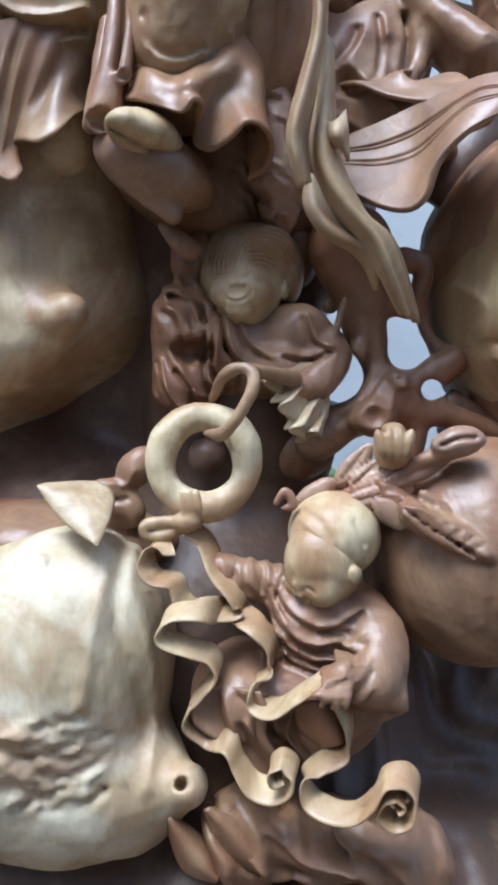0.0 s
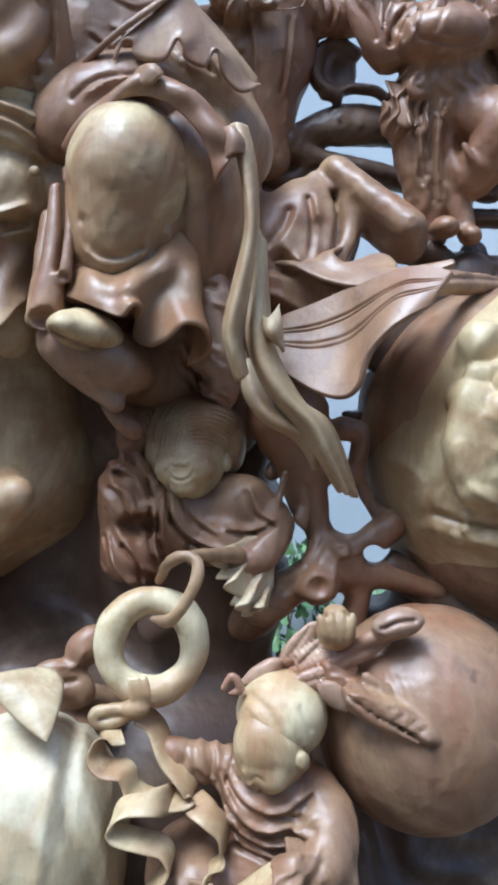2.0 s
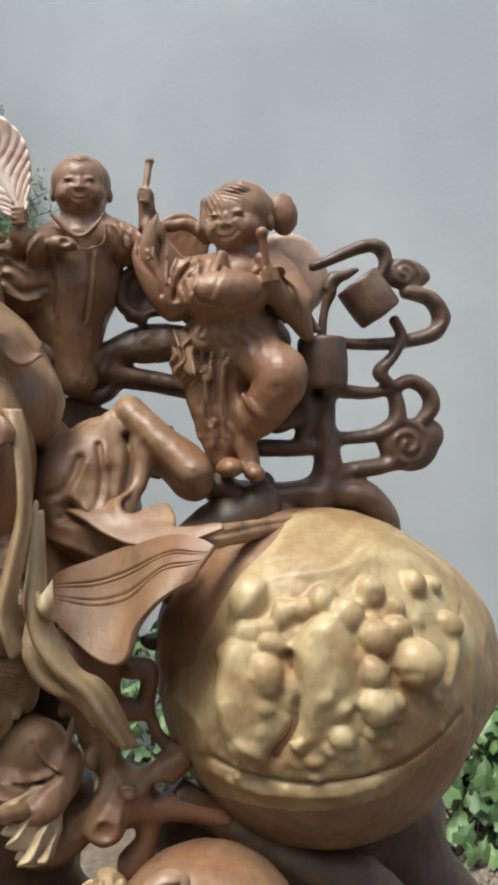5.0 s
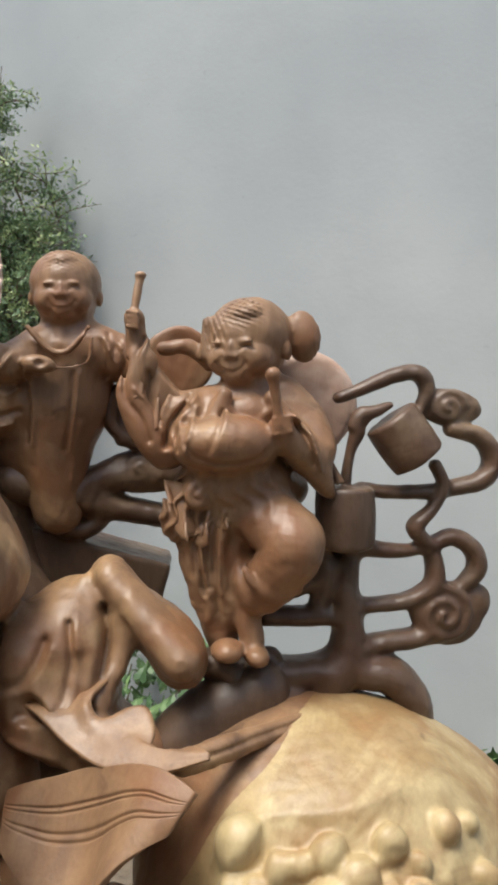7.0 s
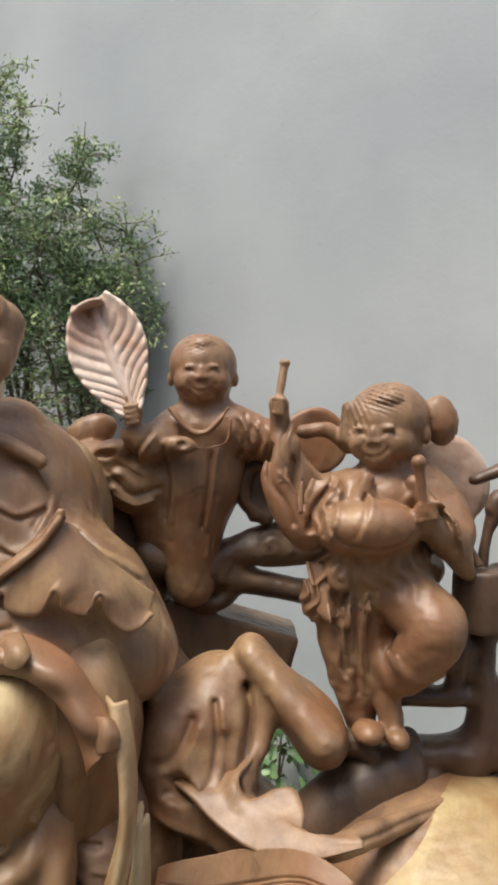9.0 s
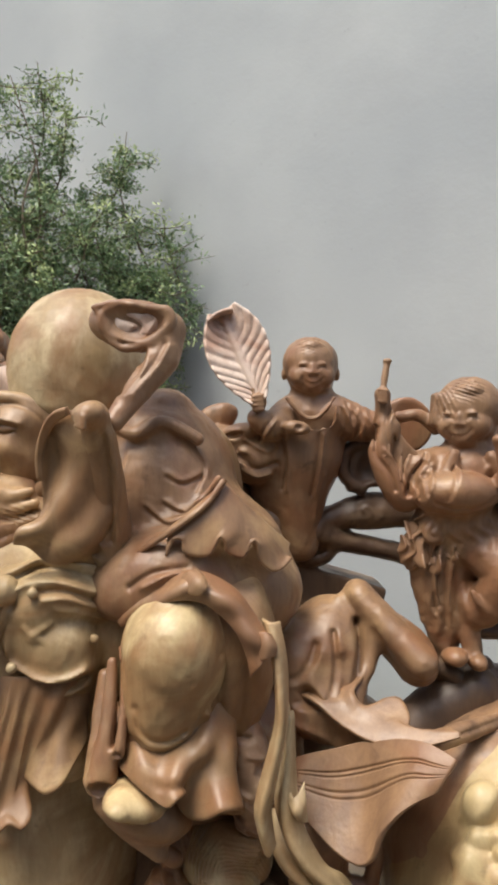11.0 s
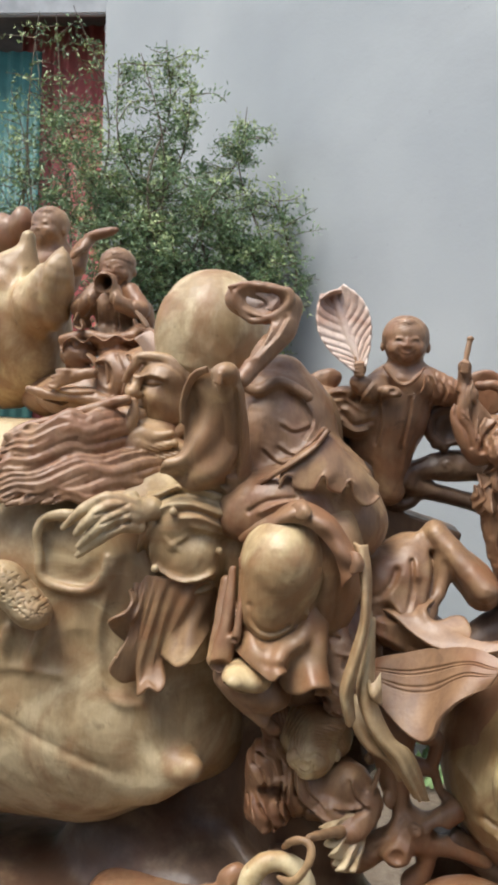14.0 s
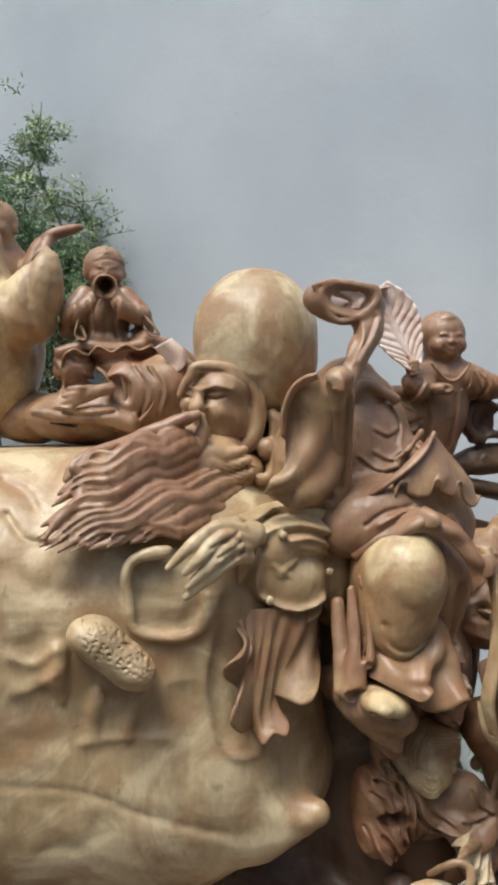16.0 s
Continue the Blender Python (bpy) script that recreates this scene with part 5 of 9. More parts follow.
    ops += [rod([(-0.0737, 0.8, 1.1763), (-0.0633, 0.8, 1.166), (-0.0582, 0.8, 1.1454)], [0.004, 0.01, 0.014], 0.008), rod([(0.0768, 0.81, 1.1098), (0.0847, 0.81, 1.1203), (0.0901, 0.81, 1.1098)], [0.008, 0.006, 0.004], 0.006)]
    # the sleeve's folded mouth, stacked loop on loop
    ops += [rod([(0.0303, 0.775, 1.0513), (0.0458, 0.775, 1.0308), (0.0511, 0.775, 1.005)], [0.022, 0.022, 0.016], 0.008)]
    folds = [gather([(0.0476, 0.765, 1.0563), (0.0609, 0.76, 1.0522), (0.0716, 0.765, 1.0335), (0.0713, 0.77, 1.0078)], [(0.0143, 0.745, 1.0404), (0.0249, 0.735, 1.0244), (0.0361, 0.732, 1.0026), (0.0437, 0.735, 0.9901), (0.0602, 0.745, 0.9908)], 3.6, 0.0065, 0.011, 0.5, 0.0032, 0.2, 150, 22)]
    ops += [rod([(0.0301, 0.77, 1.0563), (0.0556, 0.77, 1.0523), (0.0718, 0.77, 1.0624), (0.0758, 0.77, 1.0766), (0.0807, 0.77, 1.0917), (0.0856, 0.77, 1.1118)], [0.004, 0.006, 0.006, 0.005, 0.004, 0.003], 0.004)]
    pieces = [skin(ops + late, 0.0019)] + [p + (STRAW,) for p in folds] + [skin(head, 0.0014, 0.0005) + (AMBER,)]
    return part("upper_child", pieces, HEART, CARVING, "child with combed hair reaching over the ring")


def lower_child():
    """The child below the ring, with a ribbon in its hand."""
    head = child_head((0.0601, 0.678, 0.8922), (0.032, 0.034, 0.036), (26, 0, -50), hair=False)
    cap = [ball((0.0707, 0.694, 0.9133), (0.0385, 0.042, 0.036), (0, 14, 0), 0.004), fold([(0.0455, 0.65, 0.9356), (0.0565, 0.65, 0.929), (0.0631, 0.65, 0.9179)], 0.003, -0.0012), fold([(0.0368, 0.65, 0.9312), (0.0477, 0.65, 0.9245), (0.0566, 0.65, 0.9157)], 0.003, 0.0010), fold([(0.0761, 0.65, 0.9334), (0.0851, 0.65, 0.9157), (0.0875, 0.65, 0.8978)], 0.002, 0.0016), fold([(0.0827, 0.65, 0.929), (0.0908, 0.65, 0.9112)], 0.002, -0.0016)]
    head += [ball((0.0859, 0.7, 0.8668), (0.012, 0.02, 0.015), Z3, 0.006), less(ball((0.0807, 0.68, 0.873), (0.0025, 0.006, 0.0028)), 0.001)]
    ops = [drape((0.0551, 0.68, 0.8296), (0.05, 0.06, 0.03), (0.1, 0, 1), 0.014, 0.003, 0.15, 0.2), drape((0.0043, 0.7, 0.8717), (0.04, 0.06, 0.025), (1, 0, 0.3), 0.012, 0.003, 0.2, 0.9), drape((0.0555, 0.67, 0.6607), (0.14, 0.1, 0.05), (0.8, 0, 0.6), 0.035, 0.008, 0.35, 0.5)]
    late = ops + pleats([[(0.0184, 0.66, 0.8682), (0.0256, 0.66, 0.8475), (0.0468, 0.66, 0.8337), (0.0715, 0.66, 0.836)], [(0.0166, 0.66, 0.8544), (0.0266, 0.66, 0.8314), (0.0536, 0.66, 0.8199), (0.0716, 0.66, 0.8222)], [(0.0198, 0.66, 0.8337), (0.0356, 0.66, 0.8152), (0.0605, 0.66, 0.8083)], [(0.0219, 0.66, 0.875), (0.0354, 0.66, 0.8567), (0.0624, 0.66, 0.8475), (0.0892, 0.66, 0.859)], [(-0.005, 0.67, 0.7952), (0.0133, 0.67, 0.781), (0.0226, 0.67, 0.7572)], [(0.0358, 0.66, 0.7827), (0.0291, 0.66, 0.7616), (0.0451, 0.66, 0.7404)]], 0.0028, 0.004, 0.06)
    ops = []
    ops += [ball((0.0758, 0.7, 0.8255), (0.044, 0.04, 0.045), Z3, 0.012), ball((0.0554, 0.685, 0.847), (0.035, 0.03, 0.035), Z3, 0.012)]
    ops += [rod([(0.0934, 0.69, 0.8455), (0.1037, 0.67, 0.8281), (0.0974, 0.65, 0.8074), (0.0866, 0.635, 0.8063)], [0.024, 0.026, 0.024, 0.014], 0.01)]
    ops += [rod([(0.1019, 0.68, 0.801), (0.111, 0.65, 0.7936), (0.1213, 0.645, 0.7842)], [0.02, 0.014, 0.004], 0.008), rod([(0.072, 0.66, 0.7803), (0.0947, 0.66, 0.7747), (0.1219, 0.66, 0.7766)], [0.006, 0.008, 0.004], 0.008)]
    ops += [rod([(0.0423, 0.7, 0.8571), (0.0185, 0.7, 0.8692), (-0.0052, 0.7, 0.8765), (-0.0218, 0.7, 0.8837)], [0.024, 0.018, 0.015, 0.012], 0.01)]
    ops += fingers((0.0734, 0.628, 0.82), (0.0578, 0.606, 0.8033), (0.012, 0, -0.003), 0.0038)
    ops += [ball((0.0707, 0.63, 0.8157), (0.014, 0.010, 0.012), Z3, 0.006)]
    for i in range(6):
        d = V((0.001 * i, 0, -0.0085 * i))
        ops += [fold([V(p) + d for p in [(0.0219, 0.66, 0.8704), (0.0287, 0.66, 0.8544), (0.049, 0.66, 0.8429), (0.076, 0.66, 0.8406), (0.0893, 0.66, 0.8521)]], 0.0018, 0.0026 if i % 2 else -0.002)]
    ops += [fold([(0.0272, 0.68, 0.8791), (0.0226, 0.68, 0.8626)], 0.002, -0.003), fold([(0.0133, 0.68, 0.8838), (0.0097, 0.68, 0.8674)], 0.002, -0.003), fold([(0.0018, 0.68, 0.8885), (-0.0005, 0.68, 0.8744)], 0.002, 0.002), fold([(-0.0097, 0.68, 0.8908), (-0.012, 0.68, 0.8791)], 0.002, -0.003)]
    ops += [ball((0.0571, 0.7, 0.769), (0.06, 0.05, 0.05), Z3, 0.02), ball((-0.0005, 0.71, 0.77), (0.05, 0.05, 0.05), Z3, 0.02), ball((0.0544, 0.665, 0.7618), (0.026, 0.02, 0.028), (0, 25, 0), 0.008), ball((-0.0051, 0.67, 0.7763), (0.028, 0.022, 0.03), Z3, 0.01)]
    ops += [fold([(0.0448, 0.66, 0.785), (0.0359, 0.66, 0.7616), (0.0473, 0.66, 0.7428)], 0.0028, -0.005), fold([(0.0131, 0.66, 0.785), (0.0177, 0.66, 0.7616), (0.036, 0.66, 0.7428)], 0.0028, -0.005), fold([(0.0222, 0.66, 0.7757), (0.0268, 0.66, 0.7522)], 0.0022, 0.004)]
    ops += [ball((0.0706, 0.68, 0.6549), (0.05, 0.04, 0.03), (0, 15, 0), 0.015), ball((-0.0005, 0.68, 0.6599), (0.04, 0.035, 0.045), (0, -20, 0), 0.015), ball((0.1285, 0.66, 0.6521), (0.035, 0.035, 0.05), (0, -25, 0), 0.015)]
    ops += [fold([(0.0266, 0.65, 0.696), (0.0539, 0.65, 0.6676), (0.0903, 0.65, 0.6533)], 0.004, 0.004), fold([(-0.0365, 0.65, 0.7007), (-0.0186, 0.65, 0.6676), (0.0132, 0.65, 0.639)], 0.005, -0.006), fold([(0.0899, 0.65, 0.6912), (0.113, 0.65, 0.6533), (0.136, 0.65, 0.6352)], 0.005, -0.006)]
    ops += [rod([(0.0548, 0.66, 0.6472), (0.0732, 0.66, 0.6545), (0.0871, 0.66, 0.6472)], [0.006, 0.01, 0.004], 0.01)]
    ops += [ball((0.0501, 0.66, 0.6641), (0.055, 0.02, 0.022), (0, 12, 0), 0.006), ball((0.1112, 0.64, 0.6618), (0.05, 0.016, 0.022), (0, 40, 0), 0.005)]
    late += pleats([[(-0.0321, 0.65, 0.6936), (-0.014, 0.65, 0.6723), (0.0132, 0.65, 0.6486)], [(0.0176, 0.65, 0.6818), (0.0449, 0.65, 0.6629), (0.0812, 0.65, 0.6557)], [(0.0886, 0.64, 0.6875), (0.1112, 0.64, 0.6641), (0.1339, 0.64, 0.6416)], [(-0.0647, 0.66, 0.6761), (-0.0465, 0.66, 0.6521), (-0.0281, 0.66, 0.6376)], [(-0.0186, 0.66, 0.7897), (-0.0095, 0.66, 0.7616), (0.0132, 0.66, 0.738)], [(-0.0005, 0.66, 0.771), (0.0086, 0.66, 0.7522), (0.0269, 0.66, 0.7357)]], 0.004, 0.005, 0.06)
    cloth = [web([[(-0.0362, 0.66, 0.6943), (-0.0289, 0.66, 0.6713), (-0.018, 0.66, 0.6497), (0.0171, 0.66, 0.6366)], [(-0.0336, 0.645, 0.7024), (-0.0175, 0.645, 0.6846), (-0.0004, 0.645, 0.6649), (0.0176, 0.645, 0.6469)], [(-0.0325, 0.66, 0.6953), (-0.0073, 0.66, 0.6833), (0.0124, 0.66, 0.6617), (0.0189, 0.66, 0.6395)]], 0.004), web([[(-0.0675, 0.67, 0.6812), (-0.063, 0.67, 0.6558), (-0.052, 0.67, 0.6338), (-0.0267, 0.67, 0.6254)], [(-0.0646, 0.655, 0.6894), (-0.0529, 0.655, 0.6694), (-0.0393, 0.655, 0.6503), (-0.0252, 0.655, 0.6359)], [(-0.0642, 0.67, 0.6822), (-0.0447, 0.67, 0.6705), (-0.0294, 0.67, 0.6485), (-0.0248, 0.67, 0.6284)]], 0.004)]
    cloth += [web([[(0.067, 0.65, 0.8293), (0.0897, 0.66, 0.8231), (0.1138, 0.67, 0.8234)], [(0.0673, 0.635, 0.8228), (0.0893, 0.64, 0.8174), (0.1132, 0.655, 0.8166)], [(0.0696, 0.64, 0.8134), (0.093, 0.65, 0.8037), (0.1161, 0.66, 0.8036)], [(0.0712, 0.63, 0.8077), (0.0932, 0.635, 0.7986), (0.119, 0.65, 0.7936)], [(0.0771, 0.635, 0.7968), (0.0992, 0.645, 0.7828), (0.1263, 0.65, 0.7807)]], 0.004, 40, 40)]
    cloth += [web([[(-0.0471, 0.648, 0.7852), (-0.0428, 0.648, 0.7692), (-0.0281, 0.648, 0.7585), (-0.0161, 0.648, 0.7507), (-0.0049, 0.648, 0.7335), (0.0085, 0.648, 0.7195)], [(-0.0253, 0.66, 0.7967), (-0.0163, 0.66, 0.7757), (-0.0073, 0.66, 0.7569), (0.0041, 0.66, 0.7428), (0.0178, 0.66, 0.7238)], [(0.0084, 0.645, 0.7979), (0.0151, 0.645, 0.7819), (0.0129, 0.645, 0.7636), (0.0218, 0.645, 0.7474), (0.0352, 0.645, 0.735)]], 0.004), web([[(0.035, 0.645, 0.7888), (0.0395, 0.645, 0.7682), (0.0574, 0.645, 0.7521)], [(0.0518, 0.635, 0.7951), (0.0607, 0.635, 0.7748), (0.0696, 0.635, 0.7589)], [(0.0709, 0.65, 0.789), (0.0765, 0.65, 0.7683), (0.0766, 0.65, 0.7544)]], 0.004)]
    return part("lower_child", [skin(ops + late, 0.002)] + cloth + [skin(head, 0.0014, 0.0005) + (AMBER,), skin(cap, 0.0014, 0.0005) + (SAPWOOD,)], HEART, CARVING, "kneeling child holding a curling ribbon")


def reclining_monk():
    """The robed figure beside the elder: round belly, one knee raised."""
    ops = [ball((-0.07, 0.87, 1.5251), (0.085, 0.085, 0.11), (0, 6, 0), 0.02)]
    ops += [ball((-0.0719, 0.86, 1.6002), (0.062, 0.06, 0.034), (0, 6, 0), 0.008), rod([(-0.1149, 0.8, 1.6028), (-0.0938, 0.8, 1.5966), (-0.0664, 0.8, 1.6098), (-0.0453, 0.8, 1.6024), (-0.0259, 0.8, 1.5913)], [0.006, 0.007, 0.007, 0.007, 0.006], 0.006)]
    ops += [ball((-0.0684, 0.86, 1.6292), (0.03, 0.03, 0.02), Z3, 0.015)]
    ops += [ball((-0.0041, 0.83, 1.4833), (0.075, 0.06, 0.055), (0, 30, 0), 0.02), ball((-0.0644, 0.8, 1.4507), (0.08, 0.07, 0.05), (0, -15, 0), 0.02)]
    ops += [rod([(-0.0962, 0.775, 1.4755), (-0.0608, 0.775, 1.497), (-0.0276, 0.775, 1.5204), (-0.0038, 0.775, 1.5498)], [0.003, 0.004, 0.004, 0.004], 0.003)]
    ops += [fold([(0.0033, 0.77, 1.537), (0.0266, 0.77, 1.5104), (0.0559, 0.77, 1.4837)], 0.004, 0.004), fold([(-0.0056, 0.77, 1.5312), (0.0148, 0.77, 1.4987), (0.0265, 0.77, 1.4839)], 0.004, -0.004), fold([(0.0092, 0.77, 1.5428), (0.0355, 0.77, 1.5191), (0.0589, 0.77, 1.4984)], 0.003, -0.003)]
    # arch of cloth over the belly
    ops += [ball((0.0269, 0.83, 1.4266), (0.06, 0.06, 0.055), Z3, 0.02), ball((-0.0577, 0.79, 1.4312), (0.08, 0.055, 0.03), (0, -8, 0), 0.02)]
    ops += [fold([(-0.0796, 0.72, 1.4436), (-0.0464, 0.72, 1.4583), (-0.0132, 0.72, 1.4514), (0.0199, 0.72, 1.4234)], 0.003, 0.005), fold([(-0.0932, 0.74, 1.4431), (-0.0705, 0.74, 1.4571), (-0.0365, 0.74, 1.4624)], 0.003, -0.004)]
    # robe below the belly
    ops += [ball((-0.0551, 0.77, 1.297), (0.065, 0.06, 0.04), Z3, 0.012)]
    # thigh, raised knee and shin
    ops += [rod([(0.1536, 0.862, 1.4118), (0.1889, 0.838, 1.3737), (0.216, 0.822, 1.3452)], [0.016, 0.018, 0.020], 0.004, flat=1.5), rod([(0.1805, 0.868, 1.3749), (0.2057, 0.85, 1.3543), (0.2163, 0.835, 1.3367)], [0.022, 0.026, 0.024], 0.008)]
    ops += [ball((0.115, 0.878, 1.3455), (0.048, 0.066, 0.064), (0, 15, 0), 0.015), ball((0.1019, 0.855, 1.293), (0.046, 0.06, 0.042), Z3, 0.02), ball((0.0792, 0.86, 1.3356), (0.03, 0.05, 0.05), Z3, 0.02)]
    ops += [rod([(0.1528, 0.866, 1.4136), (0.1646, 0.85, 1.3777), (0.1617, 0.838, 1.3411), (0.146, 0.822, 1.3126)], [0.010, 0.011, 0.010, 0.007], 0.012), rod([(0.1305, 0.858, 1.4053), (0.142, 0.832, 1.3624), (0.1368, 0.818, 1.3236), (0.1267, 0.806, 1.2917)], [0.006, 0.008, 0.008, 0.006], 0.010)]
    ops += [fold([(0.0657, 0.81, 1.326), (0.0811, 0.81, 1.3322), (0.0924, 0.81, 1.3455), (0.1005, 0.81, 1.3633)], 0.0045, -0.007, 0.08), fold([(0.0699, 0.81, 1.3216), (0.0864, 0.81, 1.3267), (0.0988, 0.81, 1.3406), (0.1064, 0.81, 1.3588)], 0.006, 0.004, 0.08)]
    ops += [fold([(0.0782, 0.81, 1.3041), (0.1022, 0.81, 1.3026), (0.1169, 0.81, 1.3186), (0.1219, 0.81, 1.3467), (0.1205, 0.81, 1.3765)], 0.0035, -0.007, 0.08), fold([(0.0802, 0.81, 1.2976), (0.1053, 0.81, 1.296), (0.1223, 0.81, 1.3142), (0.1279, 0.81, 1.3439), (0.1259, 0.81, 1.3737)], 0.006, 0.0035, 0.08), fold([(0.1481, 0.81, 1.3842), (0.1508, 0.81, 1.3571), (0.1446, 0.81, 1.3301), (0.1353, 0.81, 1.3085)], 0.005, -0.006, 0.08)]
    ops += [fold([(0.0662, 0.8, 1.2855), (0.0897, 0.8, 1.2754), (0.1138, 0.8, 1.2631)], 0.007, 0.006, 0.08), fold([(0.0733, 0.8, 1.2704), (0.0947, 0.8, 1.2613)], 0.006, -0.006, 0.08)]
    ops += [ball((0.1016, 0.86, 1.3128), (0.06, 0.05, 0.05), (0, 30, 0), 0.02), ball((0.1518, 0.85, 1.2745), (0.06, 0.04, 0.022), (0, 25, 0), 0.015)]
    ops += pleats([[(-0.0577, 0.8, 1.5551), (-0.0426, 0.8, 1.5477), (-0.0243, 0.8, 1.5549)], [(-0.0609, 0.8, 1.5266), (-0.0428, 0.8, 1.5174), (-0.0245, 0.8, 1.5282)], [(-0.0799, 0.79, 1.5214), (-0.0602, 0.79, 1.5063), (-0.0362, 0.79, 1.5091)], [(-0.1017, 0.79, 1.5786), (-0.1079, 0.79, 1.5366), (-0.0992, 0.79, 1.4945)], [(-0.0297, 0.79, 1.5841), (-0.0161, 0.79, 1.56), (-0.0258, 0.79, 1.5348)], [(0.0062, 0.77, 1.5382), (0.0296, 0.77, 1.5162), (0.0589, 0.77, 1.4925)], [(-0.0015, 0.77, 1.5312), (0.0178, 0.77, 1.5046), (0.0323, 0.77, 1.4827)], [(-0.0145, 0.77, 1.5166), (0.0001, 0.77, 1.4959), (0.0059, 0.77, 1.4812)]], 0.0028, 0.0026, 0.07)
    # folds that hang left of the belly
    ops += bell([(-0.1111, 0.742, 1.3669), (-0.1117, 0.73, 1.3186), (-0.1156, 0.722, 1.2817), (-0.1202, 0.718, 1.2562)], [0.006, 0.010, 0.013, 0.0155], 0.8, 0.008, 0.9, (0, -0.6, -0.35)) + bell([(-0.1006, 0.738, 1.382), (-0.0985, 0.726, 1.3361), (-0.1002, 0.716, 1.3056), (-0.1028, 0.712, 1.2872)], [0.004, 0.006, 0.0065, 0.0075], 0.8, 0.005, 0.9, (0, -0.6, -0.3))
    ops += [rod([(-0.1217, 0.765, 1.3477), (-0.1234, 0.752, 1.3101), (-0.1268, 0.738, 1.2757), (-0.1317, 0.73, 1.2529)], [0.008, 0.010, 0.010, 0.008], 0.008), fold([(-0.1037, 0.72, 1.3665), (-0.104, 0.72, 1.3298), (-0.1075, 0.72, 1.2928)], 0.003, -0.005, 0.06)]
    # the hem that runs out from the knee in two loops
    ops += [rod([(0.1022, 0.83, 1.3017), (0.1335, 0.81, 1.2777), (0.1726, 0.79, 1.27), (0.2097, 0.775, 1.2713)], [0.032, 0.030, 0.018, 0.008], 0.012, flat=0.7)]
    ops += [fold([(0.0949, 0.77, 1.3239), (0.1211, 0.77, 1.2946), (0.1395, 0.77, 1.2744)], 0.006, 0.006, 0.08), fold([(0.0904, 0.77, 1.3114), (0.1078, 0.77, 1.2841), (0.1209, 0.77, 1.2703)], 0.012, -0.012, 0.1), fold([(0.1288, 0.78, 1.3476), (0.1331, 0.78, 1.3156), (0.1532, 0.78, 1.2878), (0.1824, 0.78, 1.2734)], 0.007, -0.004, 0.1)]
    ops += [drape((0.0148, 0.8, 1.4987), (0.07, 0.1, 0.05), (0.9, 0, 0.6), 0.022, 0.0014, 0.25, 0.4), drape((0.138, 0.82, 1.2904), (0.08, 0.08, 0.05), (0.5, 0, 1), 0.026, 0.002, 0.3, 1.2)]
    pieces = [skin(ops, 0.0022)]
    pieces += [web([[(0.0687, 0.83, 1.3121), (0.0935, 0.8, 1.3087), (0.1225, 0.775, 1.2897), (0.1561, 0.752, 1.2778), (0.198, 0.735, 1.2804), (0.236, 0.727, 1.2925)], [(0.0989, 0.85, 1.3192), (0.1211, 0.8, 1.3104), (0.1386, 0.778, 1.2944), (0.1674, 0.757, 1.2876), (0.1978, 0.74, 1.2858), (0.2362, 0.728, 1.294)], [(0.1272, 0.86, 1.3254), (0.135, 0.8, 1.3172), (0.1459, 0.785, 1.3042), (0.1698, 0.77, 1.2971), (0.1974, 0.75, 1.2931), (0.2361, 0.729, 1.2953)], [(0.1534, 0.86, 1.3376), (0.1572, 0.83, 1.33), (0.1411, 0.803, 1.3188), (0.1429, 0.795, 1.304), (0.1581, 0.79, 1.2982), (0.1726, 0.792, 1.312), (0.1876, 0.788, 1.3132), (0.1939, 0.77, 1.3002), (0.1886, 0.752, 1.2867), (0.1992, 0.738, 1.2828), (0.22, 0.748, 1.2934), (0.2363, 0.73, 1.2966)]], 0.005, 150, 34)]
    # broad band arched over the belly, and its small turned tongue
    pieces += [web([[(-0.1155, 0.775, 1.4077), (-0.0848, 0.755, 1.4358), (-0.0478, 0.74, 1.458), (-0.0164, 0.732, 1.4573), (0.0116, 0.727, 1.4427), (0.0309, 0.72, 1.4188), (0.045, 0.714, 1.3968), (0.0526, 0.712, 1.3884)], [(-0.108, 0.755, 1.406), (-0.0764, 0.73, 1.4301), (-0.0437, 0.712, 1.4458), (-0.0183, 0.707, 1.4475), (0.0046, 0.704, 1.4343), (0.0218, 0.7, 1.4148), (0.0336, 0.698, 1.3925), (0.04, 0.7, 1.3773)], [(-0.1016, 0.75, 1.4001), (-0.0714, 0.725, 1.4232), (-0.0427, 0.712, 1.4343), (-0.0196, 0.71, 1.4323), (0.0001, 0.708, 1.4193), (0.0158, 0.706, 1.4005), (0.0239, 0.706, 1.3797), (0.0276, 0.708, 1.36)]], 0.005, 90, 26, lambda u, v: 0.0022 * np.sin(u * 26 + 5 * v) * np.sin(3.1 * v))]
    pieces += [web([[(-0.0421, 0.722, 1.4524), (-0.0329, 0.706, 1.4429), (-0.0223, 0.7, 1.4407)], [(-0.0335, 0.718, 1.4607), (-0.0233, 0.7, 1.4547), (-0.0158, 0.698, 1.4458)], [(-0.0244, 0.724, 1.463), (-0.0184, 0.712, 1.4582), (-0.0138, 0.706, 1.4504)]], 0.004, 20, 14)]
    pieces += [web([[(0.0317, 0.706, 1.4042), (0.0347, 0.7, 1.3904), (0.0368, 0.7, 1.3773)], [(0.0413, 0.7, 1.4055), (0.0442, 0.694, 1.395), (0.0431, 0.694, 1.381)], [(0.0469, 0.706, 1.4008), (0.052, 0.7, 1.3918), (0.0503, 0.7, 1.3826)]], 0.004, 20, 14)]
    belly = [ball((-0.0479, 0.755, 1.3773), (0.056, 0.075, 0.067), Z3, 0.006), ball((-0.062, 0.76, 1.3167), (0.043, 0.062, 0.05), Z3, 0.03)]
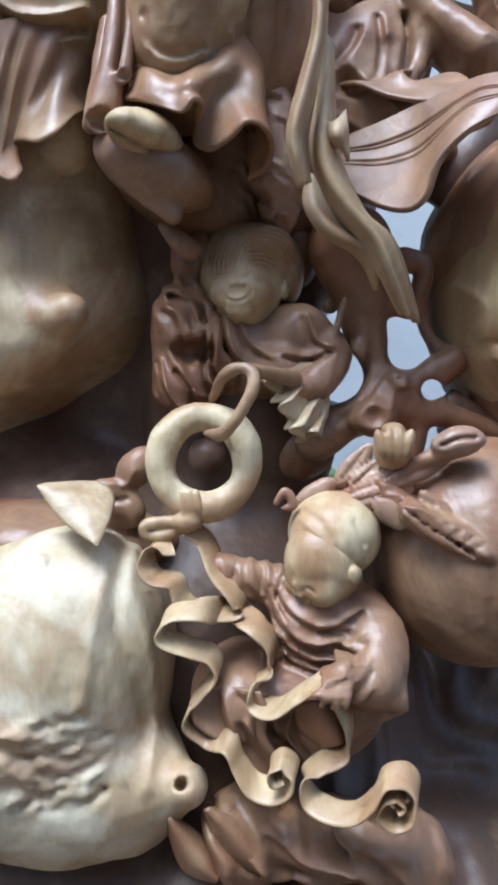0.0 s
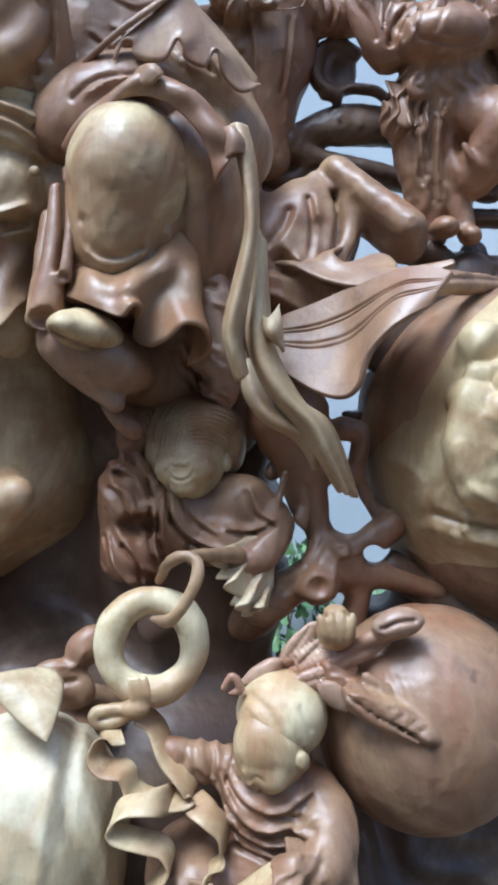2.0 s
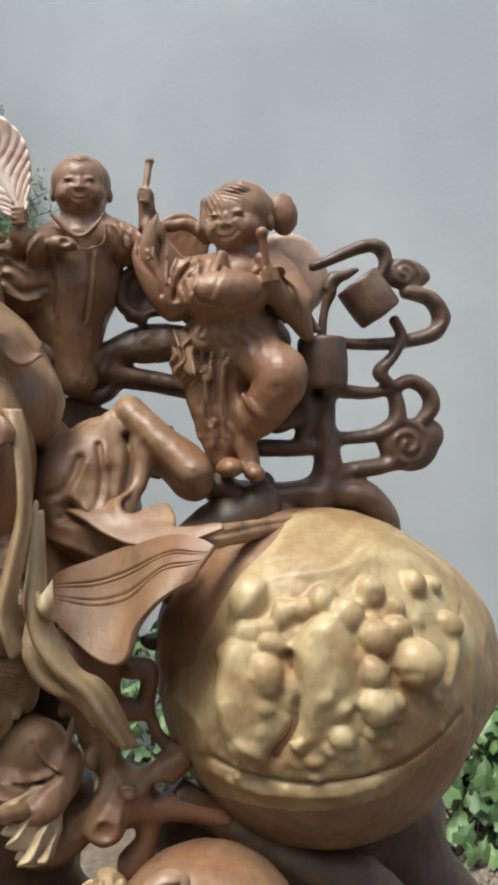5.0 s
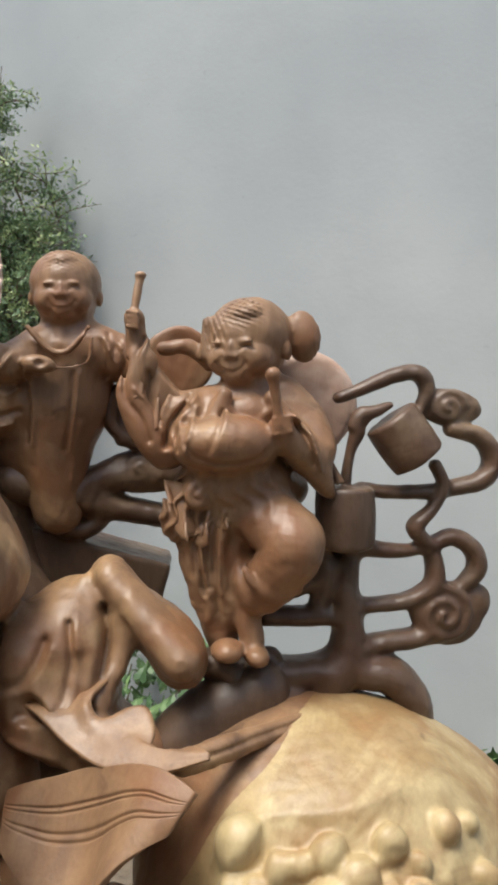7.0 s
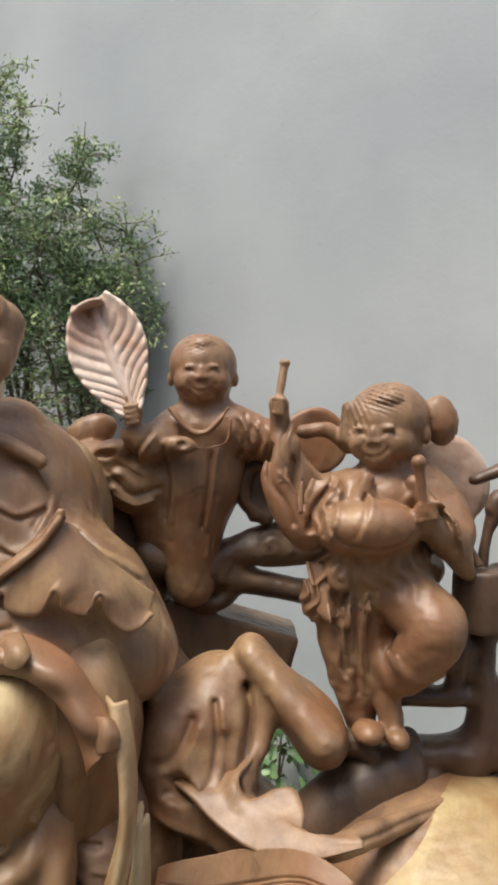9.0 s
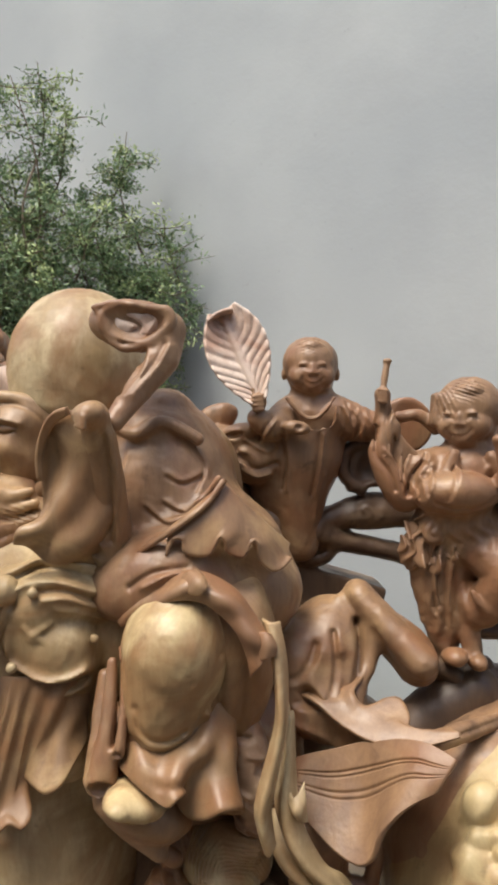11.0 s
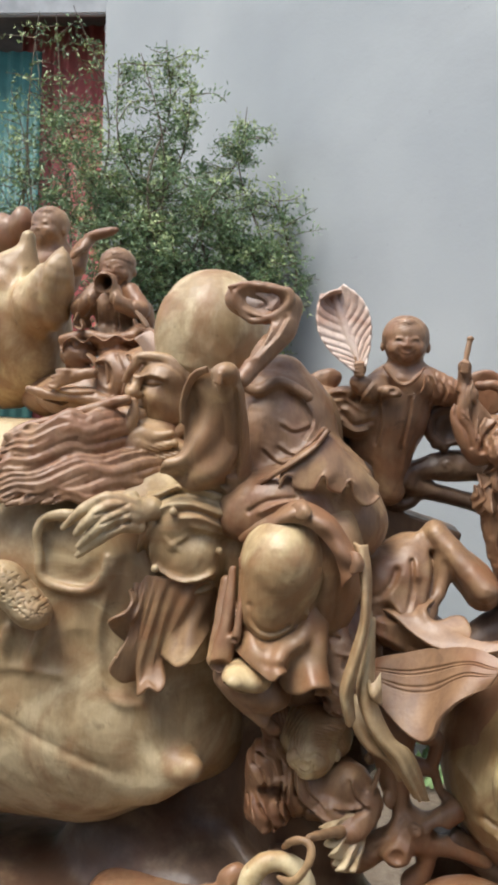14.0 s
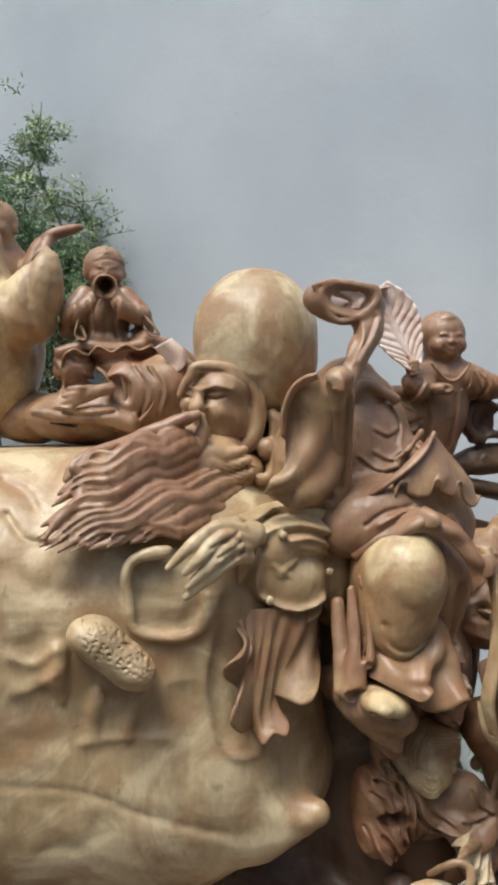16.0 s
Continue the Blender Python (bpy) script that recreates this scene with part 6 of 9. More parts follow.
    robe = [ball((0.0008, 0.81, 1.3755), (0.052, 0.085, 0.09), (0, -8, 0), 0.02), ball((0.0307, 0.8, 1.3831), (0.022, 0.06, 0.07), Z3, 0.02), ball((-0.0062, 0.8, 1.3093), (0.045, 0.06, 0.045), Z3, 0.02)]
    robe += [rod([(-0.012, 0.74, 1.3823), (-0.0172, 0.738, 1.3322), (-0.0264, 0.738, 1.3)], [0.016, 0.017, 0.012], 0.014), rod([(0.0131, 0.76, 1.3726), (0.0083, 0.76, 1.3273), (0.0007, 0.77, 1.292)], [0.016, 0.018, 0.014], 0.014), rod([(0.0334, 0.765, 1.3686), (0.0289, 0.775, 1.3301), (0.0213, 0.78, 1.3001)], [0.012, 0.013, 0.008], 0.012)]
    robe += [fold([(-0.0014, 0.73, 1.3648), (-0.0056, 0.73, 1.3212), (-0.0155, 0.73, 1.2825), (-0.0227, 0.73, 1.2534)], 0.006, -0.006, 0.08), fold([(0.0229, 0.74, 1.3622), (0.0187, 0.74, 1.318), (0.0108, 0.74, 1.2836)], 0.006, -0.006, 0.08)]
    belly += [fold([(-0.0839, 0.7, 1.3307), (-0.081, 0.7, 1.3127), (-0.0698, 0.7, 1.3014), (-0.0533, 0.7, 1.2995), (-0.0363, 0.7, 1.3076)], 0.0035, -0.0035, 0.08), fold([(-0.0858, 0.7, 1.3262), (-0.0829, 0.7, 1.3082), (-0.0699, 0.7, 1.2969), (-0.0525, 0.7, 1.2955), (-0.034, 0.7, 1.3049)], 0.004, 0.0032, 0.08), fold([(-0.09, 0.7, 1.2934), (-0.0793, 0.7, 1.2812), (-0.0628, 0.7, 1.2788), (-0.0435, 0.7, 1.2841)], 0.0045, -0.004, 0.08), fold([(-0.0931, 0.7, 1.279), (-0.0828, 0.7, 1.2663), (-0.0621, 0.7, 1.2652), (-0.0413, 0.7, 1.2733)], 0.006, 0.005, 0.08), fold([(-0.0132, 0.7, 1.3214), (-0.0204, 0.7, 1.2922), (-0.0322, 0.7, 1.2696), (-0.0448, 0.7, 1.257)], 0.004, 0.006, 0.08), fold([(-0.0063, 0.7, 1.3236), (-0.0131, 0.7, 1.2876), (-0.0245, 0.7, 1.265)], 0.004, -0.006, 0.08)]
    belly += [fold([p, p], 0.0022, -0.002, 0.08, 1) for p in ((-0.0279, 0.69, 1.3601), (-0.0007, 0.69, 1.3815))]
    # the robe's hem, turning into an open bell
    pieces += [web([[(-0.1008, 0.76, 1.3285), (-0.0821, 0.735, 1.3041), (-0.0586, 0.725, 1.295), (-0.0383, 0.73, 1.3049), (-0.02, 0.745, 1.3287), (-0.0009, 0.76, 1.3511), (0.0111, 0.77, 1.349)], [(-0.0992, 0.732, 1.2991), (-0.0769, 0.703, 1.2818), (-0.0542, 0.691, 1.2741), (-0.0349, 0.696, 1.2822), (-0.0175, 0.708, 1.2954), (-0.0014, 0.72, 1.3023), (0.0108, 0.748, 1.2991)], [(-0.1004, 0.724, 1.2795), (-0.0787, 0.696, 1.2671), (-0.0584, 0.685, 1.2607), (-0.0442, 0.686, 1.2666), (-0.0333, 0.702, 1.2668), (-0.0225, 0.712, 1.2676), (-0.009, 0.708, 1.2733), (0.0053, 0.712, 1.277), (0.0129, 0.737, 1.2693)], [(-0.1014, 0.72, 1.2698), (-0.0858, 0.7, 1.2627), (-0.0703, 0.688, 1.2553), (-0.0517, 0.678, 1.2472), (-0.042, 0.674, 1.2561), (-0.036, 0.69, 1.2553), (-0.0419, 0.715, 1.2461), (-0.045, 0.718, 1.234), (-0.032, 0.706, 1.2248), (-0.0148, 0.69, 1.2305), (-0.0016, 0.682, 1.2408), (0.0114, 0.69, 1.2392), (0.0193, 0.712, 1.2289), (0.0147, 0.734, 1.216), (-0.001, 0.748, 1.211)]], 0.0045, 130, 40, lambda u, v: 0.0022 * np.sin(u * 24 + 3 * v) * np.sin(3.1 * v)) + (UMBER,)]
    pieces += [skin(belly, 0.0024) + (AMBER,), skin(robe, 0.0024) + (UMBER,)]
    pieces += [web([[(-0.0541, 0.75, 1.4955), (-0.0253, 0.75, 1.5183), (-0.0005, 0.755, 1.5448), (0.0208, 0.76, 1.527), (0.0442, 0.77, 1.5044), (0.07, 0.79, 1.48)], [(-0.0552, 0.742, 1.4902), (-0.0278, 0.742, 1.5076), (0.0035, 0.742, 1.5073), (0.0262, 0.748, 1.4951), (0.0436, 0.755, 1.4827), (0.0681, 0.78, 1.4676)], [(-0.0564, 0.735, 1.4746), (-0.0501, 0.735, 1.4898), (-0.0405, 0.735, 1.4897), (-0.0395, 0.735, 1.4784), (-0.0277, 0.735, 1.4733), (-0.0124, 0.735, 1.4748), (-0.0033, 0.735, 1.4917), (0.0023, 0.735, 1.4871), (0.0045, 0.738, 1.4766), (0.0215, 0.742, 1.4708), (0.0261, 0.744, 1.4859), (0.033, 0.745, 1.4868), (0.0364, 0.75, 1.469), (0.0492, 0.755, 1.4555), (0.0611, 0.76, 1.4569), (0.0717, 0.77, 1.4671)]], 0.004, 110, 20) + (HEART,)]
    pieces += [strap([(0.0025, 0.75, 1.5497), (-0.0107, 0.745, 1.5329), (-0.0332, 0.738, 1.5137), (-0.0559, 0.738, 1.4969), (-0.0828, 0.75, 1.4786), (-0.1011, 0.78, 1.4671)], [0.004, 0.006, 0.006, 0.005, 0.005, 0.003], (0.6, 0.5, 0.7), 0.006)]
    ob = part("reclining_monk", pieces, HEART, CARVING, "robed monk with round bare belly and one knee raised")
    # the long scarf that falls beside the belly
    # left strip, right strip with its curl, and the end that turns over
    scarf = [web([[(0.0395, 0.725, 1.4139), (0.0467, 0.716, 1.3875), (0.0513, 0.712, 1.3588), (0.0515, 0.706, 1.3206), (0.0407, 0.702, 1.2787), (0.0311, 0.7, 1.2419), (0.0332, 0.7, 1.219), (0.0404, 0.7, 1.1937)], [(0.0466, 0.712, 1.4123), (0.0511, 0.702, 1.3846), (0.0551, 0.697, 1.3538), (0.0551, 0.69, 1.3152), (0.0459, 0.686, 1.2742), (0.0369, 0.684, 1.2382), (0.0387, 0.686, 1.2161), (0.0439, 0.69, 1.1949)], [(0.0556, 0.72, 1.4119), (0.0605, 0.714, 1.3868), (0.0627, 0.714, 1.3594), (0.0612, 0.71, 1.318), (0.054, 0.706, 1.2786), (0.0459, 0.706, 1.2382), (0.0471, 0.706, 1.2151), (0.0496, 0.704, 1.2001)]], 0.0045, 90, 22)]
    scarf += [web([[(0.0641, 0.735, 1.3287), (0.0596, 0.73, 1.2848), (0.0521, 0.725, 1.2413), (0.0551, 0.722, 1.2172), (0.0669, 0.722, 1.1877), (0.0879, 0.722, 1.1551), (0.109, 0.727, 1.1285), (0.13, 0.735, 1.0974)], [(0.0643, 0.718, 1.3193), (0.0621, 0.712, 1.2762), (0.0587, 0.704, 1.2378), (0.0631, 0.698, 1.2071), (0.0783, 0.698, 1.1803), (0.0996, 0.704, 1.1578), (0.1151, 0.712, 1.133), (0.1359, 0.73, 1.0941)], [(0.0689, 0.735, 1.3192), (0.0699, 0.728, 1.2749), (0.0722, 0.716, 1.235), (0.0795, 0.714, 1.2089), (0.0985, 0.715, 1.1755), (0.1175, 0.72, 1.1614), (0.1306, 0.728, 1.138), (0.1463, 0.742, 1.0886)]], 0.0055, 100, 26, lambda u, v: 0.002 * np.sin(v * 22 + 4 * u) * np.clip(u * 2 - 0.8, 0, 1))]
    scarf += [web([[(0.0612, 0.728, 1.2617), (0.0618, 0.716, 1.2407), (0.0687, 0.71, 1.2285)], [(0.0668, 0.7, 1.2462), (0.069, 0.692, 1.2344), (0.0757, 0.698, 1.2239)], [(0.0784, 0.708, 1.2587), (0.0792, 0.7, 1.2416), (0.0809, 0.71, 1.2182)]], 0.004, 24, 18)]
    scarf += [web([[(0.0500, 0.748, 1.216), (0.0458, 0.735, 1.191), (0.0539, 0.728, 1.1711), (0.0687, 0.722, 1.1562), (0.0853, 0.724, 1.1475), (0.0994, 0.728, 1.132), (0.1083, 0.735, 1.1154)], [(0.0520, 0.744, 1.216), (0.055, 0.728, 1.1903), (0.0624, 0.716, 1.1716), (0.0769, 0.71, 1.1583), (0.0942, 0.712, 1.1488), (0.1042, 0.718, 1.1347), (0.1094, 0.73, 1.1164)], [(0.0540, 0.748, 1.216), (0.0656, 0.738, 1.1901), (0.0735, 0.73, 1.1739), (0.0895, 0.726, 1.162), (0.1066, 0.73, 1.1485), (0.1147, 0.738, 1.134), (0.1147, 0.744, 1.1162)]], 0.0045, 60, 18)]
    part("scarf", scarf, STRAW, ob, "long twisted scarf with turned edges")
    shoe = [ball((-0.085, 0.72, 1.2394), (0.031, 0.042, 0.019), (0, 14, 0), 0.006), ball((-0.0974, 0.7, 1.2424), (0.018, 0.03, 0.013), (0, 10, 0), 0.006), fold([(-0.109, 0.68, 1.2388), (-0.0905, 0.68, 1.2297), (-0.0684, 0.68, 1.2214), (-0.055, 0.68, 1.2212)], 0.0022, -0.004)]
    part("shoe", skin(shoe, 0.002), AMBER, ob, "yellowish cloth shoe")
    sole = [ball((-0.0824, 0.75, 1.2223), (0.055, 0.05, 0.03), (0, 26, 0), 0.02), ball((-0.0556, 0.83, 1.2112), (0.08, 0.05, 0.035), (0, 22, 0), 0.03), rod([(-0.1209, 0.73, 1.2278), (-0.0976, 0.73, 1.2036), (-0.0645, 0.73, 1.1791)], [0.006, 0.008, 0.008], 0.01), ball((0.0392, 0.85, 1.2396), (0.05, 0.05, 0.09), Z3, 0.03), ball((-0.0131, 0.83, 1.2711), (0.05, 0.05, 0.08), Z3, 0.03)]
    sole += [rod([(-0.078, 0.77, 1.1762), (-0.0655, 0.77, 1.1658), (-0.053, 0.77, 1.1555)], [0.004, 0.008, 0.01], 0.006)]
    sole += [drape((0.0258, 0.8, 1.2182), (0.04, 0.1, 0.07), (0.5, 0, 1), 0.012, 0.003, 0.5, 0.3), fold([(0.0104, 0.78, 1.2728), (0.0257, 0.78, 1.2599)], 0.0014, -0.005), fold([(0.0152, 0.78, 1.2498), (0.0357, 0.78, 1.2367)], 0.0014, -0.005), fold([(0.0067, 0.78, 1.2011), (0.0194, 0.78, 1.1881), (0.0348, 0.78, 1.1775)], 0.0014, -0.005), fold([(0.0184, 0.78, 1.2881), (0.0312, 0.78, 1.2787)], 0.0014, -0.005)]
    part("seat", skin(sole, 0.0024), HEART, ob, "rough ledge of wood under the robe")
    # chiselled ledge; its paler colour stands in for the sky reflected on it
    ledge = [ball((0.0234, 0.785, 1.2431), (0.026, 0.034, 0.075), (0, -6, 0), 0.01)]
    crng = np.random.default_rng(6)
    for i in range(46):
        p = V((0.0234, 0.785, 1.2431)) + V((crng.uniform(-0.03, 0.03), 0, crng.uniform(-0.075, 0.075)))
        ledge.append(fold([p, p + V((crng.uniform(0.006, 0.016), 0, crng.uniform(-0.012, -0.003)))], crng.uniform(0.0018, 0.0035), crng.uniform(-0.008, 0.005), 0.08, 1))
    part("ledge", skin(ledge, 0.002), ROSY, ob, "rough chiselled ledge, coloured paler to stand for sky sheen")
    return ob


def elder():
    """The bearded elder with the tall bald brow, leaning on the fruit."""
    hd = V((-0.1772, 0.925, 1.682))
    dome = [ball(hd, (0.0855, 0.085, 0.094), (0, 8, 0), 0.01), ball(hd + (0.012, -0.005, -0.05), (0.062, 0.065, 0.06), Z3, 0.03), fold([(-0.271, 0.86, 1.6473), (-0.2314, 0.86, 1.6358), (-0.1947, 0.86, 1.6278)], 0.008, 0.003, 0.08)]
    face = [ball((-0.236, 0.895, 1.5784), (0.049, 0.05, 0.055), (0, 10, 0), 0.01), ball((-0.2336, 0.885, 1.6129), (0.042, 0.044, 0.028), Z3, 0.015)]
    face += [ball((-0.2456, 0.856, 1.5821), (0.019, 0.016, 0.015), Z3, 0.010), ball((-0.2785, 0.866, 1.5933), (0.013, 0.014, 0.012), Z3, 0.008), rod([(-0.2681, 0.85, 1.6084), (-0.2715, 0.844, 1.597), (-0.2741, 0.838, 1.5885)], [0.006, 0.0075, 0.0095], 0.006), ball((-0.2659, 0.846, 1.5855), (0.006, 0.006, 0.005), Z3, 0.003), ball((-0.2785, 0.848, 1.5859), (0.005, 0.006, 0.005), Z3, 0.003)]
    face += [ball((-0.248, 0.855, 1.6015), (0.013, 0.008, 0.007), (0, -4, 0), 0.006), ball((-0.2779, 0.868, 1.6048), (0.008, 0.007, 0.006), Z3, 0.005), fold([(-0.2644, 0.85, 1.6111), (-0.2484, 0.85, 1.615), (-0.2283, 0.85, 1.6102)], 0.004, 0.005), fold([(-0.2858, 0.85, 1.6117), (-0.2786, 0.85, 1.6143), (-0.2716, 0.85, 1.6113)], 0.0035, 0.004)]
    face += [fold([(-0.2619, 0.85, 1.6018), (-0.249, 0.85, 1.5986), (-0.2344, 0.85, 1.601)], 0.0014, -0.003), fold([(-0.2847, 0.85, 1.6031), (-0.2776, 0.85, 1.6015)], 0.0014, -0.003), fold([(-0.2596, 0.85, 1.584), (-0.2557, 0.85, 1.5717), (-0.259, 0.85, 1.5576)], 0.003, -0.003), fold([(-0.2595, 0.85, 1.6074), (-0.2472, 0.85, 1.6085), (-0.2328, 0.85, 1.6053)], 0.002, -0.0025)]
    face += [less(ball((-0.2854, 0.838, 1.5686), (0.014, 0.012, 0.006), (0, -6, 0)), 0.002)]
    # hair and ear round the face
    face += [rod([(-0.278, 0.862, 1.6247), (-0.2674, 0.862, 1.6388), (-0.2325, 0.862, 1.6359), (-0.2034, 0.862, 1.6215), (-0.1903, 0.862, 1.5914), (-0.1952, 0.862, 1.5551), (-0.2122, 0.862, 1.5339), (-0.2384, 0.862, 1.5255), (-0.2641, 0.862, 1.5222)], [0.006, 0.009, 0.010, 0.0105, 0.011, 0.011, 0.010, 0.009, 0.008], 0.004, flat=0.8)]
    face += [fold([(-0.2693, 0.85, 1.636), (-0.2348, 0.85, 1.6317), (-0.209, 0.85, 1.6169), (-0.1981, 0.85, 1.5907), (-0.2021, 0.85, 1.5577), (-0.2182, 0.85, 1.5396)], 0.002, -0.002), rod([(-0.2917, 0.862, 1.605), (-0.2855, 0.862, 1.6177), (-0.2779, 0.862, 1.6276)], [0.004, 0.006, 0.006], 0.003)]
    face += [rod([(-0.1701, 0.87, 1.5762), (-0.1628, 0.87, 1.5649), (-0.1649, 0.87, 1.5465), (-0.1746, 0.87, 1.5284)], [0.008, 0.012, 0.012, 0.012], 0.004), less(rod([(-0.1745, 0.853, 1.5639), (-0.1728, 0.853, 1.5472)], 0.006), 0.003), ball((-0.1799, 0.86, 1.5326), (0.013, 0.012, 0.015), Z3, 0.004), rod([(-0.1606, 0.85, 1.554), (-0.1707, 0.85, 1.5181), (-0.1826, 0.85, 1.4968), (-0.1953, 0.85, 1.4938)], [0.006, 0.007, 0.007, 0.008], 0.003)]
    face += [ball((-0.1802, 0.93, 1.4795), (0.075, 0.06, 0.06), Z3, 0.02)]
    beard = [ball((-0.2861, 0.852, 1.555), (0.032, 0.02, 0.014), (0, -12, 0), 0.006), ball((-0.252, 0.868, 1.528), (0.034, 0.028, 0.022), (0, -10, 0), 0.008), rod([(-0.2161, 0.836, 1.5342), (-0.2394, 0.836, 1.5281), (-0.2593, 0.836, 1.5332), (-0.2823, 0.836, 1.5257), (-0.3068, 0.836, 1.5267), (-0.3371, 0.836, 1.5169)], [0.005, 0.008, 0.009, 0.009, 0.008, 0.004], 0.002), rod([(-0.2107, 0.836, 1.5212), (-0.2384, 0.836, 1.5139), (-0.2612, 0.836, 1.5191), (-0.2863, 0.836, 1.5118), (-0.3143, 0.836, 1.5131), (-0.3425, 0.836, 1.5032)], [0.005, 0.008, 0.009, 0.009, 0.008, 0.004], 0.002), rod([(-0.2064, 0.838, 1.5052), (-0.2343, 0.838, 1.498), (-0.26, 0.838, 1.5034), (-0.2865, 0.838, 1.4962), (-0.3147, 0.838, 1.4962)], [0.005, 0.008, 0.009, 0.008, 0.004], 0.002), ball((-0.3006, 0.868, 1.4939), (0.10, 0.05, 0.045), (0, -28, 0), 0.01), ball((-0.2337, 0.872, 1.4999), (0.05, 0.035, 0.03), (0, -12, 0), 0.008), comb((-0.2357, 0.86, 1.5081), (0.045, 0.05, 0.018), (0.35, 0, 1), 0.005, 0.0014), ball((-0.3784, 0.825, 1.475), (0.08, 0.05, 0.036), (0, -36, 0), 0.01)]
    roots = glide([(-0.2948, 0.828, 1.5592), (-0.2772, 0.828, 1.5412), (-0.2751, 0.83, 1.5131), (-0.245, 0.83, 1.5011), (-0.2093, 0.85, 1.4728), (-0.2157, 0.86, 1.4393)], 6)
    tips = glide([(-0.4283, 0.79, 1.5191), (-0.4468, 0.77, 1.4925), (-0.4662, 0.75, 1.4548), (-0.4545, 0.742, 1.4408), (-0.4181, 0.742, 1.4385), (-0.3648, 0.75, 1.4422)], 6)
    rng = np.random.default_rng(21)
    for i in range(13):
        f = i / 12
        a, b = roots[int(f * (len(roots) - 1))], tips[int(f * (len(tips) - 1))]
        ph, sw = 0.5 * f + rng.uniform(-0.35, 0.35), rng.uniform(0.8, 1.3)
        pts = []
        for j in range(13):
            g = j / 12
            s = math.sin(g * 15.5 + ph * 2 + 1.0) * (1 - 0.3 * g) * min(1, 4 * g)
            pts.append(a * (1 - g) + b * g + V((0.003 * s, -0.022 * math.sin(g * 3.1) + 0.005 * s, 0.0068 * sw * s + 0.006 * math.sin(g * 3.1))))
        th = rng.uniform(0.75, 1.25)
        beard.append(rod(pts, V([0.006, 0.0085, 0.009, 0.009, 0.0085, 0.009, 0.0085, 0.008, 0.0075, 0.007, 0.006, 0.0045, 0.0018]) * th, 0.0018, 2))
        for d, e in ((-0.0045, 0.9), (0.0042, 0.8)):
            beard.append(rod([p + V((0, -0.0058 * th, d * th + 0.001 * math.sin(q + i))) for q, p in enumerate(pts[:12])], V([0.002, 0.0034, 0.0038, 0.0036, 0.0034, 0.0036, 0.0034, 0.0032, 0.003, 0.0028, 0.0022, 0.001]) * e, 0.0012, 2))
    # moustache and a small curl at the beard's tip
    beard += [rod([(-0.2757, 0.82, 1.5794), (-0.2968, 0.82, 1.5732), (-0.3316, 0.82, 1.5607), (-0.3733, 0.81, 1.5456), (-0.4069, 0.8, 1.5373), (-0.4268, 0.79, 1.5255), (-0.435, 0.785, 1.51)], [0.006, 0.0085, 0.009, 0.0085, 0.008, 0.007, 0.005], 0.002), rod([(-0.2701, 0.83, 1.5772), (-0.2693, 0.83, 1.5583), (-0.2755, 0.83, 1.5411), (-0.2934, 0.83, 1.5313), (-0.318, 0.83, 1.5254)], [0.005, 0.008, 0.0085, 0.0085, 0.006], 0.002)]
    beard += [rod([(-0.4269, 0.775, 1.5232), (-0.418, 0.775, 1.5099), (-0.4221, 0.76, 1.4889), (-0.4444, 0.75, 1.4691), (-0.4613, 0.74, 1.4496)], [0.006, 0.0075, 0.007, 0.006, 0.003], 0.002), less(ball((-0.283, 0.83, 1.5706), (0.012, 0.008, 0.006)), 0.003)]
    # torso, raised arm and fist
    arm = [ball((-0.1124, 0.87, 1.5034), (0.07, 0.07, 0.1), (0, 10, 0), 0.02), ball((-0.0382, 0.9, 1.5294), (0.06, 0.06, 0.09), Z3, 0.02)]
    arm += [rod([(-0.1256, 0.722, 1.6137), (-0.1201, 0.748, 1.5686), (-0.118, 0.772, 1.5138), (-0.1187, 0.79, 1.463)], [0.0155, 0.017, 0.020, 0.026], 0.015), ball((-0.129, 0.712, 1.6159), (0.0165, 0.016, 0.0125), (0, -8, 0), 0.006)]
    arm += [rod([V((-0.1388, 0.702, 1.6153)) - (0, 0, 0.0052 * i), V((-0.1301, 0.696, 1.6125)) - (0, 0, 0.0052 * i)], 0.0028, 0.001) for i in range(3)]
    arm += pleats([[(-0.1664, 0.76, 1.5167), (-0.1511, 0.76, 1.4856), (-0.1274, 0.76, 1.4662)], [(-0.1555, 0.76, 1.5477), (-0.1443, 0.76, 1.5064), (-0.1234, 0.76, 1.4801)], [(-0.1097, 0.75, 1.5959), (-0.1053, 0.75, 1.5413), (-0.1077, 0.75, 1.4865)]], 0.004, 0.005, 0.07)
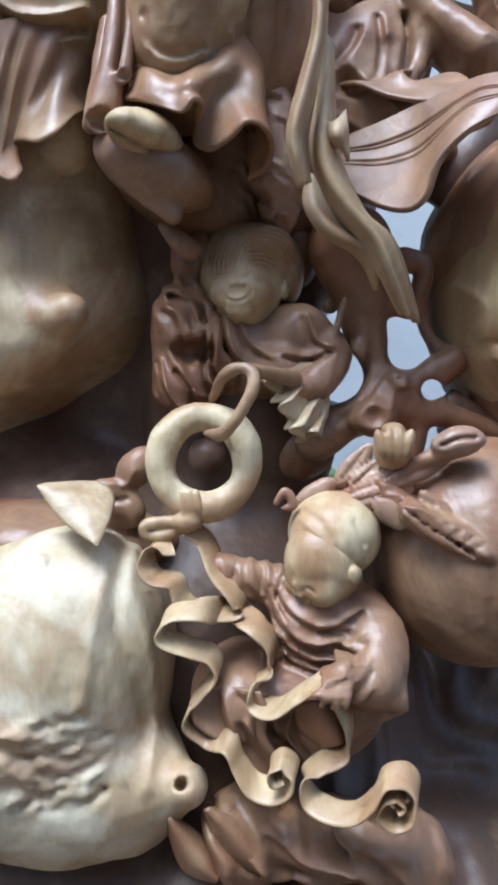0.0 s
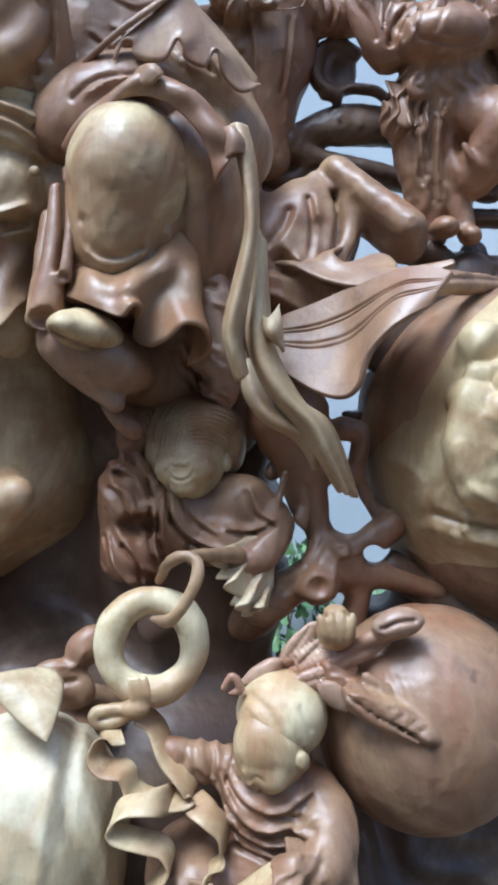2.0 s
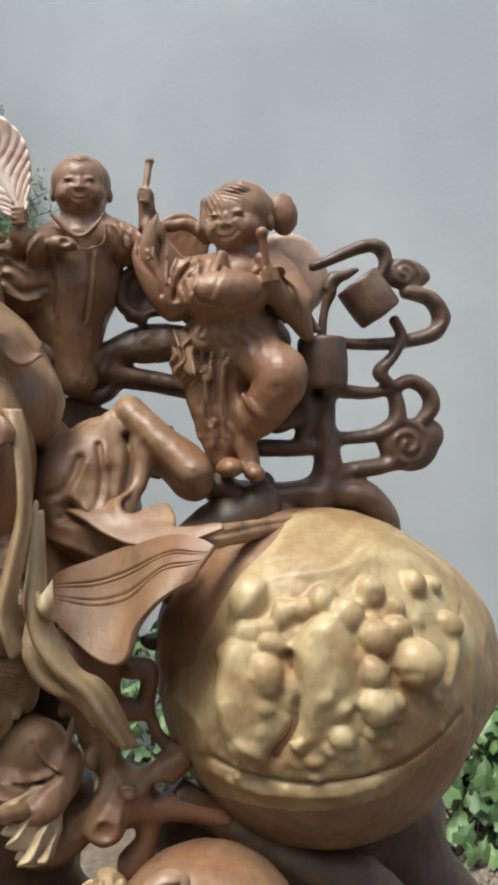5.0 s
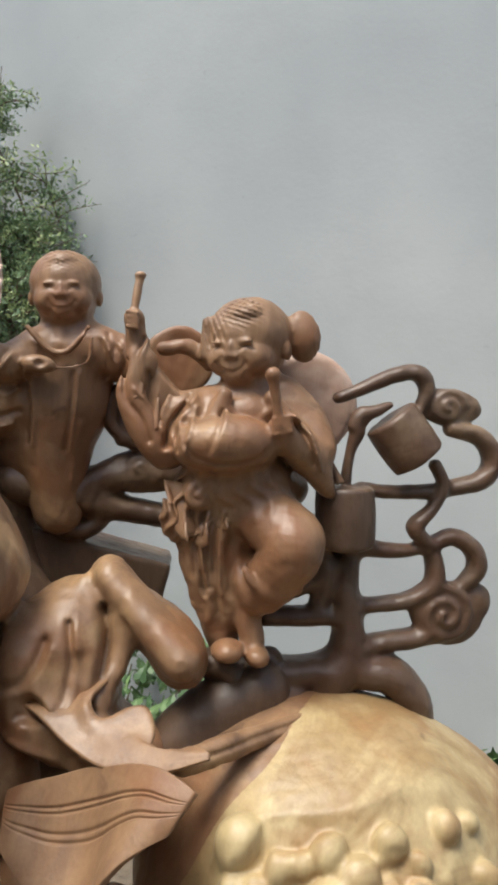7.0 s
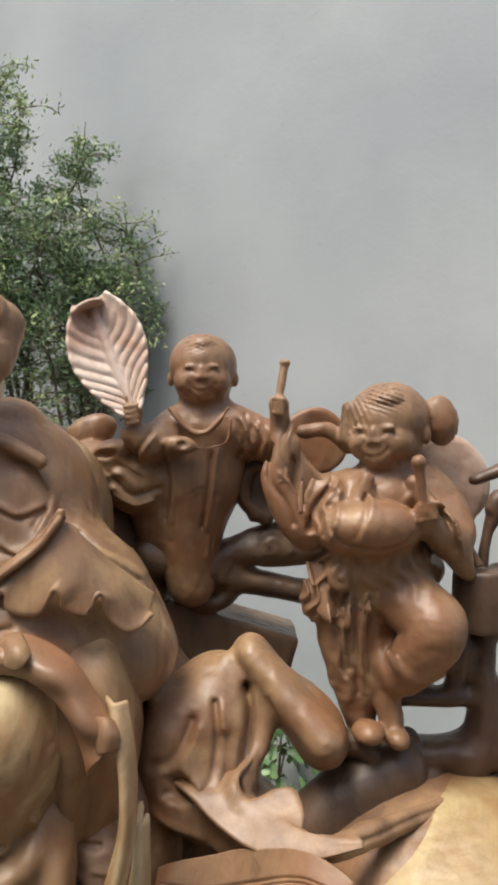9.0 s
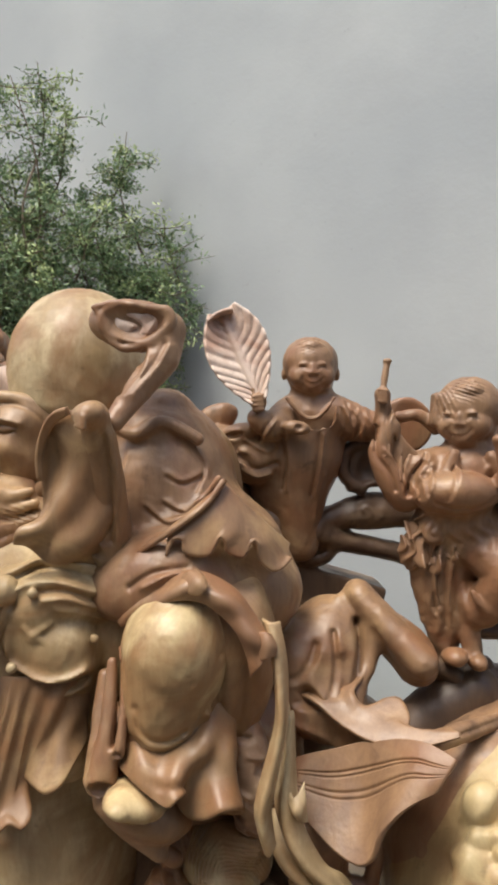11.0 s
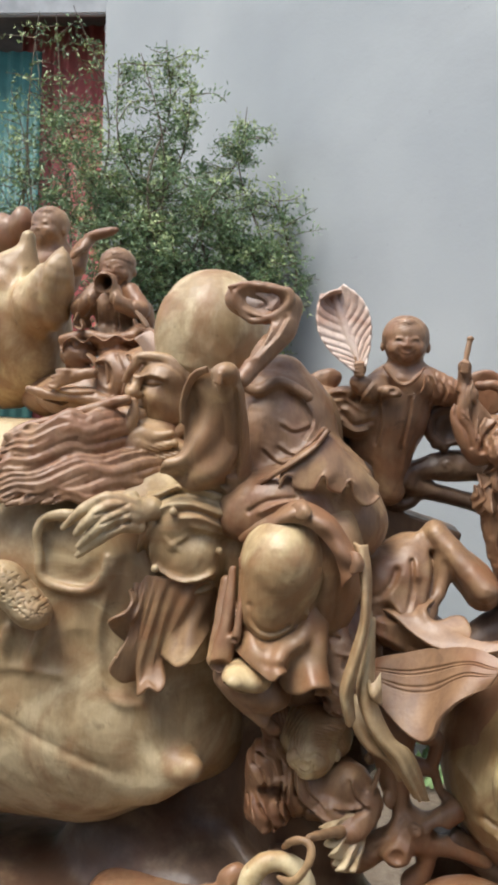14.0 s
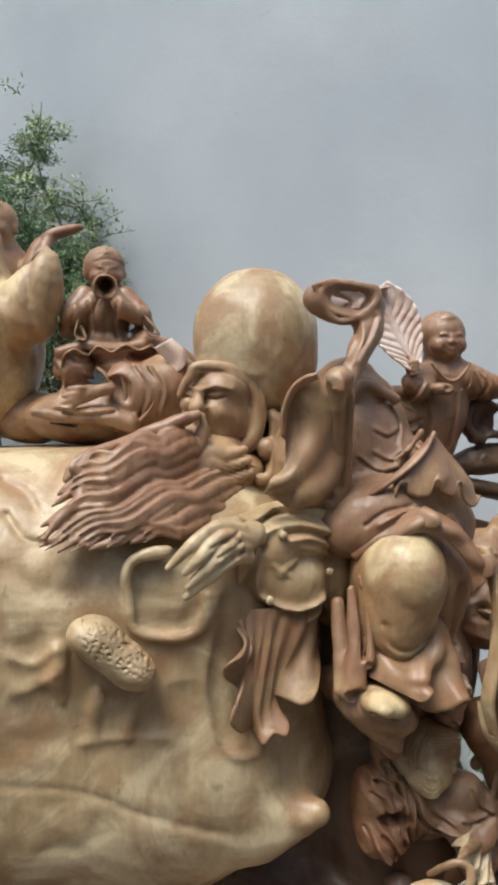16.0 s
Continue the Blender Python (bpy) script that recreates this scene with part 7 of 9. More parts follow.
    arm_cloth = [web([
        [(-0.1455, 0.732, 1.6215), (-0.1664, 0.742, 1.6155), (-0.1801, 0.75, 1.5981), (-0.1858, 0.754, 1.5717), (-0.1832, 0.756, 1.5418), (-0.1874, 0.752, 1.5154), (-0.2061, 0.742, 1.5019), (-0.2118, 0.752, 1.4867)],
        [(-0.142, 0.73, 1.611), (-0.1589, 0.74, 1.5984), (-0.1687, 0.756, 1.5782), (-0.1717, 0.756, 1.5482), (-0.1719, 0.748, 1.5186), (-0.1818, 0.746, 1.4945), (-0.1922, 0.76, 1.4748)],
        [(-0.1376, 0.726, 1.6004), (-0.1435, 0.738, 1.5746), (-0.1481, 0.744, 1.5482), (-0.1558, 0.74, 1.5155), (-0.1638, 0.742, 1.4891), (-0.1658, 0.765, 1.4635)],
        [(-0.1288, 0.72, 1.6066), (-0.1256, 0.734, 1.5743), (-0.1266, 0.744, 1.5412), (-0.132, 0.746, 1.508), (-0.1365, 0.752, 1.4809), (-0.1372, 0.772, 1.4586)],
        [(-0.1175, 0.73, 1.6069), (-0.112, 0.748, 1.5675), (-0.1067, 0.762, 1.5268), (-0.1035, 0.772, 1.492), (-0.1028, 0.79, 1.4543)]], 0.004, 60, 44, lambda u, v: 0.0042 * np.sin(v * 13 + 9 * u * u) * np.clip(3 * u - 0.6, 0, 1)), web([
        [(-0.1512, 0.722, 1.6236), (-0.1669, 0.73, 1.6189), (-0.1801, 0.74, 1.6051), (-0.1886, 0.748, 1.5784), (-0.1883, 0.752, 1.5519)],
        [(-0.1496, 0.724, 1.616), (-0.1624, 0.734, 1.61), (-0.1736, 0.744, 1.5973), (-0.1821, 0.752, 1.5737), (-0.1825, 0.756, 1.5471)]], 0.006, 40, 8)]
    arm += [fold([(-0.0731, 0.8, 1.5482), (-0.059, 0.8, 1.5193), (-0.0366, 0.8, 1.5148)], 0.003, -0.0025), fold([(-0.0576, 0.8, 1.5689), (-0.0431, 0.8, 1.5542), (-0.032, 0.8, 1.5467)], 0.0025, -0.0025), fold([(-0.0671, 0.8, 1.4984), (-0.0448, 0.8, 1.4902), (-0.0292, 0.8, 1.5109)], 0.003, 0.0025)]
    staff = [rod([(-0.0555, 0.8, 1.7086), (-0.0633, 0.79, 1.6773), (-0.087, 0.77, 1.6432), (-0.1099, 0.745, 1.6088)], [0.016, 0.018, 0.014, 0.011], 0.006), ball((-0.0918, 0.8, 1.713), (0.052, 0.032, 0.028), (0, 8, 0), 0.008)]
    staff += [less(ball((-0.0904, 0.768, 1.7133), (0.042, 0.02, 0.021), (0, 8, 0)), 0.003)]
    staff += [rod([(-0.1352, 0.782, 1.7303), (-0.1115, 0.782, 1.735), (-0.0759, 0.782, 1.7301), (-0.0564, 0.782, 1.7259), (-0.0553, 0.782, 1.7116), (-0.0732, 0.782, 1.695), (-0.0999, 0.782, 1.6868), (-0.1171, 0.782, 1.6964), (-0.1229, 0.782, 1.7142), (-0.1335, 0.782, 1.7285)], [0.003, 0.004, 0.0045, 0.0055, 0.006, 0.006, 0.005, 0.004, 0.004, 0.003], 0.002)]
    cup = [ball((-0.0924, 0.795, 1.7141), (0.040, 0.012, 0.019), (0, 8, 0), 0.004), fold([(-0.1061, 0.785, 1.7206), (-0.0912, 0.785, 1.7157), (-0.0865, 0.785, 1.7097), (-0.0925, 0.785, 1.705)], 0.0025, -0.008), fold([(-0.0781, 0.785, 1.7228), (-0.0704, 0.785, 1.7168), (-0.0782, 0.785, 1.7037)], 0.003, 0.004)]
    staff += pleats([[(-0.0544, 0.77, 1.69), (-0.0663, 0.77, 1.6666), (-0.0899, 0.77, 1.6374)], [(-0.0767, 0.77, 1.6842), (-0.081, 0.77, 1.6608), (-0.0987, 0.77, 1.6345)]], 0.003, 0.003)
    # sleeve, hand and hanging folds
    sl = [ball((-0.1727, 0.805, 1.4313), (0.064, 0.055, 0.036), (0, -4, 0), 0.015), ball((-0.172, 0.8, 1.3723), (0.046, 0.054, 0.050), Z3, 0.015), ball((-0.1924, 0.785, 1.4159), (0.032, 0.038, 0.034), Z3, 0.012), ball((-0.1105, 0.84, 1.3917), (0.028, 0.06, 0.09), Z3, 0.02)]
    sl += [rod([(-0.1743, 0.8, 1.3513), (-0.175, 0.8, 1.2949), (-0.1712, 0.8, 1.2523)], [0.038, 0.035, 0.028], 0.015), ball((-0.1619, 0.778, 1.3816), (0.030, 0.028, 0.024), (0, 12, 0), 0.006), ball((-0.2001, 0.77, 1.3872), (0.018, 0.018, 0.026), Z3, 0.010), ball((-0.2222, 0.785, 1.408), (0.02, 0.03, 0.045), (0, 8, 0), 0.015)]
    # gathered bands at the cuff, the border that falls from the wrist, the lips under the knot
    for p, w, a in (([(-0.2292, 0.755, 1.4523), (-0.2145, 0.755, 1.4572), (-0.1876, 0.755, 1.4685), (-0.1504, 0.755, 1.4635), (-0.1143, 0.755, 1.4572)], 0.006, 0.008), ([(-0.2253, 0.755, 1.4429), (-0.2011, 0.755, 1.4542), (-0.1742, 0.755, 1.4561), (-0.1336, 0.755, 1.4469)], 0.0045, -0.006), ([(-0.2174, 0.755, 1.436), (-0.1945, 0.755, 1.446), (-0.1642, 0.755, 1.4465), (-0.1303, 0.755, 1.4347)], 0.0055, 0.007), ([(-0.1879, 0.755, 1.4364), (-0.1609, 0.755, 1.437), (-0.1304, 0.755, 1.4253)], 0.004, -0.006), ([(-0.1813, 0.755, 1.4295), (-0.1542, 0.755, 1.4294), (-0.1284, 0.755, 1.4171)], 0.005, 0.006), ([(-0.1679, 0.755, 1.4184), (-0.1476, 0.755, 1.4137), (-0.1272, 0.755, 1.4035)], 0.005, 0.005), ([(-0.2471, 0.745, 1.4593), (-0.2262, 0.745, 1.4535), (-0.2211, 0.745, 1.4342), (-0.2267, 0.745, 1.4099), (-0.2389, 0.745, 1.3853), (-0.2471, 0.745, 1.3618), (-0.2487, 0.745, 1.3394)], 0.005, 0.008), ([(-0.2146, 0.745, 1.4307), (-0.2181, 0.745, 1.411), (-0.2311, 0.745, 1.3817), (-0.238, 0.745, 1.3555)], 0.005, -0.006), ([(-0.2161, 0.745, 1.4142), (-0.223, 0.745, 1.388), (-0.2194, 0.745, 1.3634)], 0.0045, 0.006), ([(-0.2141, 0.745, 1.3605), (-0.197, 0.745, 1.3505), (-0.1769, 0.745, 1.3463), (-0.1568, 0.745, 1.3488), (-0.1405, 0.745, 1.3561)], 0.0055, 0.010), ([(-0.2103, 0.745, 1.3497), (-0.1904, 0.745, 1.3409), (-0.167, 0.745, 1.3392), (-0.1447, 0.745, 1.3442)], 0.0045, -0.008), ([(-0.2003, 0.752, 1.3356), (-0.1795, 0.752, 1.3294), (-0.1592, 0.752, 1.3305), (-0.1435, 0.752, 1.3358)], 0.0045, 0.006), ([(-0.1919, 0.756, 1.3168), (-0.1723, 0.756, 1.3112), (-0.1518, 0.756, 1.3143)], 0.004, 0.004)):
        sl += [fold(p, w, a, 0.06)]
    sl += [ball(p, 0.0055, Z3, 0.002) for p in [(-0.1914, 0.744, 1.4367), (-0.2116, 0.738, 1.3632), (-0.1323, 0.758, 1.3869), (-0.1073, 0.782, 1.4567)]] + [less(ball(p, 0.0022, Z3), 0.001) for p in [(-0.1922, 0.738, 1.4369), (-0.2123, 0.732, 1.3639), (-0.1334, 0.752, 1.3874)]]
    sl += [rod([(-0.2008, 0.752, 1.3999), (-0.1942, 0.752, 1.393), (-0.1847, 0.752, 1.398), (-0.1739, 0.752, 1.4056)], [0.003, 0.0045, 0.004, 0.002], 0.003), rod([(-0.1955, 0.752, 1.393), (-0.1849, 0.752, 1.3873), (-0.1756, 0.752, 1.3775)], [0.003, 0.004, 0.002], 0.003), rod([(-0.1996, 0.752, 1.3892), (-0.1916, 0.752, 1.3862), (-0.1862, 0.752, 1.39)], 0.0026, 0.002)]
    sl += [less(ball((-0.1649, 0.75, 1.2726), (0.022, 0.018, 0.030), (0, -10, 0)), 0.008), fold([(-0.1967, 0.75, 1.3159), (-0.1958, 0.75, 1.2823), (-0.1907, 0.75, 1.2585)], 0.004, -0.006, 0.06)]
    drape_web = web([
        [(-0.2511, 0.775, 1.346), (-0.2379, 0.77, 1.348), (-0.2249, 0.765, 1.3485), (-0.2119, 0.76, 1.3491), (-0.1954, 0.757, 1.3511), (-0.1751, 0.757, 1.3523), (-0.1568, 0.765, 1.3497), (-0.1401, 0.79, 1.338)],
        [(-0.2486, 0.765, 1.336), (-0.2385, 0.758, 1.3305), (-0.2296, 0.755, 1.3195), (-0.222, 0.752, 1.3098), (-0.2133, 0.752, 1.3061), (-0.1993, 0.756, 1.3144), (-0.1793, 0.754, 1.3208), (-0.16, 0.76, 1.3197), (-0.1419, 0.785, 1.3113)],
        [(-0.2465, 0.758, 1.3309), (-0.238, 0.75, 1.3191), (-0.2361, 0.744, 1.3047), (-0.2402, 0.744, 1.2896), (-0.2348, 0.748, 1.2715), (-0.2314, 0.744, 1.256), (-0.2277, 0.744, 1.2391), (-0.2196, 0.746, 1.2299), (-0.2103, 0.756, 1.2442), (-0.1973, 0.76, 1.2693), (-0.1794, 0.756, 1.2811), (-0.1624, 0.756, 1.2856), (-0.143, 0.78, 1.2917)],
        [(-0.2483, 0.752, 1.3298), (-0.2417, 0.738, 1.3158), (-0.2492, 0.728, 1.3025), (-0.2675, 0.726, 1.2943), (-0.2666, 0.746, 1.2765), (-0.2493, 0.752, 1.259), (-0.2563, 0.73, 1.2481), (-0.2646, 0.726, 1.2304), (-0.251, 0.738, 1.2121), (-0.2339, 0.752, 1.2112), (-0.2295, 0.744, 1.2032), (-0.2258, 0.728, 1.1997), (-0.2126, 0.728, 1.2107), (-0.1995, 0.728, 1.206), (-0.1928, 0.738, 1.2151), (-0.2008, 0.758, 1.2274), (-0.2033, 0.758, 1.2438), (-0.1919, 0.742, 1.243), (-0.1768, 0.732, 1.2389), (-0.1617, 0.734, 1.2467), (-0.1503, 0.752, 1.2658), (-0.1435, 0.778, 1.2784)]], 0.004, 190, 44, lambda u, v: 0.0022 * np.sin(u * 44 + 3 * v) * np.sin(3.1 * v))
    # the open palm: four long fingers and a thumb
    palm = [ball((-0.2475, 0.745, 1.433), (0.024, 0.016, 0.019), (0, 20, 0), 0.006), rod([(-0.2517, 0.75, 1.4377), (-0.2244, 0.758, 1.4371)], [0.015, 0.017], 0.008)]
    for p in ([(-0.241, 0.742, 1.4451), (-0.2743, 0.726, 1.452), (-0.3027, 0.716, 1.4364), (-0.3287, 0.722, 1.4122)], [(-0.2389, 0.738, 1.4357), (-0.2684, 0.72, 1.4424), (-0.293, 0.71, 1.4243), (-0.3107, 0.718, 1.4059)], [(-0.2377, 0.738, 1.4259), (-0.2609, 0.72, 1.4306), (-0.2844, 0.712, 1.4123), (-0.3071, 0.72, 1.3901)], [(-0.2348, 0.742, 1.4153), (-0.2543, 0.726, 1.4166), (-0.2805, 0.718, 1.401), (-0.3097, 0.726, 1.3775)]):
        palm += [rod(p, [0.0085, 0.0088, 0.0072, 0.0045], 0.0025, 5), ball(V(p[1]) + (0, -0.003, 0.001), 0.0075, Z3, 0.004)]
    palm += [rod([(-0.2468, 0.75, 1.4541), (-0.2696, 0.742, 1.4524), (-0.2882, 0.735, 1.4377)], [0.008, 0.007, 0.005], 0.004)]
    palm += [fold([V(a) + (0, 0, 0.001), V(b)], 0.002, -0.003, 0.03, 2) for a, b in (((-0.2489, 0.725, 1.4437), (-0.2829, 0.71, 1.4328)), ((-0.2464, 0.725, 1.4333), (-0.2755, 0.71, 1.4212)), ((-0.244, 0.725, 1.4229), (-0.2707, 0.71, 1.4103)))]
    ob = part("elder", [skin(face, 0.0018, 0.0006) + (UMBER,), skin(dome, 0.003)], STRAW, CARVING, "bearded elder with tall bald brow and raised staff")
    part("robe", [skin(arm, 0.0025)] + arm_cloth, UMBER, ob, "loose robe over a raised arm")
    part("sleeve", skin(sl, 0.0021), STRAW, ob, "wide sleeve with knot and buttons")
    part("open_palm", skin(palm, 0.0017), STRAW, ob, "open palm with spread fingers")
    part("sleeve_tail", drape_web, UMBER, ob, "ruffled tail of the sleeve with curled hem")
    part("beard", skin(beard, 0.0019), HEART, ob, "long wavy reddish beard")
    part("staff", [skin(staff, 0.0022), skin(cup, 0.0018) + (BLUSH,)], HEART, ob, "staff with curled cloud head")
    return ob


# ---- the carving: clouds, leaves, ring, ribbons, branches ----
def cloud_fret():
    o = []

    def rail(pts, r, k=0.004):
        return rod(pts, V(r, float) * 0.84, k, flat=1.5)
    o += [rail([(0.3674, 0.875, 1.5692), (0.3944, 0.875, 1.5795), (0.4297, 0.875, 1.5925), (0.4477, 0.875, 1.5881), (0.452, 0.875, 1.571), (0.4404, 0.875, 1.5524)], [0.007, 0.008, 0.009, 0.010, 0.009, 0.006], 0.004)]
    o += [rail([(0.476, 0.875, 1.5386), (0.5036, 0.875, 1.5301), (0.5158, 0.875, 1.5083), (0.5036, 0.875, 1.4896), (0.4648, 0.875, 1.4806), (0.4209, 0.875, 1.4794), (0.3883, 0.875, 1.4833)], [0.010, 0.011, 0.012, 0.011, 0.009, 0.008, 0.008], 0.004)]
    o += [ball((0.4733, 0.875, 1.559), (0.032, 0.008, 0.018), (0, 6, 0), 0.004)] + whorl((0.4703, 0.871, 1.559), 0.0165, 1.7, 0.0032, 0.012)
    o += [barrel((0.4127, 0.863, 1.5502), (0.4405, 0.863, 1.5103), 0.026, 0.001, 0.003), barrel((0.3701, 0.86, 1.4872), (0.3697, 0.86, 1.4294), 0.0265, 0.002, 0.004)]
    o += [rail([(0.3781, 0.863, 1.5429), (0.3861, 0.863, 1.5532), (0.3994, 0.863, 1.5567), (0.4128, 0.863, 1.5618)], [0.006, 0.007, 0.007, 0.005], 0.003), rail([(0.3887, 0.863, 1.5464), (0.3941, 0.863, 1.5531), (0.3861, 0.863, 1.5569), (0.3797, 0.863, 1.5507), (0.386, 0.863, 1.5443)], [0.004] * 5, 0.003), rail([(0.3822, 0.865, 1.5375), (0.3757, 0.865, 1.5192), (0.3712, 0.865, 1.493)], [0.008, 0.006, 0.006], 0.004)]
    o += [rail([(0.4569, 0.867, 1.5045), (0.465, 0.867, 1.4846), (0.454, 0.867, 1.4645), (0.4376, 0.867, 1.4462), (0.4511, 0.867, 1.4298)], [0.007, 0.007, 0.007, 0.010, 0.007], 0.004)]
    o += [rail([(0.3879, 0.875, 1.4276), (0.4206, 0.875, 1.424), (0.4481, 0.875, 1.4259), (0.4757, 0.875, 1.436), (0.4968, 0.875, 1.4219), (0.499, 0.875, 1.4028), (0.4823, 0.875, 1.3869)], [0.010, 0.009, 0.008, 0.010, 0.011, 0.011, 0.008], 0.004)]
    o += [rail([(0.3767, 0.875, 1.374), (0.4094, 0.875, 1.3729), (0.4396, 0.875, 1.3785), (0.4579, 0.875, 1.3931), (0.4563, 0.875, 1.4176), (0.4426, 0.875, 1.4288)], [0.010, 0.009, 0.010, 0.012, 0.010, 0.006], 0.004)]
    o += [ball((0.47, 0.875, 1.3627), (0.037, 0.012, 0.03), (0, 20, 0), 0.006), ball((0.4993, 0.879, 1.3718), (0.016, 0.012, 0.018), Z3, 0.005)] + whorl((0.4653, 0.869, 1.3627), 0.027, 1.9, 0.0042, 0.013, -1, 2.0)
    o += [rail([(0.3654, 0.875, 1.3204), (0.3982, 0.875, 1.3354), (0.4367, 0.875, 1.3394), (0.4588, 0.875, 1.344)], [0.014, 0.011, 0.012, 0.010], 0.006)]
    o += [rail([(0.376, 0.875, 1.4252), (0.3714, 0.875, 1.3904), (0.3738, 0.875, 1.3471), (0.3653, 0.875, 1.3095), (0.3516, 0.875, 1.2938)], [0.013, 0.016, 0.018, 0.022, 0.02], 0.008), rail([(0.3871, 0.875, 1.3086), (0.4145, 0.875, 1.3048), (0.4364, 0.875, 1.2792), (0.4474, 0.875, 1.2568)], [0.02, 0.022, 0.02, 0.01], 0.008)]
    o += [rail([(0.3607, 0.875, 1.4122), (0.3229, 0.875, 1.3919), (0.3015, 0.875, 1.3926)], [0.012, 0.012, 0.010], 0.006), rail([(0.3658, 0.875, 1.3647), (0.3333, 0.875, 1.3647), (0.2958, 0.875, 1.366)], 0.012, 0.006), rail([(0.3654, 0.875, 1.3149), (0.322, 0.875, 1.3113), (0.2792, 0.875, 1.3157), (0.2421, 0.875, 1.3199)], [0.02, 0.018, 0.018, 0.014], 0.008), rail([(0.3448, 0.875, 1.4341), (0.3525, 0.875, 1.4017), (0.3442, 0.875, 1.3697)], [0.014, 0.014, 0.01], 0.006)]
    o += whorl((0.2943, 0.865, 1.3261), 0.014, 1.5, 0.003, 0.012)
    o += [rail([(0.2313, 0.86, 1.3301), (0.2571, 0.86, 1.3238), (0.2776, 0.86, 1.2966), (0.3197, 0.86, 1.2895)], [0.014, 0.016, 0.016, 0.014], 0.008), rail([(0.2453, 0.84, 1.292), (0.2706, 0.84, 1.2893), (0.2961, 0.84, 1.2846), (0.3062, 0.84, 1.266)], [0.007, 0.008, 0.008, 0.003], 0.005)]
    # left half, between the two children
    o += [rail([(0.0513, 0.985, 1.4912), (0.1025, 0.985, 1.4798), (0.1463, 0.985, 1.4612), (0.2123, 0.985, 1.446), (0.271, 0.985, 1.4309)], [0.03, 0.03, 0.018, 0.016, 0.016], 0.008), rail([(0.0804, 0.985, 1.4581), (0.1022, 0.985, 1.4396), (0.1242, 0.985, 1.4394), (0.1389, 0.985, 1.4539)], [0.016, 0.016, 0.014, 0.012], 0.006)]
    o += [ball((0.1889, 0.975, 1.4983), (0.055, 0.012, 0.024), (0, -4, 0), 0.006), rail([(0.1171, 0.985, 1.4834), (0.1612, 0.985, 1.494), (0.2199, 0.985, 1.4936), (0.2639, 0.985, 1.4896)], [0.02, 0.02, 0.02, 0.018], 0.008)] + whorl((0.1771, 0.969, 1.4989), 0.015, 1.6, 0.003, 0.014)
    o += [rail([(0.1731, 0.965, 1.5258), (0.1502, 0.965, 1.5461), (0.1532, 0.965, 1.5749), (0.1735, 0.965, 1.5855), (0.1964, 0.965, 1.5746)], [0.008, 0.009, 0.010, 0.010, 0.008], 0.005), rail([(0.1587, 0.965, 1.5281), (0.1876, 0.965, 1.5351), (0.2164, 0.965, 1.5327), (0.2307, 0.965, 1.524)], [0.006, 0.007, 0.007, 0.006], 0.005)]
    o += [ball((0.1777, 0.97, 1.5602), (0.02, 0.012, 0.03), Z3, 0.006), less(ball((0.1775, 0.955, 1.552), (0.013, 0.012, 0.018)), 0.004)]
    o += [block((0.1268, 1.03, 1.3853), (0.075, 0.05, 0.034), (0, 17, 0), 0.004, 0.004)]
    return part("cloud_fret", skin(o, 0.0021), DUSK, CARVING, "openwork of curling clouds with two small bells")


def lotus_leaf():
    """A broad leaf that curls over at its outer corner, incised with branching veins."""
    def veins(u, v):
        r = 0.0012 * np.sin(3.1 * u) * np.sin(9 * v)
        for k, b, w in ((0.36, 0.12, 0.014), (0.43, 0.15, 0.010), (0.60, 0.16, 0.014), (0.66, 0.16, 0.010)):
            r = r - 0.0022 * np.exp(-((u - k + b * np.sin(2.8 * v)) / w) ** 2) * np.clip(5 * v, 0, 1) * np.clip(5 * (1 - v), 0, 1)
        return r
    rails = [[(0.0721, 0.79, 1.2489), (0.0701, 0.782, 1.2355), (0.0695, 0.765, 1.2144)], [(0.0879, 0.785, 1.2565), (0.0849, 0.77, 1.232), (0.0849, 0.745, 1.2017)], [(0.1161, 0.775, 1.2662), (0.1142, 0.755, 1.227), (0.108, 0.722, 1.1843)], [(0.1411, 0.765, 1.2758), (0.1399, 0.742, 1.2294), (0.1288, 0.705, 1.1776)], [(0.1597, 0.752, 1.2816), (0.1531, 0.73, 1.2374), (0.1421, 0.697, 1.1866)], [(0.18, 0.738, 1.288), (0.166, 0.718, 1.25), (0.1503, 0.692, 1.2116)], [(0.1989, 0.722, 1.2899), (0.1817, 0.708, 1.261), (0.1669, 0.692, 1.2309)], [(0.2148, 0.708, 1.2857), (0.2001, 0.7, 1.2652), (0.1852, 0.692, 1.2437)], [(0.2254, 0.698, 1.28), (0.2172, 0.695, 1.2698), (0.2051, 0.694, 1.2539)]]
    tail = skin([rod([(0.2159, 0.752, 1.2797), (0.2407, 0.765, 1.2827), (0.2734, 0.785, 1.2842), (0.312, 0.81, 1.2853), (0.3527, 0.835, 1.2894)], [0.010, 0.0115, 0.010, 0.008, 0.003], 0.006, flat=0.8), fold([(0.2259, 0.75, 1.2837), (0.2734, 0.775, 1.2872), (0.322, 0.8, 1.2883)], 0.002, -0.003, 0.06)], 0.002)
    return part("lotus_leaf", [web(rails, 0.006, 130, 70, veins), tail], HEART, CARVING, "curled lotus leaf with incised veins")


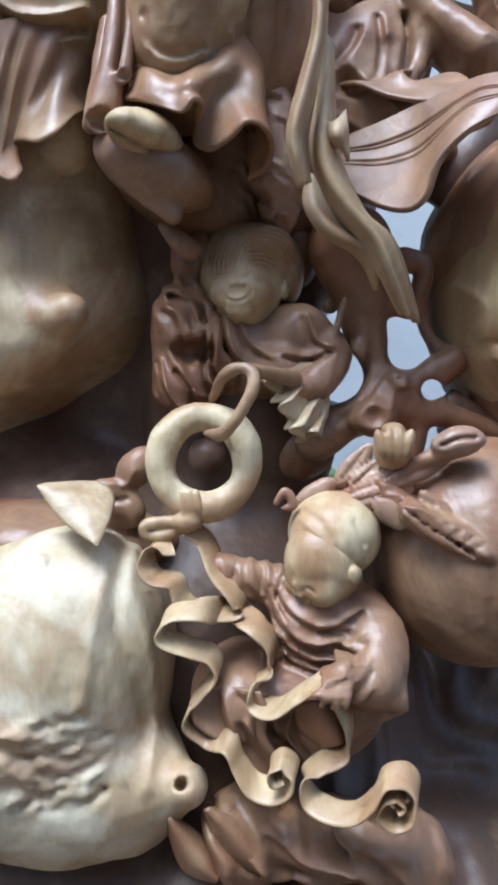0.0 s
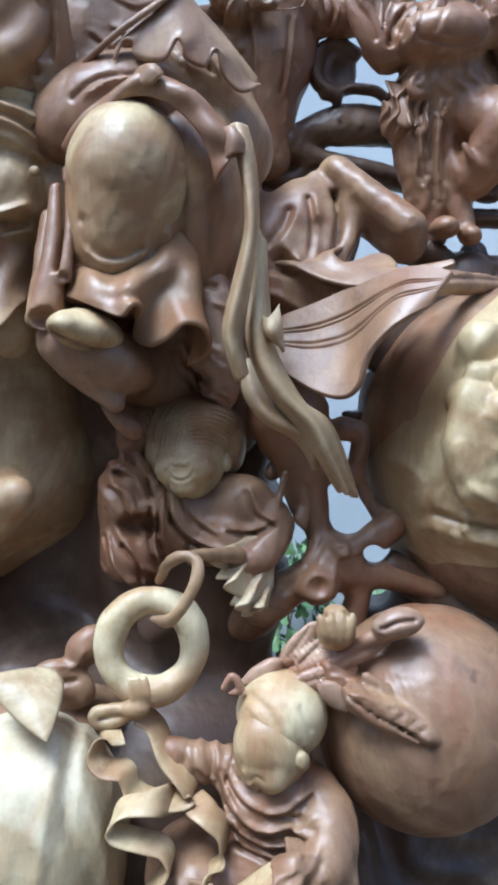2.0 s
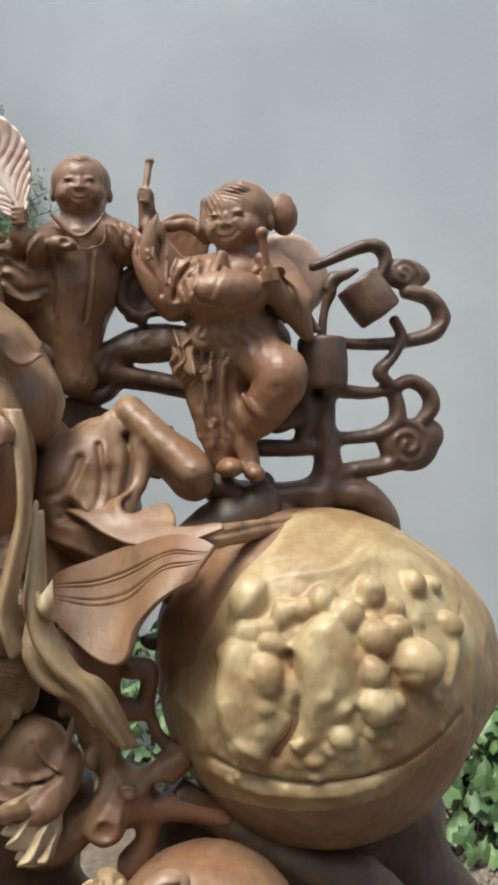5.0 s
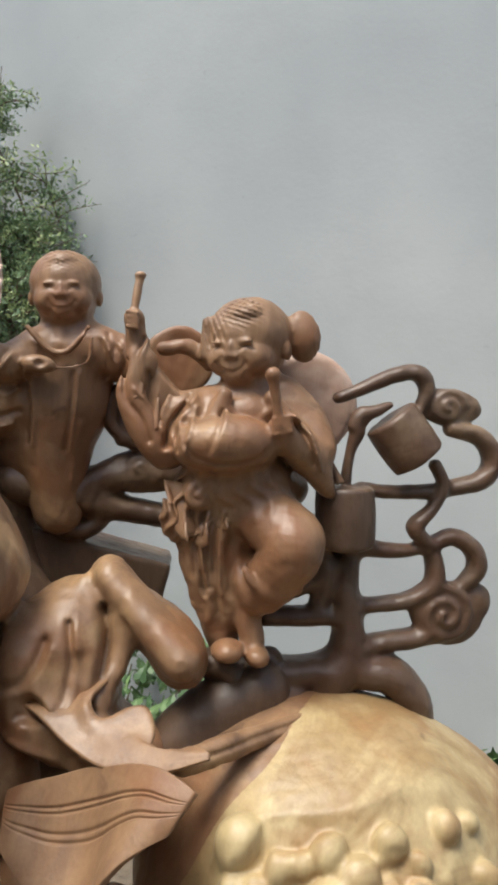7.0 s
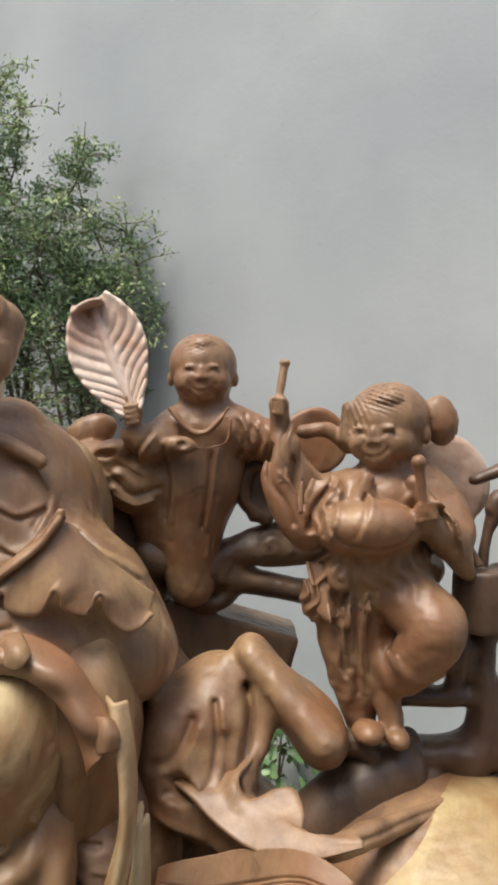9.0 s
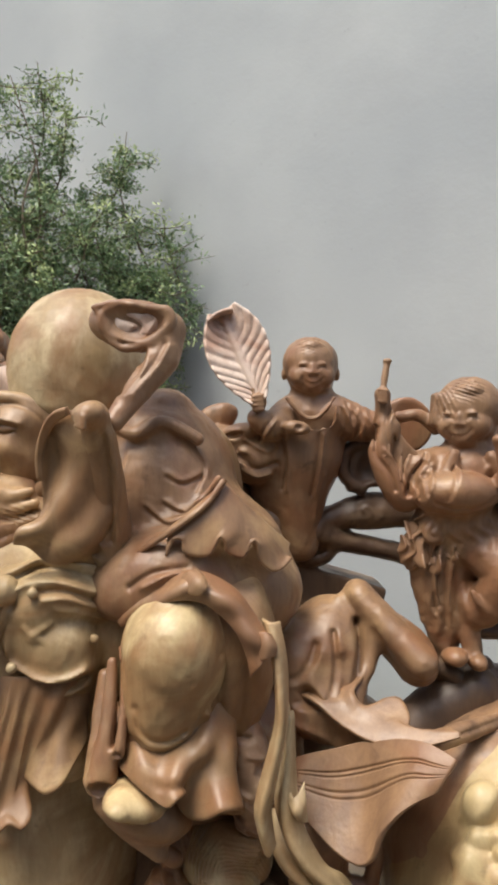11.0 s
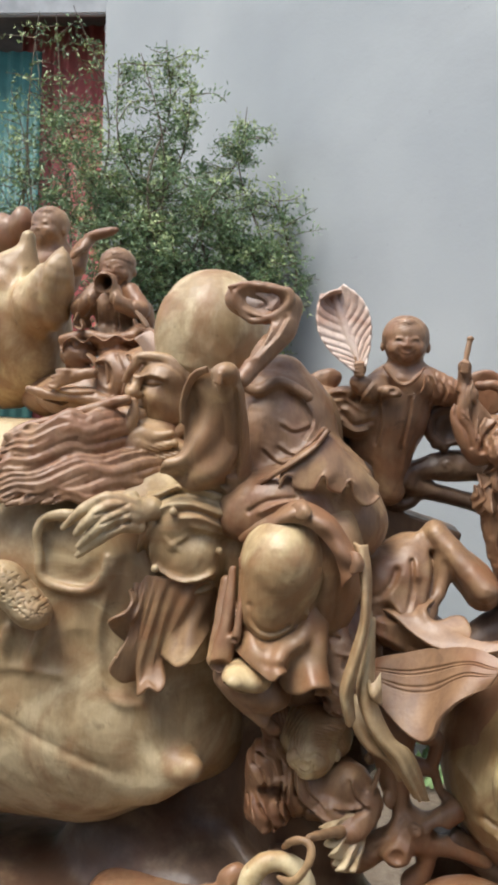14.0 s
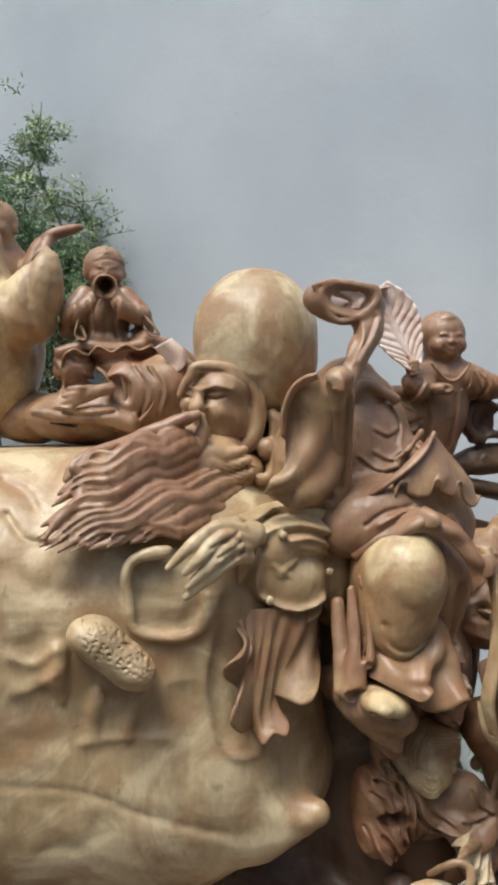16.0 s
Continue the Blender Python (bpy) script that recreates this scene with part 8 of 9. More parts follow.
def ring():
    c = V((-0.0374, 0.708, 0.9719))
    pts = [c + V((0.0365 * math.cos(a), 0.006 * math.sin(a + 0.5), 0.0375 * math.sin(a))) for a in np.linspace(0, 6.2832, 33)]
    ops = [rod(pts, [0.0128 + 0.0012 * math.sin(3 * i / 5.1) for i in range(33)], 0.002, 2)]
    ob = part("ring", skin(ops, 0.0018), SAPWOOD, CARVING, "thick pale wooden ring")
    core = [ball((-0.0391, 0.80, 0.9666), (0.019, 0.02, 0.019), Z3, 0.01)]
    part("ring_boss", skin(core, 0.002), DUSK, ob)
    tie = [rod([c + V((dx - 0.012, -0.015, -0.024)), c + V((dx - 0.009, -0.016, -0.04)), c + V((dx - 0.012, 0.0, -0.055))], 0.0036, 0.002) for dx in (-0.006, 0.0, 0.006)]
    tie += [ball((-0.0519, 0.695, 0.923), (0.013, 0.01, 0.009), Z3, 0.004), rod([(-0.0543, 0.695, 0.9206), (-0.0707, 0.695, 0.923), (-0.0857, 0.695, 0.9196), (-0.0839, 0.695, 0.9111), (-0.0661, 0.695, 0.9135), (-0.052, 0.695, 0.9206)], [0.005, 0.0055, 0.005, 0.005, 0.005, 0.005], 0.002)]
    part("ring_tie", skin(tie, 0.0018), AMBER, ob)
    lace = [rod([(-0.0302, 0.72, 1.025), (-0.0214, 0.7, 1.0428), (-0.0073, 0.69, 1.0502), (0.0032, 0.685, 1.0457), (0.0018, 0.68, 1.0309), (-0.0095, 0.68, 1.0105), (-0.0212, 0.69, 0.997), (-0.0355, 0.7, 0.9963)], [0.004, 0.005, 0.005, 0.0052, 0.0054, 0.0056, 0.0056, 0.003], 0.003, flat=0.8), rod([(-0.0005, 0.7, 1.0488), (0.0186, 0.72, 1.0455), (0.0388, 0.74, 1.0414)], [0.005, 0.0065, 0.008], 0.003, flat=0.7)]
    part("ring_lace", skin(lace, 0.0016), UMBER, ob)
    return ob


def ribbons():
    up = (0.25, 1, 0.55)
    a = part("ribbon", [strap([(-0.05, 0.7, 0.9173), (-0.0359, 0.7, 0.9053), (-0.0261, 0.69, 0.8837), (-0.012, 0.68, 0.8674), (-0.0074, 0.68, 0.8542), (-0.0234, 0.675, 0.8523), (-0.0417, 0.675, 0.8547), (-0.0532, 0.675, 0.8617), (-0.0599, 0.675, 0.878), (-0.0759, 0.675, 0.8817), (-0.0823, 0.68, 0.8908), (-0.0782, 0.685, 0.9028), (-0.0633, 0.69, 0.9036)], 0.0128, (0.5, 1, 0.35), 0.0034)], AMBER, CARVING, "wavy carved ribbon")
    part("ribbon", [strap([(-0.0169, 0.69, 0.8503), (-0.0361, 0.655, 0.8595), (-0.0583, 0.655, 0.8582), (-0.0682, 0.655, 0.8491), (-0.0674, 0.655, 0.8377), (-0.0451, 0.655, 0.8294), (-0.0295, 0.655, 0.8239), (-0.0251, 0.655, 0.8101), (-0.0373, 0.655, 0.794), (-0.0463, 0.655, 0.7824), (-0.0477, 0.655, 0.7684), (-0.032, 0.655, 0.7568), (-0.0159, 0.64, 0.7576), (-0.007, 0.635, 0.743), (0.0039, 0.63, 0.7296), (0.019, 0.625, 0.7267), (0.0318, 0.62, 0.7347), (0.0338, 0.62, 0.7472), (0.0253, 0.62, 0.7547), (0.0176, 0.62, 0.749), (0.0193, 0.62, 0.7409), (0.0253, 0.62, 0.7427)], [0.0115] * 14 + [0.013] * 4 + [0.011] * 4, up, 0.0034)], AMBER, CARVING)
    part("ribbon", [strap([(-0.0074, 0.68, 0.8509), (0.0063, 0.665, 0.8437), (0.0186, 0.665, 0.8298), (0.0168, 0.665, 0.8111), (0.0063, 0.655, 0.7986), (0.0076, 0.65, 0.7867), (0.0215, 0.64, 0.7862), (0.0387, 0.635, 0.7995), (0.0578, 0.63, 0.8126), (0.0686, 0.63, 0.8082)], 0.0128, (0.4, 1, 0.5), 0.0034)], AMBER, CARVING)
    part("ribbon", [strap([(0.0693, 0.635, 0.7951), (0.0773, 0.635, 0.7748), (0.0749, 0.635, 0.7544), (0.054, 0.63, 0.7455), (0.0437, 0.625, 0.7367), (0.0477, 0.62, 0.7235), (0.0631, 0.61, 0.7186), (0.0794, 0.605, 0.7205), (0.0919, 0.6, 0.734), (0.1013, 0.6, 0.7492), (0.1158, 0.6, 0.7513), (0.1234, 0.6, 0.7405), (0.1196, 0.6, 0.7232), (0.1072, 0.6, 0.7167), (0.0974, 0.6, 0.7254), (0.1002, 0.6, 0.7362), (0.1097, 0.6, 0.7397), (0.1136, 0.6, 0.7327), (0.1078, 0.6, 0.7275)], [0.012] * 8 + [0.013] * 5 + [0.011] * 6, (0.3, 1, 0.5), 0.0034)], AMBER, CARVING)
    return a


def branches():
    o = [rod([(0.0628, 0.79, 0.983), (0.089, 0.79, 1.0015), (0.1151, 0.79, 1.0173), (0.1359, 0.79, 1.0304), (0.1671, 0.79, 1.0435), (0.1878, 0.79, 1.0565)], [0.02, 0.02, 0.026, 0.024, 0.017, 0.015], 0.01)]
    o += [rod([(0.1324, 0.8, 1.0248), (0.116, 0.8, 1.0566), (0.1076, 0.8, 1.0934), (0.1046, 0.8, 1.1246), (0.0937, 0.8, 1.1609)], [0.022, 0.018, 0.022, 0.028, 0.04], 0.01), rod([(0.1361, 0.79, 1.0173), (0.1677, 0.79, 1.012), (0.1942, 0.79, 1.0041), (0.2313, 0.79, 0.9909)], [0.022, 0.016, 0.012, 0.008], 0.01)]
    o += [rod([(0.1101, 0.8, 1.109), (0.1364, 0.8, 1.109), (0.1523, 0.8, 1.1064), (0.1599, 0.8, 1.1246), (0.1621, 0.8, 1.1454), (0.1437, 0.8, 1.1505)], [0.016, 0.012, 0.010, 0.009, 0.010, 0.012], 0.006), rod([(0.1547, 0.79, 1.0068), (0.1525, 0.79, 0.9777), (0.137, 0.79, 0.9565)], [0.014, 0.012, 0.016], 0.008), rod([(0.1602, 0.8, 1.1038), (0.1686, 0.8, 1.0776), (0.1902, 0.8, 1.0566)], [0.006, 0.007, 0.01], 0.006)]
    o += [ball((0.1126, 0.765, 1.0056), (0.02, 0.015, 0.018), Z3, 0.008), less(ball((0.1116, 0.748, 1.0076), (0.013, 0.01, 0.011)), 0.003), ball((0.136, 0.768, 1.0401), (0.009, 0.008, 0.008), Z3, 0.003), less(ball((0.1343, 0.758, 1.0402), (0.004, 0.006, 0.003)), 0.002)]
    o += [ball((0.1008, 0.785, 1.0642), (0.010, 0.01, 0.014), Z3, 0.004), ball((0.0444, 0.84, 0.9675), (0.04, 0.03, 0.03), Z3, 0.02)]
    o += [fold([(0.0816, 0.77, 1.0001), (0.1069, 0.77, 1.0258), (0.122, 0.77, 1.0462)], 0.003, -0.003), fold([(0.1276, 0.77, 1.0155), (0.1324, 0.77, 1.0309), (0.1579, 0.77, 1.036)], 0.003, 0.003), fold([(0.1091, 0.77, 1.0563), (0.1124, 0.77, 1.0766), (0.1061, 0.77, 1.0968)], 0.003, -0.003)]
    o += [less(rod([(0.1329, 0.72, 1.063), (0.2031, 1.1, 1.0699)], 0.016), 0.008), less(rod([(0.0771, 0.74, 1.0424), (0.1146, 1.1, 1.0387)], 0.024), 0.008), less(rod([(0.1592, 0.74, 1.0316), (0.2367, 1.1, 1.0227)], 0.010), 0.006)]
    part("knotted_branch", skin(o, 0.0024), HEART, CARVING, "knotted branch with hollow burls")
    s = [rod([(0.0711, 0.71, 0.9395), (0.0935, 0.7, 0.9506), (0.1197, 0.69, 0.9646), (0.1451, 0.68, 0.9777), (0.1767, 0.68, 0.9901)], [0.005, 0.006, 0.0065, 0.006, 0.005], 0.005), rod([(0.0372, 0.7, 0.9387), (0.0559, 0.7, 0.9435), (0.0701, 0.7, 0.9411)], [0.003, 0.005, 0.005], 0.004)]
    s += [ball((0.1665, 0.672, 0.9917), (0.022, 0.014, 0.0125), (0, -8, 0), 0.004), fold([(0.1517, 0.66, 0.9896), (0.1635, 0.66, 0.9949), (0.178, 0.66, 0.9958)], 0.0015, -0.005), ball((0.1608, 0.68, 0.9869), (0.014, 0.012, 0.01), Z3, 0.004)]
    s += [ball((0.0882, 0.705, 0.9689), (0.009, 0.004, 0.024), (0, 40, 0), 0.002), ball((0.1003, 0.7, 0.9633), (0.008, 0.004, 0.022), (0, 50, 0), 0.002), ball((0.0804, 0.71, 0.9602), (0.007, 0.004, 0.018), (0, 30, 0), 0.002)]
    s += [ball((0.1343, 0.682, 0.9656), (0.03, 0.004, 0.009), (0, -22, 0), 0.002), ball((0.1031, 0.685, 0.9448), (0.034, 0.005, 0.010), (0, -14, 0), 0.003), rod([(0.0224, 0.68, 0.9419), (0.0292, 0.68, 0.9511), (0.0361, 0.68, 0.9396), (0.027, 0.68, 0.9373)], [0.003, 0.004, 0.004, 0.002], 0.003), ball((0.1125, 0.672, 0.9349), (0.018, 0.005, 0.009), (0, 45, 0), 0.003), ball((0.0559, 0.7, 0.9473), (0.02, 0.006, 0.009), (0, -30, 0), 0.003)]
    s += [fold([(0.0773, 0.69, 0.9581), (0.0896, 0.69, 0.9729), (0.0964, 0.69, 0.9822)], 0.0012, -0.003), fold([(0.0875, 0.69, 0.9543), (0.0989, 0.69, 0.9646), (0.1067, 0.69, 0.972)], 0.0012, -0.003), fold([(0.1181, 0.68, 0.958), (0.1339, 0.68, 0.9658), (0.1497, 0.68, 0.9731)], 0.0012, -0.002), fold([(0.0841, 0.68, 0.9419), (0.1023, 0.68, 0.9465), (0.1227, 0.68, 0.952)], 0.0012, -0.002), comb((0.0967, 0.69, 0.959), (0.04, 0.03, 0.025), (0.8, 0, 0.6), 0.0048, 0.0006)]
    part("fruit_stalk", skin(s, 0.0019), ROSY, CARVING, "leafy stalk with buds")
    b = [ball((0.1172, 0.685, 0.985), (0.0165, 0.0155, 0.0175), Z3, 0.003)]
    b += [ball(p, (0.005, 0.006, 0.014), (0, r, 0), 0.002) for p, r in zip([(0.105, 0.672, 0.9885), (0.1118, 0.672, 0.9885), (0.119, 0.672, 0.9885), (0.1261, 0.672, 0.9885)], (-14, -4, 5, 14))]
    b += [ball((0.1157, 0.683, 1.0012), (0.009, 0.009, 0.005), Z3, 0.003)]
    part("bud", skin(b, 0.0017), AMBER, CARVING, "round petalled bud")
    # leaf over the pale peach
    pts = [(-0.1765, 0.7, 0.9529), (-0.1525, 0.685, 0.9341), (-0.1207, 0.665, 0.9089)]

    def f(u, v):
        p0, p1 = V(pts[0]), V(pts[2])
        top = V((-0.1188, 0.72, 0.9477))
        e = np.sin(np.pi * u)[..., None]
        a = p0 * (1 - u[..., None]) + p1 * u[..., None] + V((-0.004, 0.0, -0.004)) * e
        b2 = p0 * (1 - u[..., None]) + p1 * u[..., None] + (top - (p0 + p1) / 2) * e
        q = a * (1 - v[..., None]) + b2 * v[..., None]
        q[..., 1] -= 0.012 * np.sin(np.pi * v) * np.sin(np.pi * u)
        return q[..., 0], q[..., 1], q[..., 2]
    part("peach_leaf", [sheet(f, 30, 14, 0.004), skin([ball((-0.1838, 0.8, 0.8927), (0.12, 0.088, 0.034), (0, 3, 0), 0.01), ball((-0.1188, 0.745, 0.9305), (0.03, 0.012, 0.02), (0, 30, 0), 0.006), ball((-0.0987, 0.75, 0.9622), (0.022, 0.014, 0.016), (0, -40, 0), 0.006), fold([(-0.1986, 0.68, 0.9322), (-0.1712, 0.68, 0.9364), (-0.1439, 0.68, 0.9323), (-0.1072, 0.68, 0.9354)], 0.003, -0.004, 0.1), fold([(-0.1206, 0.68, 0.9496), (-0.107, 0.68, 0.9484), (-0.0999, 0.68, 0.9609)], 0.003, 0.004, 0.1)], 0.0024) + (HEART,)], STRAW, CARVING, "folded leaf on the pale peach")


root_body()
big_fruit()
seed_fruit()
plain_fruit()
pale_peach()
far_fruit()
drum_child()
fan_child()
horn_child()
far_child()
upper_child()
lower_child()
reclining_monk()
elder()
cloud_fret()
lotus_leaf()
ring()
ribbons()
branches()


# ---- the courtyard ----
def plaster():
    m, n, l, b = material("plaster")
    co = stretched(n, l, (1, 1, 1))
    big = cloudy(n, l, co, 0.8, 3.0, 0.5, 0.3, 0.7)
    mid = cloudy(n, l, co, 3.0, 5.0, 0.55, 0.42, 0.8)
    fine = cloudy(n, l, co, 60.0, 3.0, 0.6, 0.3, 0.7)
    spots = cloudy(n, l, co, 22.0, 2.0, 0.5, 0.72, 0.78)
    c = mixed(n, l, (0.325, 0.345, 0.345, 1), (0.43, 0.445, 0.43, 1), big)
    for fac, w, col in ((mid, 0.4, (0.30, 0.31, 0.31, 1)), (spots, 0.25, (0.25, 0.25, 0.245, 1))):
        h = n.new("ShaderNodeMath")
        h.operation = 'MULTIPLY'
        h.inputs[1].default_value = w
        l.new(fac, h.inputs[0])
        c = mixed(n, l, c, col, h.outputs[0])
    l.new(c, b.inputs["Base Color"])
    b.inputs["Roughness"].default_value = 0.88
    bumped(n, l, b, ((mid, 0.2, 0.012), (fine, 0.12, 0.002)))
    return m


def earth(name, a_col, b_col, c_col, scale=30.0):
    m, n, l, b = material(name)
    co = stretched(n, l, (1, 1, 1))
    a = cloudy(n, l, co, scale, 6.0, 0.65, 0.35, 0.7)
    d = cloudy(n, l, co, scale / 10, 4.0, 0.6, 0.35, 0.65)
    c = mixed(n, l, a_col, b_col, a)
    c = mixed(n, l, c, c_col, d)
    l.new(c, b.inputs["Base Color"])
    b.inputs["Roughness"].default_value = 0.95
    bumped(n, l, b, ((a, 0.6, 0.02),))
    return m


def paint(name, col, rough=0.6):
    m, n, l, b = material(name)
    co = stretched(n, l, (1, 1, 1))
    a = cloudy(n, l, co, 6.0, 5.0, 0.6, 0.35, 0.7)
    l.new(mixed(n, l, col, tuple(0.66 * q for q in col[:3]) + (1,), a), b.inputs["Base Color"])
    b.inputs["Roughness"].default_value = rough
    bumped(n, l, b, ((a, 0.15, 0.005),))
    return m


def leafy(name, dark, light):
    m, n, l, b = material(name)
    g = n.new("ShaderNodeNewGeometry")
    o = n.new("ShaderNodeObjectInfo")
    s = n.new("ShaderNodeMath")
    s.operation = 'ADD'
    l.new(g.outputs["Random Per Island"], s.inputs[0])
    l.new(o.outputs["Random"], s.inputs[1])
    f = n.new("ShaderNodeMath")
    f.operation = 'FRACT'
    l.new(s.outputs[0], f.inputs[0])
    l.new(mixed(n, l, dark, light, f.outputs[0]), b.inputs["Base Color"])
    b.inputs["Roughness"].default_value = 0.5
    return m


PLASTER = plaster()
EARTH = earth("earth", (0.098, 0.073, 0.049, 1), (0.255, 0.206, 0.147, 1), (0.137, 0.103, 0.070, 1))
STONE = earth("gravel_stone", (0.196, 0.163, 0.122, 1), (0.412, 0.344, 0.259, 1), (0.274, 0.224, 0.168, 1), 60.0)
RED = paint("faded_red_paint", (0.72, 0.20, 0.18, 1), 0.5)
TEAL = paint("faded_teal_paint", (0.07, 0.19, 0.165, 1), 0.5)
ROOFING = paint("dark_roofing", (0.13, 0.12, 0.115, 1), 0.8)
PIPE = paint("pale_pipe", (0.6, 0.6, 0.58, 1), 0.4)
BARK = paint("twig_bark", (0.16, 0.12, 0.08, 1), 0.9)
FOLIAGE = leafy("fine_foliage", (0.09, 0.15, 0.065, 1), (0.22, 0.31, 0.14, 1))
FRESH = leafy("fresh_foliage", (0.24, 0.32, 0.11, 1), (0.42, 0.48, 0.22, 1))
IVY = leafy("ivy_green", (0.055, 0.11, 0.04, 1), (0.16, 0.25, 0.09, 1))


def slab(name, size, m, mat, label="", kind="structure", parent=None, bevel=0.01):
    """A box with softened edges, centred, at the pose m."""
    bm = bmesh.new()
    bmesh.ops.create_cube(bm, size=1)
    for v in bm.verts:
        v.co = [v.co[i] * size[i] for i in range(3)]
    bmesh.ops.bevel(bm, geom=bm.edges[:], offset=min(bevel, 0.2 * min(size)), segments=2, affect='EDGES')
    me = bpy.data.meshes.new(name)
    bm.to_mesh(me)
    bm.free()
    me.materials.append(mat)
    ob = new(name, me)
    ob.parent = parent
    ob.matrix_basis = m
    return tagged(ob, label, kind=kind)


# the wall runs slantwise behind the carving, nearer on its right
SLANT = -34.2
EDGE = V((-1.53, 4.92, 0.0))
ALONG = V((math.cos(radians(SLANT)), math.sin(radians(SLANT)), 0.0))
OUT = V((-ALONG[1], ALONG[0], 0.0))
mid = EDGE + ALONG * 5.5 + OUT * 0.1
slab("wall_back", (11.0, 0.2, 7.6), pose(mid[0], mid[1], 3.7, 0, 0, SLANT), PLASTER, "tall grey cement-plastered courtyard wall with faint stains")


bm = bmesh.new()
bmesh.ops.create_grid(bm, x_segments=80, y_segments=80, size=1)
for v in bm.verts:
    x, y = v.co.x, v.co.y
    v.co.x, v.co.y = 40 * x * abs(x) ** 1.2, 40 * y * abs(y) ** 1.2 + 2.5
    d = math.hypot(v.co.x, v.co.y - 2.5)
    v.co.z = 0.03 * noise.noise(v.co * 1.7) - 0.015 if d < 6 else 0.0
me = bpy.data.meshes.new("ground")
bm.to_mesh(me)
bm.free()
me.materials.append(EARTH)
tagged(new("ground", me), "bare grey-brown earth with gravel", kind="structure")


# ---- beyond the wall's end: painted sheet-metal gates under a dark roof ----
def corrugated(name, lo, hi, z0, z1, mat, label, pitch=0.09):
    lo, hi = V(lo, float), V(hi, float)
    d = hi - lo
    out = V((-d[1], d[0], 0)) / np.linalg.norm(d)
    waves = np.linalg.norm(d) / pitch

    def f(u, v):
        q = lo + d * u[..., None] + out * (0.012 * np.sin(u * waves * 6.2832))[..., None]
        return q[..., 0], q[..., 1], z0 + (z1 - z0) * v
    return tagged(part(name, sheet(f, 160, 3, 0.004), mat, None, label), category="gate panel")


gx = (-2.3603, 5.7, 4.0402)
gy = (-1.5692, 5.7, 4.037)
corrugated("gate_panel", (gx[0], 5.7, 0), (gy[0] + 0.6, 5.7, 0), 0.0, (-2.1151, 5.7, 4.2704)[2], RED, "faded red corrugated metal gate panel behind the shrub")
tx = (-3.5319, 5.5, 3.9635)
ty = (-2.1432, 5.5, 3.9578)
corrugated("gate_panel", (tx[0] - 1.5, 5.5, 0), (ty[0], 5.5, 0), 0.0, (-2.2824, 5.5, 3.9894)[2], TEAL, "faded teal corrugated metal gate panel beside the red one")
rz = (-2.1687, 5.4, 4.145)[2]
roof = slab("lean_to_roof", (5.0, 1.8, 0.16), pose(-3.2, 6.2, rz + 0.24, 6, 0, 0), ROOFING, "dark weathered lean-to roof over the gates", "")
tagged(roof, category="roof")
slab("fascia", (5.0, 0.06, 0.26), pose(0, -0.93, -0.02), PIPE, "", "", roof)
# unseen wall added behind the camera; it holds back skylight from the front
slab("light_block_wall", (14.0, 0.25, 3.8), pose(0.5, -2.8, 1.85, 0, 0, -8), PLASTER, "plain grey unseen wall added behind the camera to cut frontal light")
slab("wall_far", (12.0, 0.2, 6.5), pose(-4.0, 7.6, 3.2, 0, 0, 0), PLASTER, "plain grey wall beyond the gates")
post = [skin([barrel((gy[0] - 0.06, 5.55, 0.0), (gy[0] - 0.06, 5.55, rz + 0.1), 0.03, 0, 0.004), barrel((gy[0] - 0.15, 5.55, rz + 0.02), (gy[0] + 0.2, 5.55, rz + 0.02), 0.035, 0, 0.004)], 0.02)]
tagged(part("gutter_pipe", post, PIPE, None, "pale grey downpipe at the end of the gate"), category="pipe")


# ---- plants ----
def leaf_cloud(spots, rng, size, lean):
    """Many small pointed leaves, each its own bent quad, at the given places."""
    n = len(spots)
    d = rng.normal(size=(n, 3)) + V(lean)
    d /= np.linalg.norm(d, axis=1, keepdims=True)
    s = np.cross(d, rng.normal(size=(n, 3)))
    s /= np.linalg.norm(s, axis=1, keepdims=True)
    ln = size * rng.uniform(0.6, 1.3, (n, 1))
    tip = spots + d * ln
    m = spots + d * ln * 0.45
    a, b = m + s * ln * 0.15, m - s * ln * 0.15
    v = np.stack([spots, a, tip, b], 1).reshape(-1, 3)
    return v, np.arange(4 * n).reshape(n, 4)


